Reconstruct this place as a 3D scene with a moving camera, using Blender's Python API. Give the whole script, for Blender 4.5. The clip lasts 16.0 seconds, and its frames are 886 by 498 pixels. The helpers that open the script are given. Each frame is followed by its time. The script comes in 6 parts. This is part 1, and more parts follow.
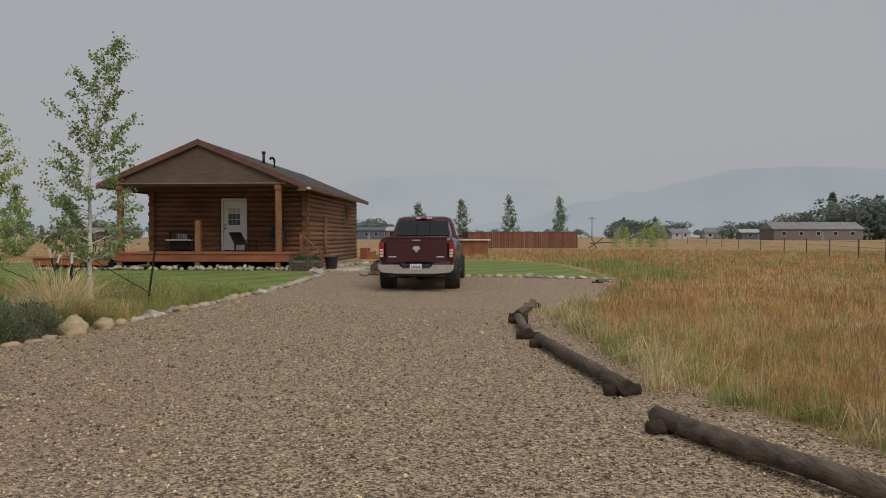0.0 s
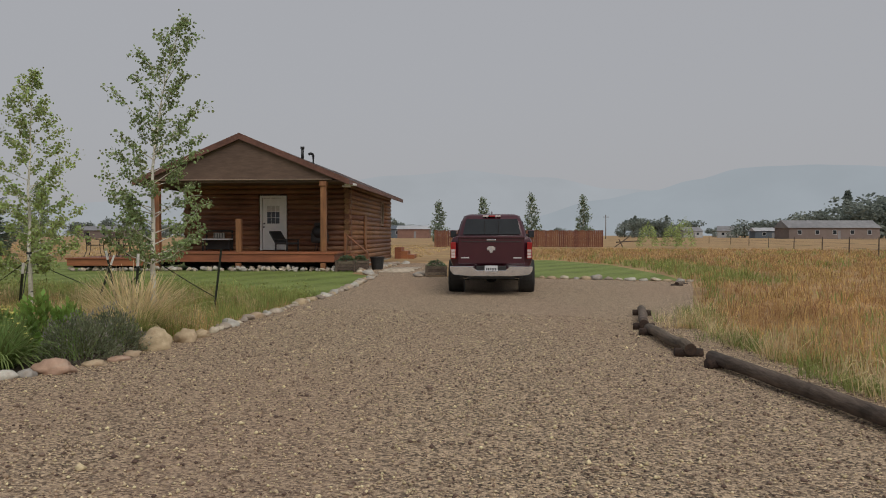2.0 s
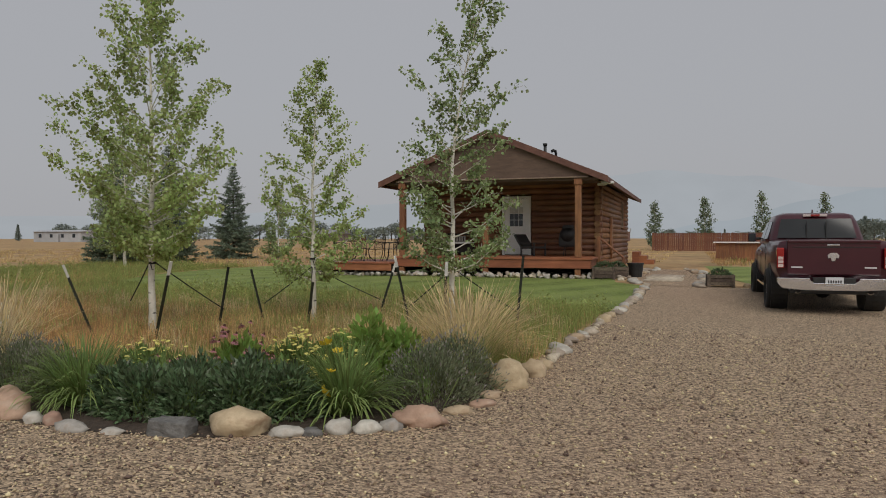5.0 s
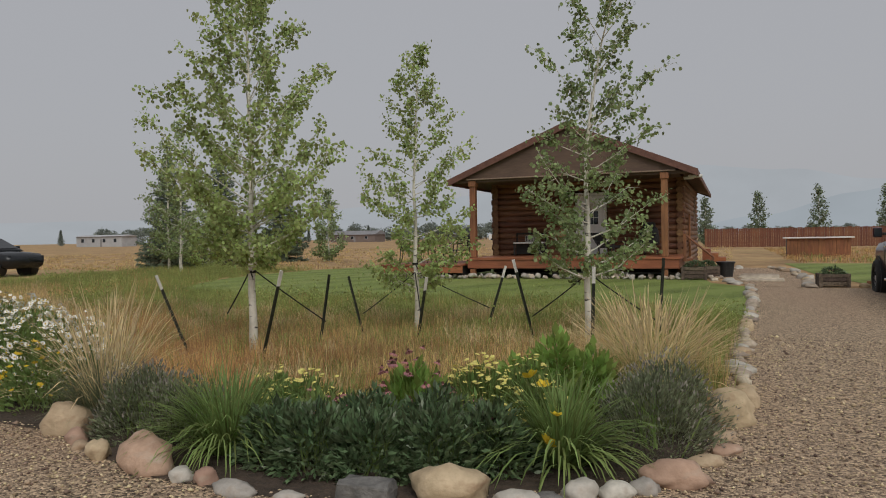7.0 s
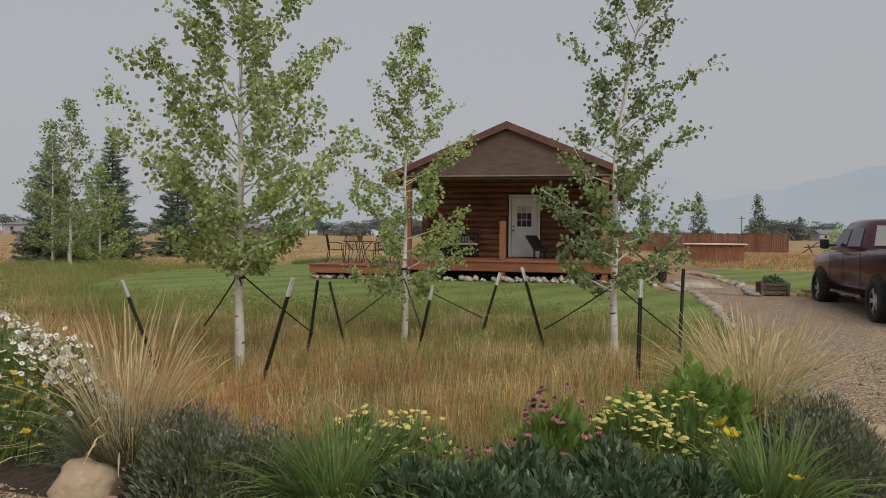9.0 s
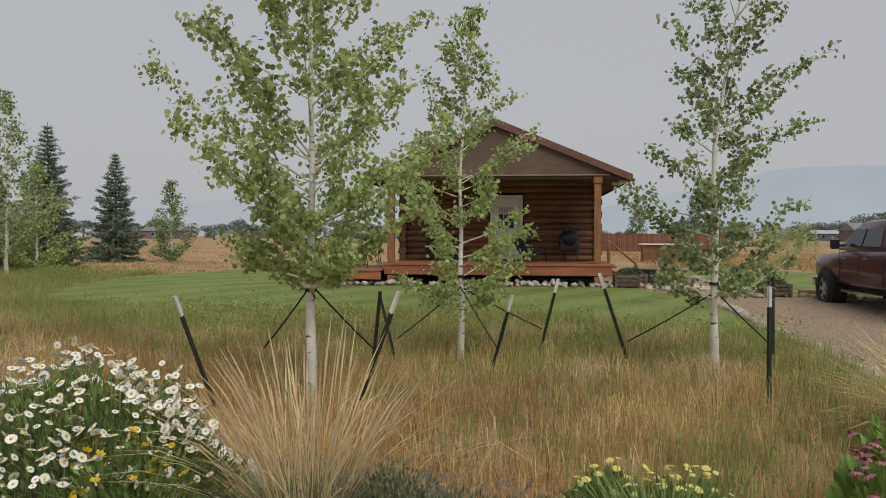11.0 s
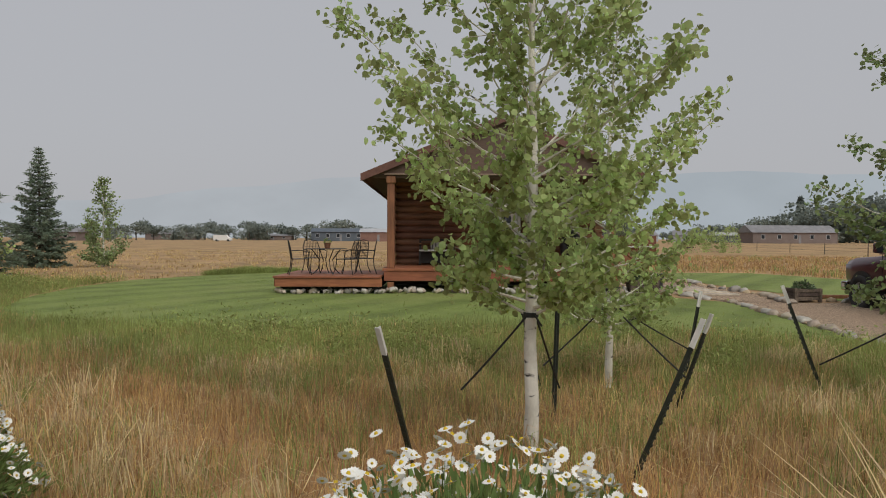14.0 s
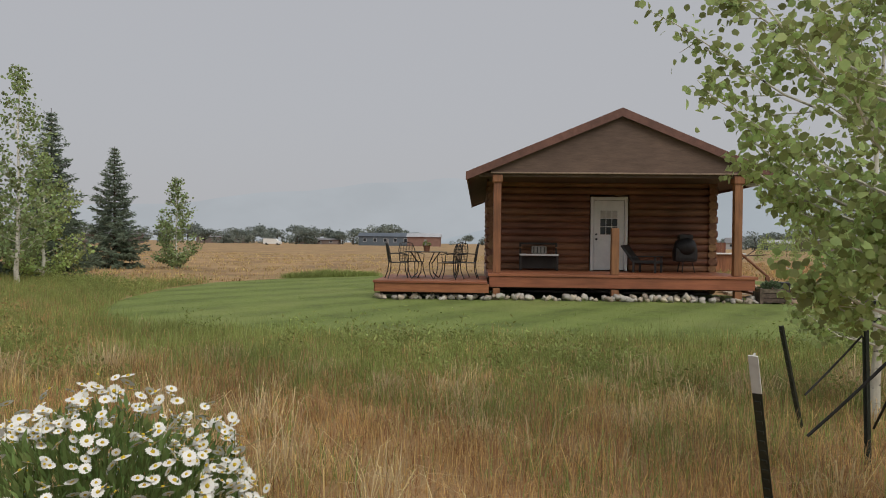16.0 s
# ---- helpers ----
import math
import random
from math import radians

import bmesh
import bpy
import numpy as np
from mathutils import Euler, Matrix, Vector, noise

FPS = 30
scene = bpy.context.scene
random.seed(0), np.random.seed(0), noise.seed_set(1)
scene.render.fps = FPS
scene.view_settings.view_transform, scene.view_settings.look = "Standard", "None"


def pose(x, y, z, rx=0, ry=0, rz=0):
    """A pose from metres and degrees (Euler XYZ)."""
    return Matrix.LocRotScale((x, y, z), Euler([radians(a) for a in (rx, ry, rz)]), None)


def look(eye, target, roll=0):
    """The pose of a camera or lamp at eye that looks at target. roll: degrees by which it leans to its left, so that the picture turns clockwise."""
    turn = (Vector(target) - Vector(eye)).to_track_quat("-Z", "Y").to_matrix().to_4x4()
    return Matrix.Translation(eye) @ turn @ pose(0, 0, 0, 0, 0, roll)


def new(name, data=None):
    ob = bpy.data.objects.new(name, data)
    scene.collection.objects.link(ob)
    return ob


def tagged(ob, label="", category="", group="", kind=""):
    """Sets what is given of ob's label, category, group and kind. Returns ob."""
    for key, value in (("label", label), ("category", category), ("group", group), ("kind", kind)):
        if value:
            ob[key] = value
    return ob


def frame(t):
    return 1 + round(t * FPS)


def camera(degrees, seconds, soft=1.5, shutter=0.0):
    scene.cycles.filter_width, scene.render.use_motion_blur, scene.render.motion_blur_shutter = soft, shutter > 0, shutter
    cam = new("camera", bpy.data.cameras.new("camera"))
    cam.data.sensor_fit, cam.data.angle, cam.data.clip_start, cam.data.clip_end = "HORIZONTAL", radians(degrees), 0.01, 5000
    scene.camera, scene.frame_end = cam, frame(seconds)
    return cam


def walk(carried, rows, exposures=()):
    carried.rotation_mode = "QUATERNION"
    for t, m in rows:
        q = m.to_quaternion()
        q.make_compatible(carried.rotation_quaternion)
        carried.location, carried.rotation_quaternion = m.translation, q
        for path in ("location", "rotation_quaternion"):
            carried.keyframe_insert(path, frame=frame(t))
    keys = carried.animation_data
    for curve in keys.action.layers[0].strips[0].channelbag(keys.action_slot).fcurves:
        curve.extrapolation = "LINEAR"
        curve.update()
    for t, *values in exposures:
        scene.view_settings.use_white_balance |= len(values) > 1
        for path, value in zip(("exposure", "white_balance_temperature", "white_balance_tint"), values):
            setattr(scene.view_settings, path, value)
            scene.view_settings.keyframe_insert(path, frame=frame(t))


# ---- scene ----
cam = camera(63.0, 16.0, soft=1.0)
PATH = [
    (0, (0.852, -1.255, 1.41), (0.727, 0.74, 1.376), 0.0),
    (0.5, (0.376, -0.947, 1.422), (0.257, 1.049, 1.387), 0.1),
    (1, (-0.051, -0.593, 1.421), (-0.16, 1.404, 1.383), 0.1),
    (1.5, (-0.484, -0.287, 1.423), (-0.595, 1.71, 1.386), 0.1),
    (2, (-0.86, 0.033, 1.428), (-1.006, 2.028, 1.39), 0.0),
    (2.5, (-1.257, 0.415, 1.43), (-1.502, 2.4, 1.394), 0.0),
    (3, (-1.672, 0.761, 1.435), (-1.979, 2.737, 1.4), -0.0),
    (3.5, (-2.122, 1.107, 1.416), (-2.519, 3.067, 1.382), -0.0),
    (4, (-2.558, 1.346, 1.444), (-3.073, 3.278, 1.41), -0.1),
    (4.5, (-2.967, 1.619, 1.44), (-3.569, 3.526, 1.407), -0.2),
    (4.7, (-3.141, 1.758, 1.444), (-3.771, 3.656, 1.413), -0.0),
    (6.8, (-4.893, 2.586, 1.488), (-5.635, 4.443, 1.457), -1.1),
    (7, (-5.081, 2.654, 1.5), (-5.822, 4.511, 1.469), -0.9),
    (7.5, (-5.54, 2.716, 1.533), (-6.259, 4.582, 1.498), -0.8),
    (8, (-6.03, 2.788, 1.546), (-6.636, 4.694, 1.512), -0.5),
    (8.2, (-6.23, 2.846, 1.559), (-6.793, 4.765, 1.522), -0.2),
    (10.3, (-8.293, 3.645, 1.615), (-8.569, 5.625, 1.577), 0.4),
    (10.5, (-8.485, 3.702, 1.616), (-8.742, 5.685, 1.577), 0.3),
    (11, (-8.977, 3.887, 1.61), (-9.204, 5.873, 1.575), 0.2),
    (11.5, (-9.487, 4.073, 1.65), (-9.676, 6.063, 1.61), 0.2),
    (12, (-9.957, 4.356, 1.632), (-10.098, 6.351, 1.592), 0.1),
    (12.5, (-10.428, 4.576, 1.641), (-10.526, 6.574, 1.606), 0.3),
    (13, (-10.875, 4.818, 1.623), (-10.929, 6.817, 1.594), 0.4),
    (13.5, (-11.316, 5.098, 1.617), (-11.329, 7.097, 1.592), 0.6),
    (14, (-11.749, 5.322, 1.653), (-11.728, 7.322, 1.623), 0.2),
    (14.5, (-12.177, 5.684, 1.606), (-12.131, 7.683, 1.583), 0.5),
    (15, (-12.607, 5.955, 1.612), (-12.55, 7.954, 1.59), 0.5),
    (15.5, (-13.034, 6.277, 1.573), (-12.977, 8.276, 1.555), 0.7),
    (16, (-13.437, 6.586, 1.576), (-13.535, 8.584, 1.56), 0.7),
]
walk(cam, [(t, look(eye, target, roll)) for t, eye, target, roll in PATH],
     exposures=[(0, 0.04), (4.5, 0.05), (8.0, 0.1), (10.5, 0.31), (12.0, 0.27), (14.0, 0.24), (16.0, 0.25)])

# ---- world, sun, exposure ----
SKY_LEVEL, SUN_LEVEL = 0.104, 1.5
world = bpy.data.worlds.new("hazy_sky")
scene.world = world
world.use_nodes = True
wt = world.node_tree
wt.nodes.clear()
sky = wt.nodes.new("ShaderNodeTexSky")
sky.sky_type = "NISHITA"
sky.sun_disc = False
sky.sun_elevation, sky.sun_rotation = radians(38), radians(150)
sky.dust_density, sky.air_density, sky.ozone_density = 6.0, 1.0, 1.0
smoke = wt.nodes.new("ShaderNodeMix")
smoke.data_type = "RGBA"
smoke.inputs[0].default_value = 0.93
smoke.inputs[7].default_value = (3.70, 3.74, 3.93, 1)
back = wt.nodes.new("ShaderNodeBackground")
back.inputs[1].default_value = SKY_LEVEL
wout = wt.nodes.new("ShaderNodeOutputWorld")
wt.links.new(sky.outputs[0], smoke.inputs[6])
wt.links.new(smoke.outputs[2], back.inputs[0])
wt.links.new(back.outputs[0], wout.inputs[0])
sun = new("sun", bpy.data.lights.new("sun", "SUN"))
sun.data.energy, sun.data.angle, sun.data.color = SUN_LEVEL, radians(40), (1.0, 0.95, 0.88)
sun.matrix_world = look((0, 0, 0), (-math.sin(radians(150)) * 1.0, -math.cos(radians(150)) * 1.0, -math.tan(radians(50))))


# ---- materials ----
def material(name, dark, light, scale=4.0, rough=0.8, metal=0.0, bump=0.0, bump_scale=40.0, stretch=(1, 1, 1), blotch=0.25, vary="", spread=0.3, coords="Object", emit=0.0, spec=0.5):
    """Two-scale procedural surface: grain between two colours, larger blotches, fine relief, and a spread per object or island."""
    m = bpy.data.materials.new(name)
    m.use_nodes = True
    nt = m.node_tree
    n, l = nt.nodes, nt.links
    b = n["Principled BSDF"]
    tc = n.new("ShaderNodeTexCoord")
    mp = n.new("ShaderNodeMapping")
    mp.inputs["Scale"].default_value = stretch
    l.new(tc.outputs[coords], mp.inputs[0])
    fine = n.new("ShaderNodeTexNoise")
    fine.inputs["Scale"].default_value, fine.inputs["Detail"].default_value, fine.inputs["Roughness"].default_value = scale, 6, 0.65
    l.new(mp.outputs[0], fine.inputs["Vector"])
    ramp = n.new("ShaderNodeValToRGB")
    ramp.color_ramp.elements[0].position, ramp.color_ramp.elements[1].position = 0.32, 0.68
    ramp.color_ramp.elements[0].color, ramp.color_ramp.elements[1].color = (*dark, 1), (*light, 1)
    l.new(fine.outputs[0], ramp.inputs[0])
    big = n.new("ShaderNodeTexNoise")
    big.inputs["Scale"].default_value, big.inputs["Detail"].default_value = scale * 0.13, 3
    l.new(tc.outputs[coords], big.inputs["Vector"])
    hsv = n.new("ShaderNodeHueSaturation")
    l.new(ramp.outputs[0], hsv.inputs["Color"])
    mr = n.new("ShaderNodeMapRange")
    mr.inputs["From Min"].default_value, mr.inputs["From Max"].default_value = 0.3, 0.7
    mr.inputs["To Min"].default_value, mr.inputs["To Max"].default_value = 1 - blotch, 1 + blotch
    l.new(big.outputs[0], mr.inputs[0])
    value = mr.outputs[0]
    if vary:
        src = n.new("ShaderNodeObjectInfo").outputs["Random"] if vary == "object" else n.new("ShaderNodeNewGeometry").outputs["Random Per Island"]
        mv = n.new("ShaderNodeMapRange")
        mv.inputs["To Min"].default_value, mv.inputs["To Max"].default_value = 1 - spread, 1 + spread
        l.new(src, mv.inputs[0])
        mu = n.new("ShaderNodeMath")
        mu.operation = "MULTIPLY"
        l.new(value, mu.inputs[0])
        l.new(mv.outputs[0], mu.inputs[1])
        value = mu.outputs[0]
        mh = n.new("ShaderNodeMapRange")
        mh.inputs["To Min"].default_value, mh.inputs["To Max"].default_value = 0.5 - 0.05 * spread, 0.5 + 0.05 * spread
        l.new(src, mh.inputs[0])
        l.new(mh.outputs[0], hsv.inputs["Hue"])
    l.new(value, hsv.inputs["Value"])
    l.new(hsv.outputs[0], b.inputs["Base Color"])
    b.inputs["Roughness"].default_value, b.inputs["Metallic"].default_value = rough, metal
    b.inputs["Specular IOR Level"].default_value = spec
    if bump:
        fb = n.new("ShaderNodeTexNoise")
        fb.inputs["Scale"].default_value, fb.inputs["Detail"].default_value = bump_scale, 5
        l.new(mp.outputs[0], fb.inputs["Vector"])
        bn = n.new("ShaderNodeBump")
        bn.inputs["Strength"].default_value, bn.inputs["Distance"].default_value = min(1, bump), 0.02
        l.new(fb.outputs[0], bn.inputs["Height"])
        l.new(bn.outputs[0], b.inputs["Normal"])
    if emit:
        l.new(hsv.outputs[0], b.inputs["Emission Color"])
        b.inputs["Emission Strength"].default_value = emit
    return m


def glass(name, tint, rough=0.03):
    m = bpy.data.materials.new(name)
    m.use_nodes = True
    b = m.node_tree.nodes["Principled BSDF"]
    b.inputs["Base Color"].default_value = (*tint, 1)
    b.inputs["Roughness"].default_value = rough
    b.inputs["Transmission Weight"].default_value = 1.0
    b.inputs["IOR"].default_value = 1.45
    return m


def leafy(name, dark, light, spread=0.35, translucent=0.35):
    """Leaves and blades: colour from island to island, with light passing through."""
    m = material(name, dark, light, scale=3, rough=0.55, blotch=0.2, vary="island", spread=spread, spec=0.25)
    nt = m.node_tree
    b = nt.nodes["Principled BSDF"]
    out = nt.nodes["Material Output"]
    tr = nt.nodes.new("ShaderNodeBsdfTranslucent")
    mix = nt.nodes.new("ShaderNodeMixShader")
    mix.inputs[0].default_value = translucent
    col = b.inputs["Base Color"].links[0].from_socket
    nt.links.new(col, tr.inputs[0])
    nt.links.new(b.outputs[0], mix.inputs[1])
    nt.links.new(tr.outputs[0], mix.inputs[2])
    nt.links.new(mix.outputs[0], out.inputs[0])
    return m


M = {}
M["field"] = material("dry_field", (0.24, 0.145, 0.065), (0.44, 0.285, 0.135), 1.6, 0.95, bump=0.8, bump_scale=9, blotch=0.35)
M["lawn"] = material("mown_lawn", (0.105, 0.148, 0.027), (0.175, 0.225, 0.049), 9, 0.9, bump=0.9, bump_scale=60, blotch=0.22)
M["soil"] = material("bed_soil", (0.03, 0.022, 0.016), (0.085, 0.06, 0.042), 14, 0.95, bump=0.9, bump_scale=50)
M["log"] = material("stained_log", (0.115, 0.052, 0.029), (0.26, 0.118, 0.06), 5, 0.62, bump=0.35, bump_scale=12, stretch=(0.35, 0.35, 4), blotch=0.3, vary="object", spread=0.22)
M["log_end"] = material("log_end_grain", (0.13, 0.065, 0.03), (0.26, 0.14, 0.07), 12, 0.75, bump=0.3, vary="object")
M["timber"] = material("stained_timber", (0.16, 0.066, 0.03), (0.29, 0.125, 0.055), 7, 0.6, bump=0.3, bump_scale=14, stretch=(3, 3, 0.3), blotch=0.25, vary="object", spread=0.12)
M["deck"] = material("deck_stain", (0.21, 0.072, 0.034), (0.33, 0.12, 0.055), 6, 0.55, bump=0.25, bump_scale=14, stretch=(0.3, 3, 3), blotch=0.25, vary="object", spread=0.12)
M["gable"] = material("gable_plywood", (0.09, 0.056, 0.041), (0.135, 0.087, 0.063), 5, 0.7, bump=0.2, bump_scale=18, stretch=(0.6, 3, 3), blotch=0.2)
M["fascia"] = material("fascia_board", (0.105, 0.045, 0.032), (0.17, 0.078, 0.056), 7, 0.6, bump=0.2, blotch=0.2)
M["trim"] = material("pale_trim", (0.2, 0.14, 0.1), (0.3, 0.22, 0.16), 8, 0.7)
M["shingle"] = material("asphalt_shingle", (0.045, 0.036, 0.036), (0.095, 0.08, 0.08), 22, 0.92, bump=0.7, bump_scale=70)
M["white"] = material("white_paint", (0.66, 0.67, 0.66), (0.78, 0.78, 0.76), 3, 0.45, blotch=0.05)
M["black"] = material("black_metal", (0.012, 0.012, 0.013), (0.03, 0.03, 0.032), 20, 0.5, metal=0.3)
M["iron"] = material("wrought_iron", (0.018, 0.016, 0.015), (0.04, 0.036, 0.032), 30, 0.55, metal=0.4)
M["pane"] = glass("window_glass", (0.85, 0.9, 0.9))
# near-black colour that paints the shade of hollows and deck undersides
M["dark"] = material("void_shade", (0.01, 0.009, 0.008), (0.02, 0.018, 0.016), 5, 0.9)
M["concrete"] = material("pale_concrete", (0.36, 0.35, 0.33), (0.52, 0.51, 0.48), 6, 0.9, bump=0.3)
M["rock"] = material("river_rock", (0.30, 0.25, 0.19), (0.52, 0.45, 0.36), 5, 0.85, bump=0.5, bump_scale=22, vary="object", spread=0.28)
M["rock_pink"] = material("pink_sandstone", (0.29, 0.185, 0.13), (0.47, 0.32, 0.235), 5, 0.85, bump=0.5, bump_scale=22, vary="object", spread=0.15)
M["rock_tan"] = material("tan_sandstone", (0.30, 0.225, 0.14), (0.50, 0.39, 0.265), 4, 0.85, bump=0.6, bump_scale=18, vary="object", spread=0.15)
M["rock_white"] = material("pale_river_rock", (0.30, 0.285, 0.25), (0.52, 0.49, 0.44), 6, 0.8, bump=0.4, bump_scale=25, vary="object", spread=0.25)
M["rock_grey"] = material("grey_block_stone", (0.08, 0.078, 0.074), (0.2, 0.195, 0.185), 9, 0.9, bump=0.7, bump_scale=30, vary="object", spread=0.15)
M["weathered"] = material("weathered_log", (0.06, 0.045, 0.035), (0.19, 0.145, 0.11), 6, 0.9, bump=0.8, bump_scale=16, stretch=(3, 0.3, 3), blotch=0.3, vary="object")
M["weathered_end"] = material("dark_cut_end", (0.02, 0.013, 0.01), (0.075, 0.045, 0.032), 14, 0.9, bump=0.6)
M["bark"] = material("aspen_bark", (0.52, 0.50, 0.43), (0.80, 0.78, 0.70), 6, 0.8, bump=0.4, bump_scale=30, stretch=(1, 1, 0.6), blotch=0.3)
def overlay(m, scale, stretch, lo, hi, colour, texture="noise", strength=1.0):
    """Marks of another colour where a second texture runs high."""
    nt = m.node_tree
    n, l = nt.nodes, nt.links
    b = n["Principled BSDF"]
    old = b.inputs["Base Color"].links[0].from_socket
    tc = n.new("ShaderNodeTexCoord")
    mp = n.new("ShaderNodeMapping")
    mp.inputs["Scale"].default_value = stretch
    mp.inputs["Rotation"].default_value = (0, 0, 0.6 if texture == "wave" else 0)
    l.new(tc.outputs["Object"], mp.inputs[0])
    if texture == "wave":
        tx = n.new("ShaderNodeTexWave")
        tx.inputs["Distortion"].default_value = 0.6
        tx.inputs["Detail Scale"].default_value = 0.4
        src = tx.outputs["Fac"]
    else:
        tx = n.new("ShaderNodeTexNoise")
        tx.inputs["Detail"].default_value = 3
        src = tx.outputs[0]
    tx.inputs["Scale"].default_value = scale
    l.new(mp.outputs[0], tx.inputs["Vector"])
    mr = n.new("ShaderNodeMapRange")
    mr.inputs["From Min"].default_value, mr.inputs["From Max"].default_value = lo, hi
    mr.inputs["To Max"].default_value = strength
    l.new(src, mr.inputs[0])
    mx = n.new("ShaderNodeMix")
    mx.data_type = "RGBA"
    mx.inputs[7].default_value = (*colour, 1)
    l.new(mr.outputs[0], mx.inputs[0])
    l.new(old, mx.inputs[6])
    l.new(mx.outputs[2], b.inputs["Base Color"])


overlay(M["bark"], 9.0, (1.0, 1.0, 2.6), 0.6, 0.7, (0.05, 0.045, 0.04))
overlay(M["lawn"], 0.2, (1.0, 1.0, 1.0), 0.25, 0.75, (0.22, 0.28, 0.07), "wave", 0.55)
overlay(M["lawn"], 0.35, (1.0, 1.0, 1.0), 0.5, 0.7, (0.25, 0.28, 0.085), strength=0.5)
overlay(M["field"], 0.5, (0.35, 1.0, 1.0), 0.5, 0.72, (0.33, 0.27, 0.11), strength=0.6)
overlay(M["rock_tan"], 7.0, (1.0, 1.0, 2.0), 0.56, 0.72, (0.30, 0.19, 0.11), strength=0.7)
overlay(M["rock_pink"], 7.0, (1.0, 1.0, 2.0), 0.56, 0.72, (0.46, 0.38, 0.30), strength=0.7)
overlay(M["rock_white"], 8.0, (1.0, 1.0, 1.0), 0.56, 0.72, (0.30, 0.24, 0.18), strength=0.6)
overlay(M["weathered"], 5.0, (1.0, 1.0, 1.0), 0.58, 0.75, (0.035, 0.026, 0.02), strength=0.8)
M["bark_dark"] = material("dark_bark", (0.05, 0.038, 0.028), (0.12, 0.09, 0.065), 10, 0.9, bump=0.6)
M["paint"] = material("maroon_car_paint", (0.045, 0.006, 0.013), (0.056, 0.008, 0.016), 2, 0.3, metal=0.0, blotch=0.05)
M["paint"].node_tree.nodes["Principled BSDF"].inputs["Coat Weight"].default_value = 0.35
M["suvpaint"] = material("charcoal_car_paint", (0.016, 0.019, 0.021), (0.022, 0.025, 0.028), 2, 0.25, metal=0.3, blotch=0.05)
M["chrome"] = material("chrome", (0.50, 0.51, 0.53), (0.62, 0.63, 0.65), 6, 0.1, metal=1.0, blotch=0.05)
M["rubber"] = material("tyre_rubber", (0.014, 0.014, 0.014), (0.032, 0.031, 0.03), 20, 0.85, bump=0.3)
M["alloy"] = material("alloy_rim", (0.58, 0.58, 0.6), (0.7, 0.7, 0.72), 8, 0.35, metal=0.35)
M["plastic"] = material("black_plastic", (0.012, 0.012, 0.012), (0.026, 0.026, 0.027), 15, 0.55)
M["tint"] = material("tinted_glass", (0.014, 0.017, 0.02), (0.02, 0.024, 0.027), 3, 0.05, blotch=0.05)
M["lamp_red"] = material("red_lens", (0.25, 0.012, 0.012), (0.34, 0.02, 0.018), 30, 0.15, blotch=0.05)
M["lamp_clear"] = material("clear_lens", (0.5, 0.42, 0.40), (0.65, 0.56, 0.54), 40, 0.15, blotch=0.05)
M["plate"] = material("plate_white", (0.55, 0.57, 0.6), (0.66, 0.68, 0.7), 10, 0.4, blotch=0.05)


# ---- building blocks ----
def link_mesh(name, bm, mats, parent=None, smooth=False):
    me = bpy.data.meshes.new(name)
    bm.to_mesh(me)
    bm.free()
    for m in mats if isinstance(mats, (list, tuple)) else [mats]:
        me.materials.append(m)
    if smooth:
        me.polygons.foreach_set("use_smooth", [True] * len(me.polygons))
    ob = new(name, me)
    if parent is not None:
        ob.parent = parent
    return ob


def part(name, bm, mat, parent, label="", smooth=False):
    ob = link_mesh(name, bm, mat, parent, smooth)
    return tagged(ob, label) if label else ob


def thing(name, at, label, category, group="", kind="", rz=0):
    ob = new(name)
    ob.empty_display_size = 0.1
    ob.matrix_world = pose(*at, 0, 0, rz)
    return tagged(ob, label, category, group, kind)


def box(bm, lo, hi, bevel=0.0, m=None):
    """A box between two corners, its edges bevelled."""
    c = [(a + b) / 2 for a, b in zip(lo, hi)]
    d = [abs(b - a) for a, b in zip(lo, hi)]
    r = bmesh.ops.create_cube(bm, size=1, matrix=Matrix.Translation(c) @ Matrix.Diagonal((*d, 1)))
    if bevel:
        es = list({e for v in r["verts"] for e in v.link_edges})
        out = bmesh.ops.bevel(bm, geom=es, offset=min(bevel, min(d) * 0.4), segments=2, affect="EDGES", profile=0.6)
        vs = list({v for f in out["faces"] for v in f.verts} | {v for v in r["verts"] if v.is_valid})
    else:
        vs = r["verts"]
    if m is not None:
        bmesh.ops.transform(bm, matrix=m, verts=vs)
    return vs


def solid(lo, hi, bevel=0.008, m=None):
    bm = bmesh.new()
    box(bm, lo, hi, bevel, m)
    return bm


def rod(bm, a, b, r0, r1=None, sides=8, cap=True):
    """A tapered round bar from a to b."""
    a, b = Vector(a), Vector(b)
    d = b - a
    q = d.to_track_quat("Z", "Y").to_matrix().to_4x4()
    bmesh.ops.create_cone(bm, cap_ends=cap, segments=sides, radius1=r0, radius2=r0 if r1 is None else r1, depth=d.length, matrix=Matrix.Translation((a + b) / 2) @ q)


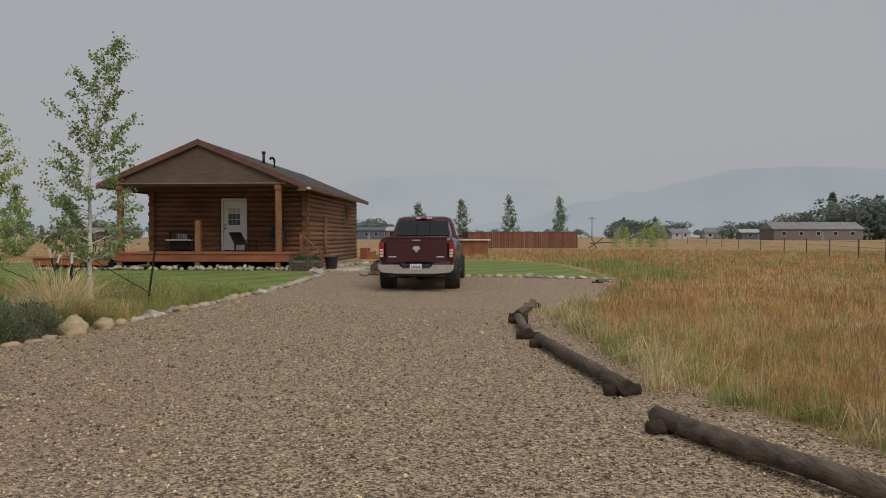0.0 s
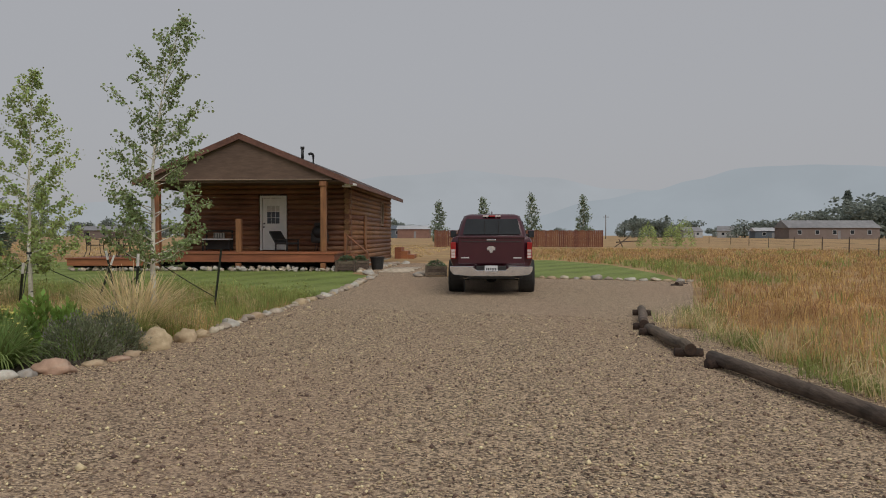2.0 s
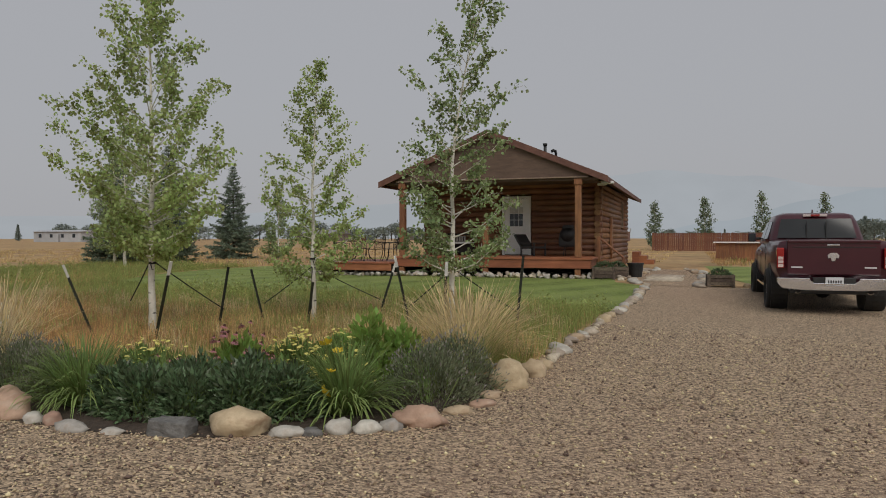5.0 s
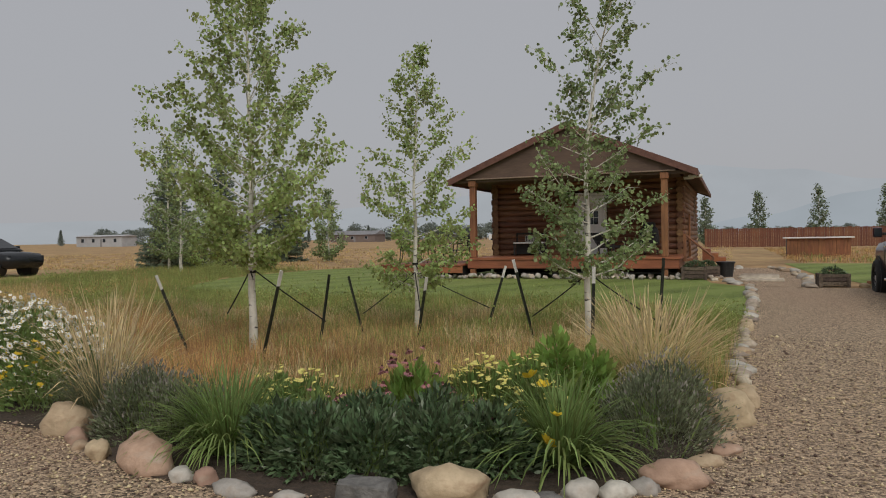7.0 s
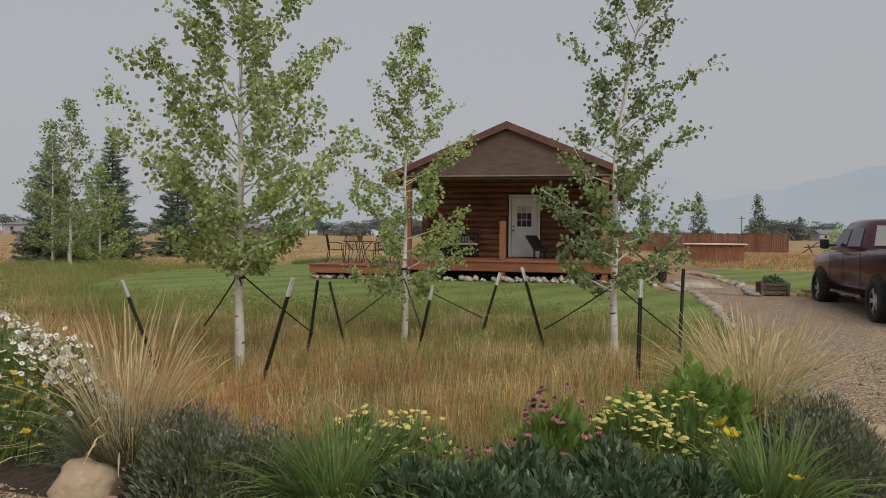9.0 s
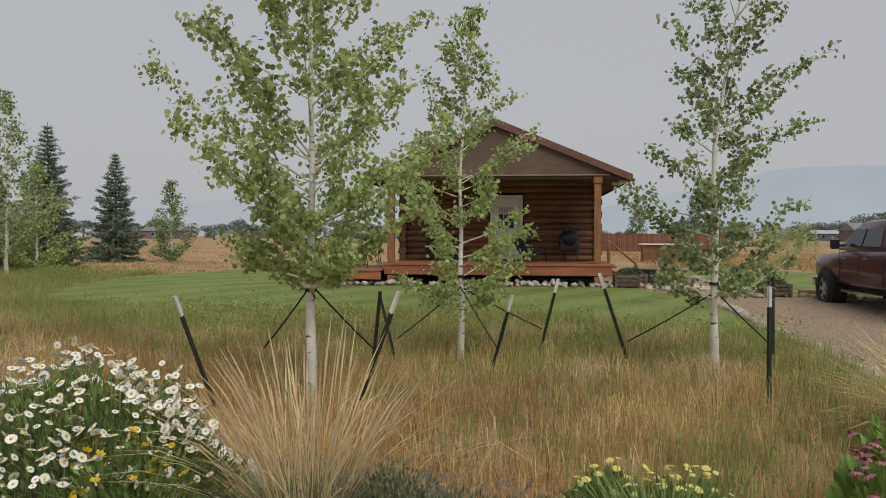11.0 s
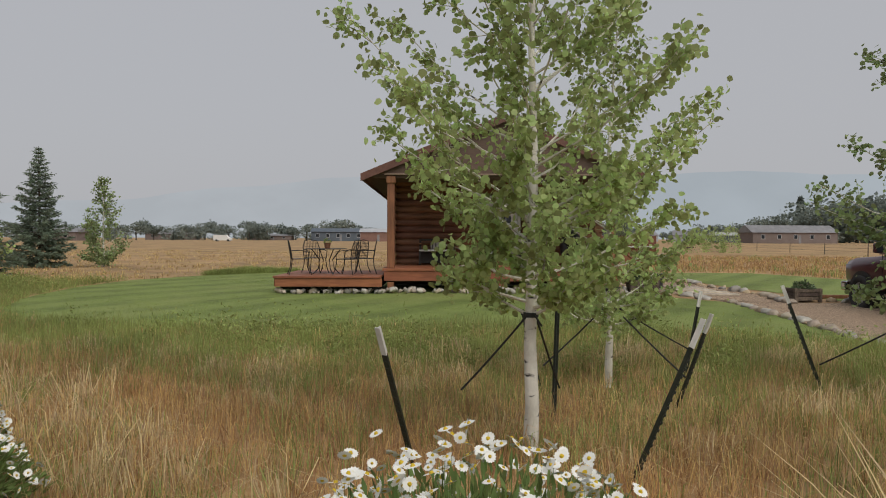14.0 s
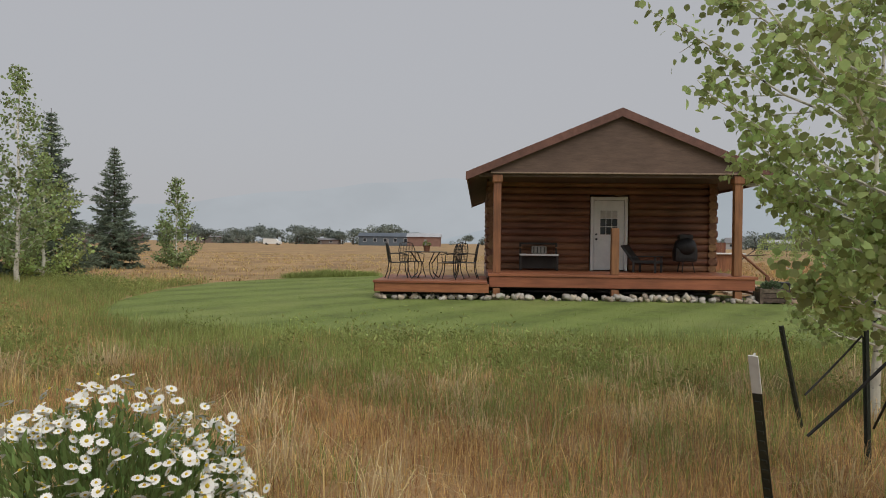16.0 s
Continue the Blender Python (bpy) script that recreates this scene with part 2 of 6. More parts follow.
def tube(bm, pts, radii, sides=8):
    """A bent tapered tube through points."""
    rings = []
    pts = [Vector(p) for p in pts]
    for i, p in enumerate(pts):
        d = (pts[min(i + 1, len(pts) - 1)] - pts[max(i - 1, 0)]).normalized()
        q = d.to_track_quat("Z", "Y")
        rings.append([bm.verts.new(p + q @ Vector((math.cos(2 * math.pi * k / sides) * radii[i], math.sin(2 * math.pi * k / sides) * radii[i], 0))) for k in range(sides)])
    for r0, r1 in zip(rings, rings[1:]):
        for k in range(sides):
            bm.faces.new((r0[k], r0[(k + 1) % sides], r1[(k + 1) % sides], r1[k]))
    bm.faces.new(rings[0][::-1])
    bm.faces.new(rings[-1])


def prism(bm, outline, y0, y1, axis="y"):
    """An outline of (u, z) pushed from y0 to y1 (or along x)."""
    def at(u, z, w):
        return (u, w, z) if axis == "y" else (w, u, z)
    a = [bm.verts.new(at(u, z, y0)) for u, z in outline]
    b = [bm.verts.new(at(u, z, y1)) for u, z in outline]
    n = len(a)
    fs = [bm.faces.new(a), bm.faces.new(b[::-1])]
    for i in range(n):
        fs.append(bm.faces.new((a[i], b[i], b[(i + 1) % n], a[(i + 1) % n])))
    bmesh.ops.recalc_face_normals(bm, faces=fs)
    return a + b


def rise(x, y):
    """Height of the ground: level, with a gentle rise towards the cabin."""
    return 0.15 * min(1.0, max(0.0, (y - 17.0) / 7.0))


def sheet(name, outline, lift, mat, label, category):
    """A sheet of ground with this outline, laid over the rise."""
    bm = bmesh.new()
    bm.faces.new([bm.verts.new((x, y, 0)) for x, y in outline])
    for y in (17.0, 24.0):
        bmesh.ops.bisect_plane(bm, geom=bm.verts[:] + bm.edges[:] + bm.faces[:], plane_co=(0, y, 0), plane_no=(0, 1, 0))
    bmesh.ops.triangulate(bm, faces=bm.faces[:])
    for v in bm.verts:
        v.co.z = rise(v.co.x, v.co.y) + lift
    bmesh.ops.recalc_face_normals(bm, faces=bm.faces[:])
    if sum(f.normal.z for f in bm.faces) < 0:
        bmesh.ops.reverse_faces(bm, faces=bm.faces[:])
    return tagged(link_mesh(name, bm, mat), label, category, kind="structure")


def curve_points(pts, step):
    """Points at even steps along a broken line."""
    out, left = [], 0.0
    for (x0, y0), (x1, y1) in zip(pts, pts[1:]):
        d = math.hypot(x1 - x0, y1 - y0)
        while left < d:
            out.append((x0 + (x1 - x0) * left / d, y0 + (y1 - y0) * left / d, math.atan2(y1 - y0, x1 - x0)))
            left += step
        left -= d
    return out


# ---- ground ----
ground = sheet("ground", [(-2500, -300), (2500, -300), (2500, 2600), (-2500, 2600)], 0.0, M["field"], "dry golden hay field reaching to the hills", "field")
BED_EDGE = [(-22.0, 12.5), (-18.0, 10.4), (-16.2, 9.0), (-14.0, 7.7), (-12.0, 6.95), (-10.1, 6.75), (-9.3, 6.4), (-8.6, 6.15), (-7.6, 6.1), (-6.7, 6.25), (-5.9, 6.75), (-5.4, 7.25), (-5.15, 8.1), (-5.1, 9.4), (-5.0, 11.3), (-4.9, 14.6), (-4.7, 18.5), (-4.65, 23.2)]
DRIVE = [(x - (0.12 if x > -5.7 else 0.0), y + (0.16 if -10.5 < x < -5.3 else 0.06)) for x, y in BED_EDGE] + [(-3.3, 22.6), (-1.0, 22.5), (2.5, 21.7), (4.7, 21.1), (4.2, 19.0), (3.0, 14.5), (2.2, 11.7), (2.25, 9.0), (2.6, 6.4), (3.0, 4.6), (4.0, 2.4), (6.5, -1.0), (8.0, -14.0), (-24.0, -14.0), (-24.0, 12.5)]
M["gravel"] = material("gravel", (0.17, 0.12, 0.085), (0.52, 0.41, 0.32), 55, 0.92, blotch=0.1)


def grain(m, scale, dark, light):
    """Single stones: each cell its own colour, with rounded relief; dust in broad tracks."""
    nt = m.node_tree
    n, l = nt.nodes, nt.links
    b = n["Principled BSDF"]
    tc = n.new("ShaderNodeTexCoord")
    vo = n.new("ShaderNodeTexVoronoi")
    vo.inputs["Scale"].default_value = scale
    l.new(tc.outputs["Object"], vo.inputs["Vector"])
    sep = n.new("ShaderNodeSeparateColor")
    l.new(vo.outputs["Color"], sep.inputs[0])
    rp = n.new("ShaderNodeValToRGB")
    rp.color_ramp.elements[0].color, rp.color_ramp.elements[1].color = (*dark, 1), (*light, 1)
    mid = rp.color_ramp.elements.new(0.45)
    mid.color = (*[(a + c) * 0.42 for a, c in zip(dark, light)], 1)
    l.new(sep.outputs[0], rp.inputs[0])
    big = n.new("ShaderNodeTexNoise")
    big.inputs["Scale"].default_value, big.inputs["Detail"].default_value = 0.35, 4
    mpg = n.new("ShaderNodeMapping")
    mpg.inputs["Scale"].default_value = (1.0, 0.35, 1.0)
    l.new(tc.outputs["Object"], mpg.inputs[0])
    l.new(mpg.outputs[0], big.inputs["Vector"])
    dust = n.new("ShaderNodeMix")
    dust.data_type = "RGBA"
    dust.inputs[7].default_value = (0.37, 0.245, 0.17, 1)
    dr = n.new("ShaderNodeMapRange")
    dr.inputs["From Min"].default_value, dr.inputs["From Max"].default_value = 0.45, 0.75
    dr.inputs["To Min"].default_value, dr.inputs["To Max"].default_value = 0.0, 0.55
    l.new(big.outputs[0], dr.inputs[0])
    l.new(dr.outputs[0], dust.inputs[0])
    l.new(rp.outputs[0], dust.inputs[6])
    l.new(dust.outputs[2], b.inputs["Base Color"])
    bn = n.new("ShaderNodeBump")
    bn.inputs["Strength"].default_value, bn.inputs["Distance"].default_value = 1.0, 0.018
    bn.invert = True
    l.new(vo.outputs["Distance"], bn.inputs["Height"])
    l.new(bn.outputs[0], b.inputs["Normal"])


grain(M["gravel"], 58, (0.048, 0.033, 0.021), (0.70, 0.525, 0.35))
sheet("road", DRIVE, 0.008, M["gravel"], "pinkish-tan crushed gravel driveway", "driveway")
LAWN = [(-4.95, 16.2), (-4.7, 18.5), (-4.65, 22.6), (-5.6, 23.6), (-6.2, 28.0), (-13.2, 29.5), (-14.0, 38.0), (-18.0, 37.1), (-20.4, 34.6), (-22.3, 30.5), (-22.4, 27.0), (-21.8, 22.9), (-20.6, 19.6), (-18.2, 18.3), (-15.0, 18.0), (-10.0, 18.3), (-7.0, 16.8)]
lawn = sheet("lawn", LAWN, 0.012, M["lawn"], "freshly mown green lawn round the cabin", "lawn")
sheet("lawn.001", [(-1.8, 23.0), (2.5, 21.9), (4.6, 21.3), (4.4, 25.0), (4.0, 31.0), (2.0, 37.0), (-3.0, 37.0), (-2.6, 28.0)], 0.012, M["lawn"], "mown green lawn behind the parked pickup", "lawn")
bed_soil = sheet("bed_soil", [(-16.0, 9.1), (-14.0, 7.75), (-12.0, 7.0), (-10.1, 6.8), (-8.6, 6.2), (-7.6, 6.15), (-6.7, 6.3), (-5.9, 6.8), (-5.45, 7.3), (-5.2, 8.2), (-5.2, 9.3), (-6.2, 9.1), (-7.6, 8.1), (-9.4, 7.75), (-11.0, 8.2), (-13.0, 9.0), (-15.2, 10.4)], 0.014, M["soil"], "dark mulched flower bed soil inside the stones", "flower bed")
sheet("path", [(-4.7, 23.0), (-3.2, 22.4), (-3.0, 26.0), (-3.3, 32.0), (-4.6, 33.0), (-5.4, 31.0), (-5.3, 25.0)], 0.016, M["gravel"], "gravel garden path beside the cabin", "path")

# distant hills, their smoke haze put into a pale glowing colour
def hills(name, radius, depth, top, seed, colour, label):
    bm = bmesh.new()
    rows = []
    for i in range(181):
        az = radians(-70 + 140 * i / 180)
        h = top(math.degrees(az)) * (1 + 0.05 * noise.noise((i * 0.09, seed, 0)) + 0.02 * noise.noise((i * 0.35, seed, 3)))
        a = bm.verts.new((math.sin(az) * radius, math.cos(az) * radius, -5))
        b = bm.verts.new((math.sin(az) * (radius + depth), math.cos(az) * (radius + depth), h))
        rows.append((a, b))
    for (a, b), (c, d) in zip(rows, rows[1:]):
        bm.faces.new((a, c, d, b))
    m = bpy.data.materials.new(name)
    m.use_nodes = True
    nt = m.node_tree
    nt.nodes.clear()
    # Emission shows the hazed hill colour without any lamp lighting it
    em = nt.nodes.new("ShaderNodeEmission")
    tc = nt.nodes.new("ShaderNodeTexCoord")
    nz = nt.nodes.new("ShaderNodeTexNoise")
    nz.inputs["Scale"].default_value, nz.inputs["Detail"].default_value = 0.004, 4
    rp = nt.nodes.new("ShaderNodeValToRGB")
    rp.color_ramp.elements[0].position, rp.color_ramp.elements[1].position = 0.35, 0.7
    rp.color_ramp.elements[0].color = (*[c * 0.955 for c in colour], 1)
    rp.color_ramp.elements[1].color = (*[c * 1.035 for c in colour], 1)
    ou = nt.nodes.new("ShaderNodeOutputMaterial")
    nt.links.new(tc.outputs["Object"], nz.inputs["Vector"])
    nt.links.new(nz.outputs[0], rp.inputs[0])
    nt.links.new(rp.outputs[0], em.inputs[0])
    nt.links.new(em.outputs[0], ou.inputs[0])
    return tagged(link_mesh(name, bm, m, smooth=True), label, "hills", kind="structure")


def along(az, pts):
    for (a, h0), (b, h1) in zip(pts, pts[1:]):
        if a <= az <= b:
            k = (az - a) / (b - a)
            k = k * k * (3 - 2 * k)
            return h0 + (h1 - h0) * k
    return pts[0][1]


FAR_RIDGE = [(-70, 60), (-40, 80), (-25, 130), (-15, 190), (-7, 235), (-3, 252), (4, 222), (8.5, 180), (12.6, 170), (20, 200), (70, 120)]
NEAR_RIDGE = [(-70, -4), (-6.0, -4), (2.0, 55), (7.9, 113), (11.5, 138), (15.0, 172), (18.2, 203), (23.7, 205), (28, 190), (45, 160), (70, 100)]
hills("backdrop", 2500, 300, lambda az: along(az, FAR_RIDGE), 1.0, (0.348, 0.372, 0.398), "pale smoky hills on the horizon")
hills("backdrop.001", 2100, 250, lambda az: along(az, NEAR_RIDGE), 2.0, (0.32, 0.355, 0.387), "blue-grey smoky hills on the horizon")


# ---- cabin ----
cabin = thing("log_cabin", (-9.87, 25.0, 0.15), "small brown-stained log cabin with a covered front porch", "cabin")
XL, XR, YF, YB, ZD, ZT = -3.2, 3.2, 3.05, 14.1, 0.68, 3.35   # walls, relative to the cabin's origin
ZB = -0.25


def log_between(a, b, r, name="log"):
    bm = bmesh.new()
    rod(bm, a, b, r, r, 12)
    for f in bm.faces:
        if len(f.verts) > 4:
            f.material_index = 1
        else:
            f.smooth = True
    return bm


inner = bmesh.new()
for lo, hi in (((XL + 0.02, YF + 0.02, ZB), (-0.35, YF + 0.12, ZT)), ((0.85, YF + 0.02, ZB), (XR - 0.02, YF + 0.12, ZT)), ((-0.35, YF + 0.02, 2.95), (0.85, YF + 0.12, ZT)),
               ((XL + 0.02, YB - 0.12, ZB), (XR - 0.02, YB - 0.02, ZT)), ((XL + 0.02, YF + 0.12, ZB), (XL + 0.12, YB - 0.12, ZT)),
               ((XR - 0.12, YF + 0.12, ZB), (XR - 0.02, 10.75, ZT)), ((XR - 0.12, 11.55, ZB), (XR - 0.02, YB - 0.12, ZT)), ((XR - 0.12, 10.75, ZB), (XR - 0.02, 11.55, 1.75)), ((XR - 0.12, 10.75, 2.95), (XR - 0.02, 11.55, ZT))):
    box(inner, lo, hi)
wall = part("wall", inner, M["gable"], cabin)
COURSE = 0.205
k = 0
z = ZD + 0.08
while z < ZT - 0.02:
    ext = 0.17 if k % 2 else 0.14
    if z < 2.92:
        part("log", log_between((XL - ext, YF, z), (-0.33, YF, z), 0.112), [M["log"], M["log_end"]], wall)
        part("log", log_between((0.83, YF, z), (XR + ext, YF, z), 0.112), [M["log"], M["log_end"]], wall)
    else:
        part("log", log_between((XL - ext, YF, z), (XR + ext, YF, z), 0.112), [M["log"], M["log_end"]], wall)
    z += COURSE
    k += 1
z = 0.16
k = 0
while z < ZT - 0.02:
    e2 = 0.14 if k % 2 else 0.17
    if 1.78 < z < 2.92:
        part("log", log_between((XR, YF - e2, z), (XR, 10.75, z), 0.112), [M["log"], M["log_end"]], wall)
        part("log", log_between((XR, 11.55, z), (XR, YB + e2, z), 0.112), [M["log"], M["log_end"]], wall)
    else:
        part("log", log_between((XR, YF - e2, z), (XR, YB + e2, z), 0.112), [M["log"], M["log_end"]], wall)
    part("log", log_between((XL, YF - e2, z), (XL, YB + e2, z), 0.112), [M["log"], M["log_end"]], wall)
    z += COURSE
    k += 1
part("foundation", solid((XL - 0.02, YF - 0.02, -0.25), (XR + 0.06, YB, 0.07)), M["concrete"], cabin, "pale concrete foundation strip")
RIDGE, EAVE, RZ, EZ, RF, RB = 0.0, 3.88, 4.86, 3.23, -0.08, 14.6
for s, nm in ((-1, "roof"), (1, "roof")):
    bm = bmesh.new()
    prism(bm, [(0, RZ), (s * EAVE, EZ), (s * EAVE, EZ - 0.03), (s * 0.0, RZ - 0.03)], RF + 0.03, RB, "y")
    rf = part("roof", bm, M["shingle"], cabin, "dark grey asphalt shingle roof slope")
    bm = bmesh.new()
    prism(bm, [(0, RZ - 0.034), (s * EAVE, EZ - 0.034), (s * EAVE, EZ - 0.1), (0, RZ - 0.1)], RF + 0.04, RB - 0.02, "y")
    part("soffit", bm, M["gable"], rf)
    bm = bmesh.new()
    prism(bm, [(0, RZ + 0.02), (s * (EAVE + 0.03), EZ + 0.015), (s * (EAVE + 0.03), EZ - 0.19), (0, RZ - 0.2)], RF - 0.02, RF + 0.027, "y")
    part("fascia", bm, M["fascia"], rf, "reddish-brown fascia board")
    bm = bmesh.new()
    prism(bm, [(0, RZ + 0.02), (s * (EAVE + 0.03), EZ + 0.015), (s * (EAVE + 0.03), EZ - 0.17), (0, RZ - 0.18)], RB, RB + 0.04, "y")
    part("fascia", bm, M["fascia"], rf)
    part("fascia", solid((s * EAVE - 0.015, RF + 0.03, EZ - 0.16), (s * EAVE + 0.03, RB, EZ - 0.004), 0.004), M["fascia"], rf)
bm = bmesh.new()
prism(bm, [(-3.28, 3.24), (3.28, 3.24), (3.28, 3.38), (0, 4.74), (-3.28, 3.38)], 0.04, 0.1, "y")
part("gable_panel", bm, M["gable"], cabin, "plain brown plywood gable panel")
part("gable_trim", solid((-3.28, -0.0, 3.22), (3.28, 0.039, 3.26), 0.006), M["trim"], cabin, "thin pale trim under the gable")
part("porch_beam", solid((-3.6, 0.11, 3.14), (3.6, 0.32, 3.239), 0.015), M["gable"], cabin)
bm = bmesh.new()
prism(bm, [(-3.25, 3.3), (3.25, 3.3), (0, 4.72)], YB - 0.1, YB - 0.02, "y")
part("gable_panel", bm, M["gable"], cabin)
part("porch_ceiling", solid((-3.28, 0.33, 3.24), (3.28, YF + 0.1, 3.28), 0.004), M["gable"], cabin)
for x in (-3.1, 2.95):
    p = part("porch_post", solid((x - 0.1, 0.08, ZD), (x + 0.1, 0.28, 3.05), 0.02), M["timber"], cabin, "rough-sawn reddish porch post")
    part("capital", solid((x - 0.13, 0.04, 3.0), (x + 0.13, 0.34, 3.2), 0.03), M["timber"], p)
    part("footing_post", solid((x - 0.09, 0.02, -0.2), (x + 0.09, 0.2, 0.3), 0.01), M["timber"], p)
st = part("stub_post", solid((-0.2, 0.06, ZD), (-0.01, 0.25, 1.86), 0.015), M["timber"], cabin, "short square post at the porch edge")
part("footing_post", solid((-0.2, 0.02, -0.2), (-0.01, 0.2, 0.3), 0.01), M["timber"], st)
deck = part("porch_deck", solid((-3.28, 0.03, 0.33), (3.36, 0.07, 0.6), 0.006), M["deck"], cabin, "reddish-stained porch deck skirt board")
part("skirt_board", solid((3.32, 0.07, 0.33), (3.36, YF - 0.32, 0.6), 0.006), M["deck"], deck)
for q in range(20):
    y0 = 0.0 + q * 0.147
    part("deck_board", solid((-3.32, y0, 0.605), (3.42, y0 + 0.138, 0.675), 0.008), M["deck"], deck)
# solid near-black block in place of the shade beneath the porch boards
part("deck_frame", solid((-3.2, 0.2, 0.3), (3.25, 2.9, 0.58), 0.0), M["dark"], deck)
low = part("side_deck", solid((-6.15, -0.42, 0.2), (-3.3, -0.38, 0.42), 0.006), M["deck"], cabin, "low reddish deck beside the porch")
for q in range(24):
    y0 = -0.45 + q * 0.147
    part("deck_board", solid((-6.2, y0, 0.425), (-3.34, y0 + 0.138, 0.48), 0.008), M["deck"], low)
# the same painted shade below the side deck
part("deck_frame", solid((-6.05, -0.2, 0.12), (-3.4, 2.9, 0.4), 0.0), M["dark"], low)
part("skirt_board", solid((-6.18, -0.37, 0.2), (-6.14, 3.0, 0.42), 0.004), M["deck"], low)
# door with a divided upper pane, glass storm panel lights
dr = part("door", solid((-0.19, YF - 0.02, ZD + 0.02), (0.69, YF + 0.03, ZD + 2.06), 0.01), M["white"], cabin, "white panel door with a nine-light pane")
for lo, hi in (((-0.29, YF - 0.06, ZD), (-0.2, YF + 0.06, ZD + 2.16)), ((0.7, YF - 0.06, ZD), (0.79, YF + 0.06, ZD + 2.16)), ((-0.2, YF - 0.06, ZD + 2.07), (0.7, YF + 0.06, ZD + 2.16))):
    part("door_casing", solid(lo, hi, 0.01), M["white"], dr)
for r in range(3):
    for c in range(3):
        x0, z0 = 0.0 + c * 0.17, ZD + 1.06 + r * 0.24
        part("door_pane", solid((x0, YF - 0.03, z0), (x0 + 0.15, YF - 0.021, z0 + 0.22), 0.0), M["tint"], dr, "dark glass pane") if r < 2 else part("door_pane", solid((x0, YF - 0.03, z0), (x0 + 0.15, YF - 0.021, z0 + 0.22), 0.0), M["concrete"], dr, "curtained glass pane")
for lo, hi in (((-0.1, YF - 0.032, ZD + 0.14), (0.2, YF - 0.021, ZD + 0.9)), ((0.3, YF - 0.032, ZD + 0.14), (0.6, YF - 0.021, ZD + 0.9))):
    part("door_panel", solid(lo, hi, 0.01), M["white"], dr)
bm = bmesh.new()
bmesh.ops.create_uvsphere(bm, u_segments=10, v_segments=6, radius=0.035, matrix=Matrix.Translation((-0.12, YF - 0.07, ZD + 0.92)))
part("door_knob", bm, M["black"], dr, "dark round door knob", True)
bm = bmesh.new()
rod(bm, (-0.12, YF - 0.05, ZD + 1.06), (-0.12, YF - 0.02, ZD + 1.06), 0.03, sides=10)
part("deadbolt", bm, M["black"], dr)
# side window
wn = part("window", solid((XR - 0.09, 10.76, 1.76), (XR + 0.12, 10.83, 2.94), 0.006), M["trim"], cabin, "narrow side window with pale curtain")
for lo, hi in (((XR - 0.09, 11.47, 1.76), (XR + 0.12, 11.54, 2.94)), ((XR - 0.09, 10.83, 1.76), (XR + 0.12, 11.47, 1.83)), ((XR - 0.09, 10.83, 2.87), (XR + 0.12, 11.47, 2.94))):
    part("window_frame", solid(lo, hi, 0.006), M["trim"], wn)
part("curtain", solid((XR - 0.08, 10.83, 1.83), (XR - 0.06, 11.47, 2.87), 0.0), M["white"], wn, "white drawn curtain")
pn = part("pane", solid((XR + 0.0, 10.83, 1.83), (XR + 0.008, 11.47, 2.87), 0.0), M["pane"], wn)
pn.visible_shadow = False
# roof pipes
bm = bmesh.new()
rod(bm, (1.0, 4.6, 4.3), (1.0, 4.6, 4.9), 0.06, sides=12)
rod(bm, (1.0, 4.6, 4.86), (1.0, 4.6, 4.95), 0.085, sides=12)
part("vent_pipe", bm, M["black"], cabin, "black capped vent pipe", True)
bm = bmesh.new()
tube(bm, [(1.35, 5.0, 4.2), (1.35, 5.0, 4.6), (1.33, 4.97, 4.68), (1.27, 4.9, 4.71), (1.2, 4.85, 4.66)], [0.055] * 5, 10)
part("vent_pipe", bm, M["black"], cabin, "black gooseneck vent pipe", True)
bm = bmesh.new()
box(bm, (3.45, 0.9, 3.02), (3.75, 1.05, 3.1), 0.02)
box(bm, (3.6, 0.6, 3.05), (4.0, 0.9, 3.13), 0.02)
part("flood_light", bm, M["white"], cabin, "white twin flood light under the eave")
# side stair and handrail
for q in range(3):
    part("porch_step", solid((3.38 + q * 0.28, 1.6, 0.5 - q * 0.19), (3.68 + q * 0.28, 2.7, 0.56 - q * 0.19), 0.01), M["deck"], cabin)
part("rail_post", solid((4.2, 1.5, -0.2), (4.3, 1.6, 0.62), 0.01), M["timber"], cabin)
part("rail_post", solid((3.38, 1.5, 0.5), (3.48, 1.6, 1.36), 0.01), M["timber"], cabin)
bm = bmesh.new()
rod(bm, (3.42, 1.55, 1.34), (4.27, 1.55, 0.62), 0.035)
part("handrail", bm, M["timber"], cabin)
# back steps
for q in range(3):
    part("back_step", solid((XR + 0.3 + q * 0.35, 14.2, 0.0), (XR + 0.65 + q * 0.35, 15.6, 0.62 - q * 0.2), 0.01), M["deck"], cabin)


# ---- vehicles ----
def loft(bm, sections):
    """Joins cross-sections (y, half profile of (x, z) from bottom centre to top centre) into one closed body."""
    rings = []
    for y, half in sections:
        pts = half + [(-x, z) for x, z in half[::-1] if x > 1e-6]
        rings.append([bm.verts.new((x, y, z)) for x, z in pts])
    n = len(rings[0])
    for a, b in zip(rings, rings[1:]):
        for i in range(n):
            bm.faces.new((a[i], a[(i + 1) % n], b[(i + 1) % n], b[i]))
    bm.faces.new(rings[0][::-1])
    bm.faces.new(rings[-1])
    bmesh.ops.recalc_face_normals(bm, faces=bm.faces[:])


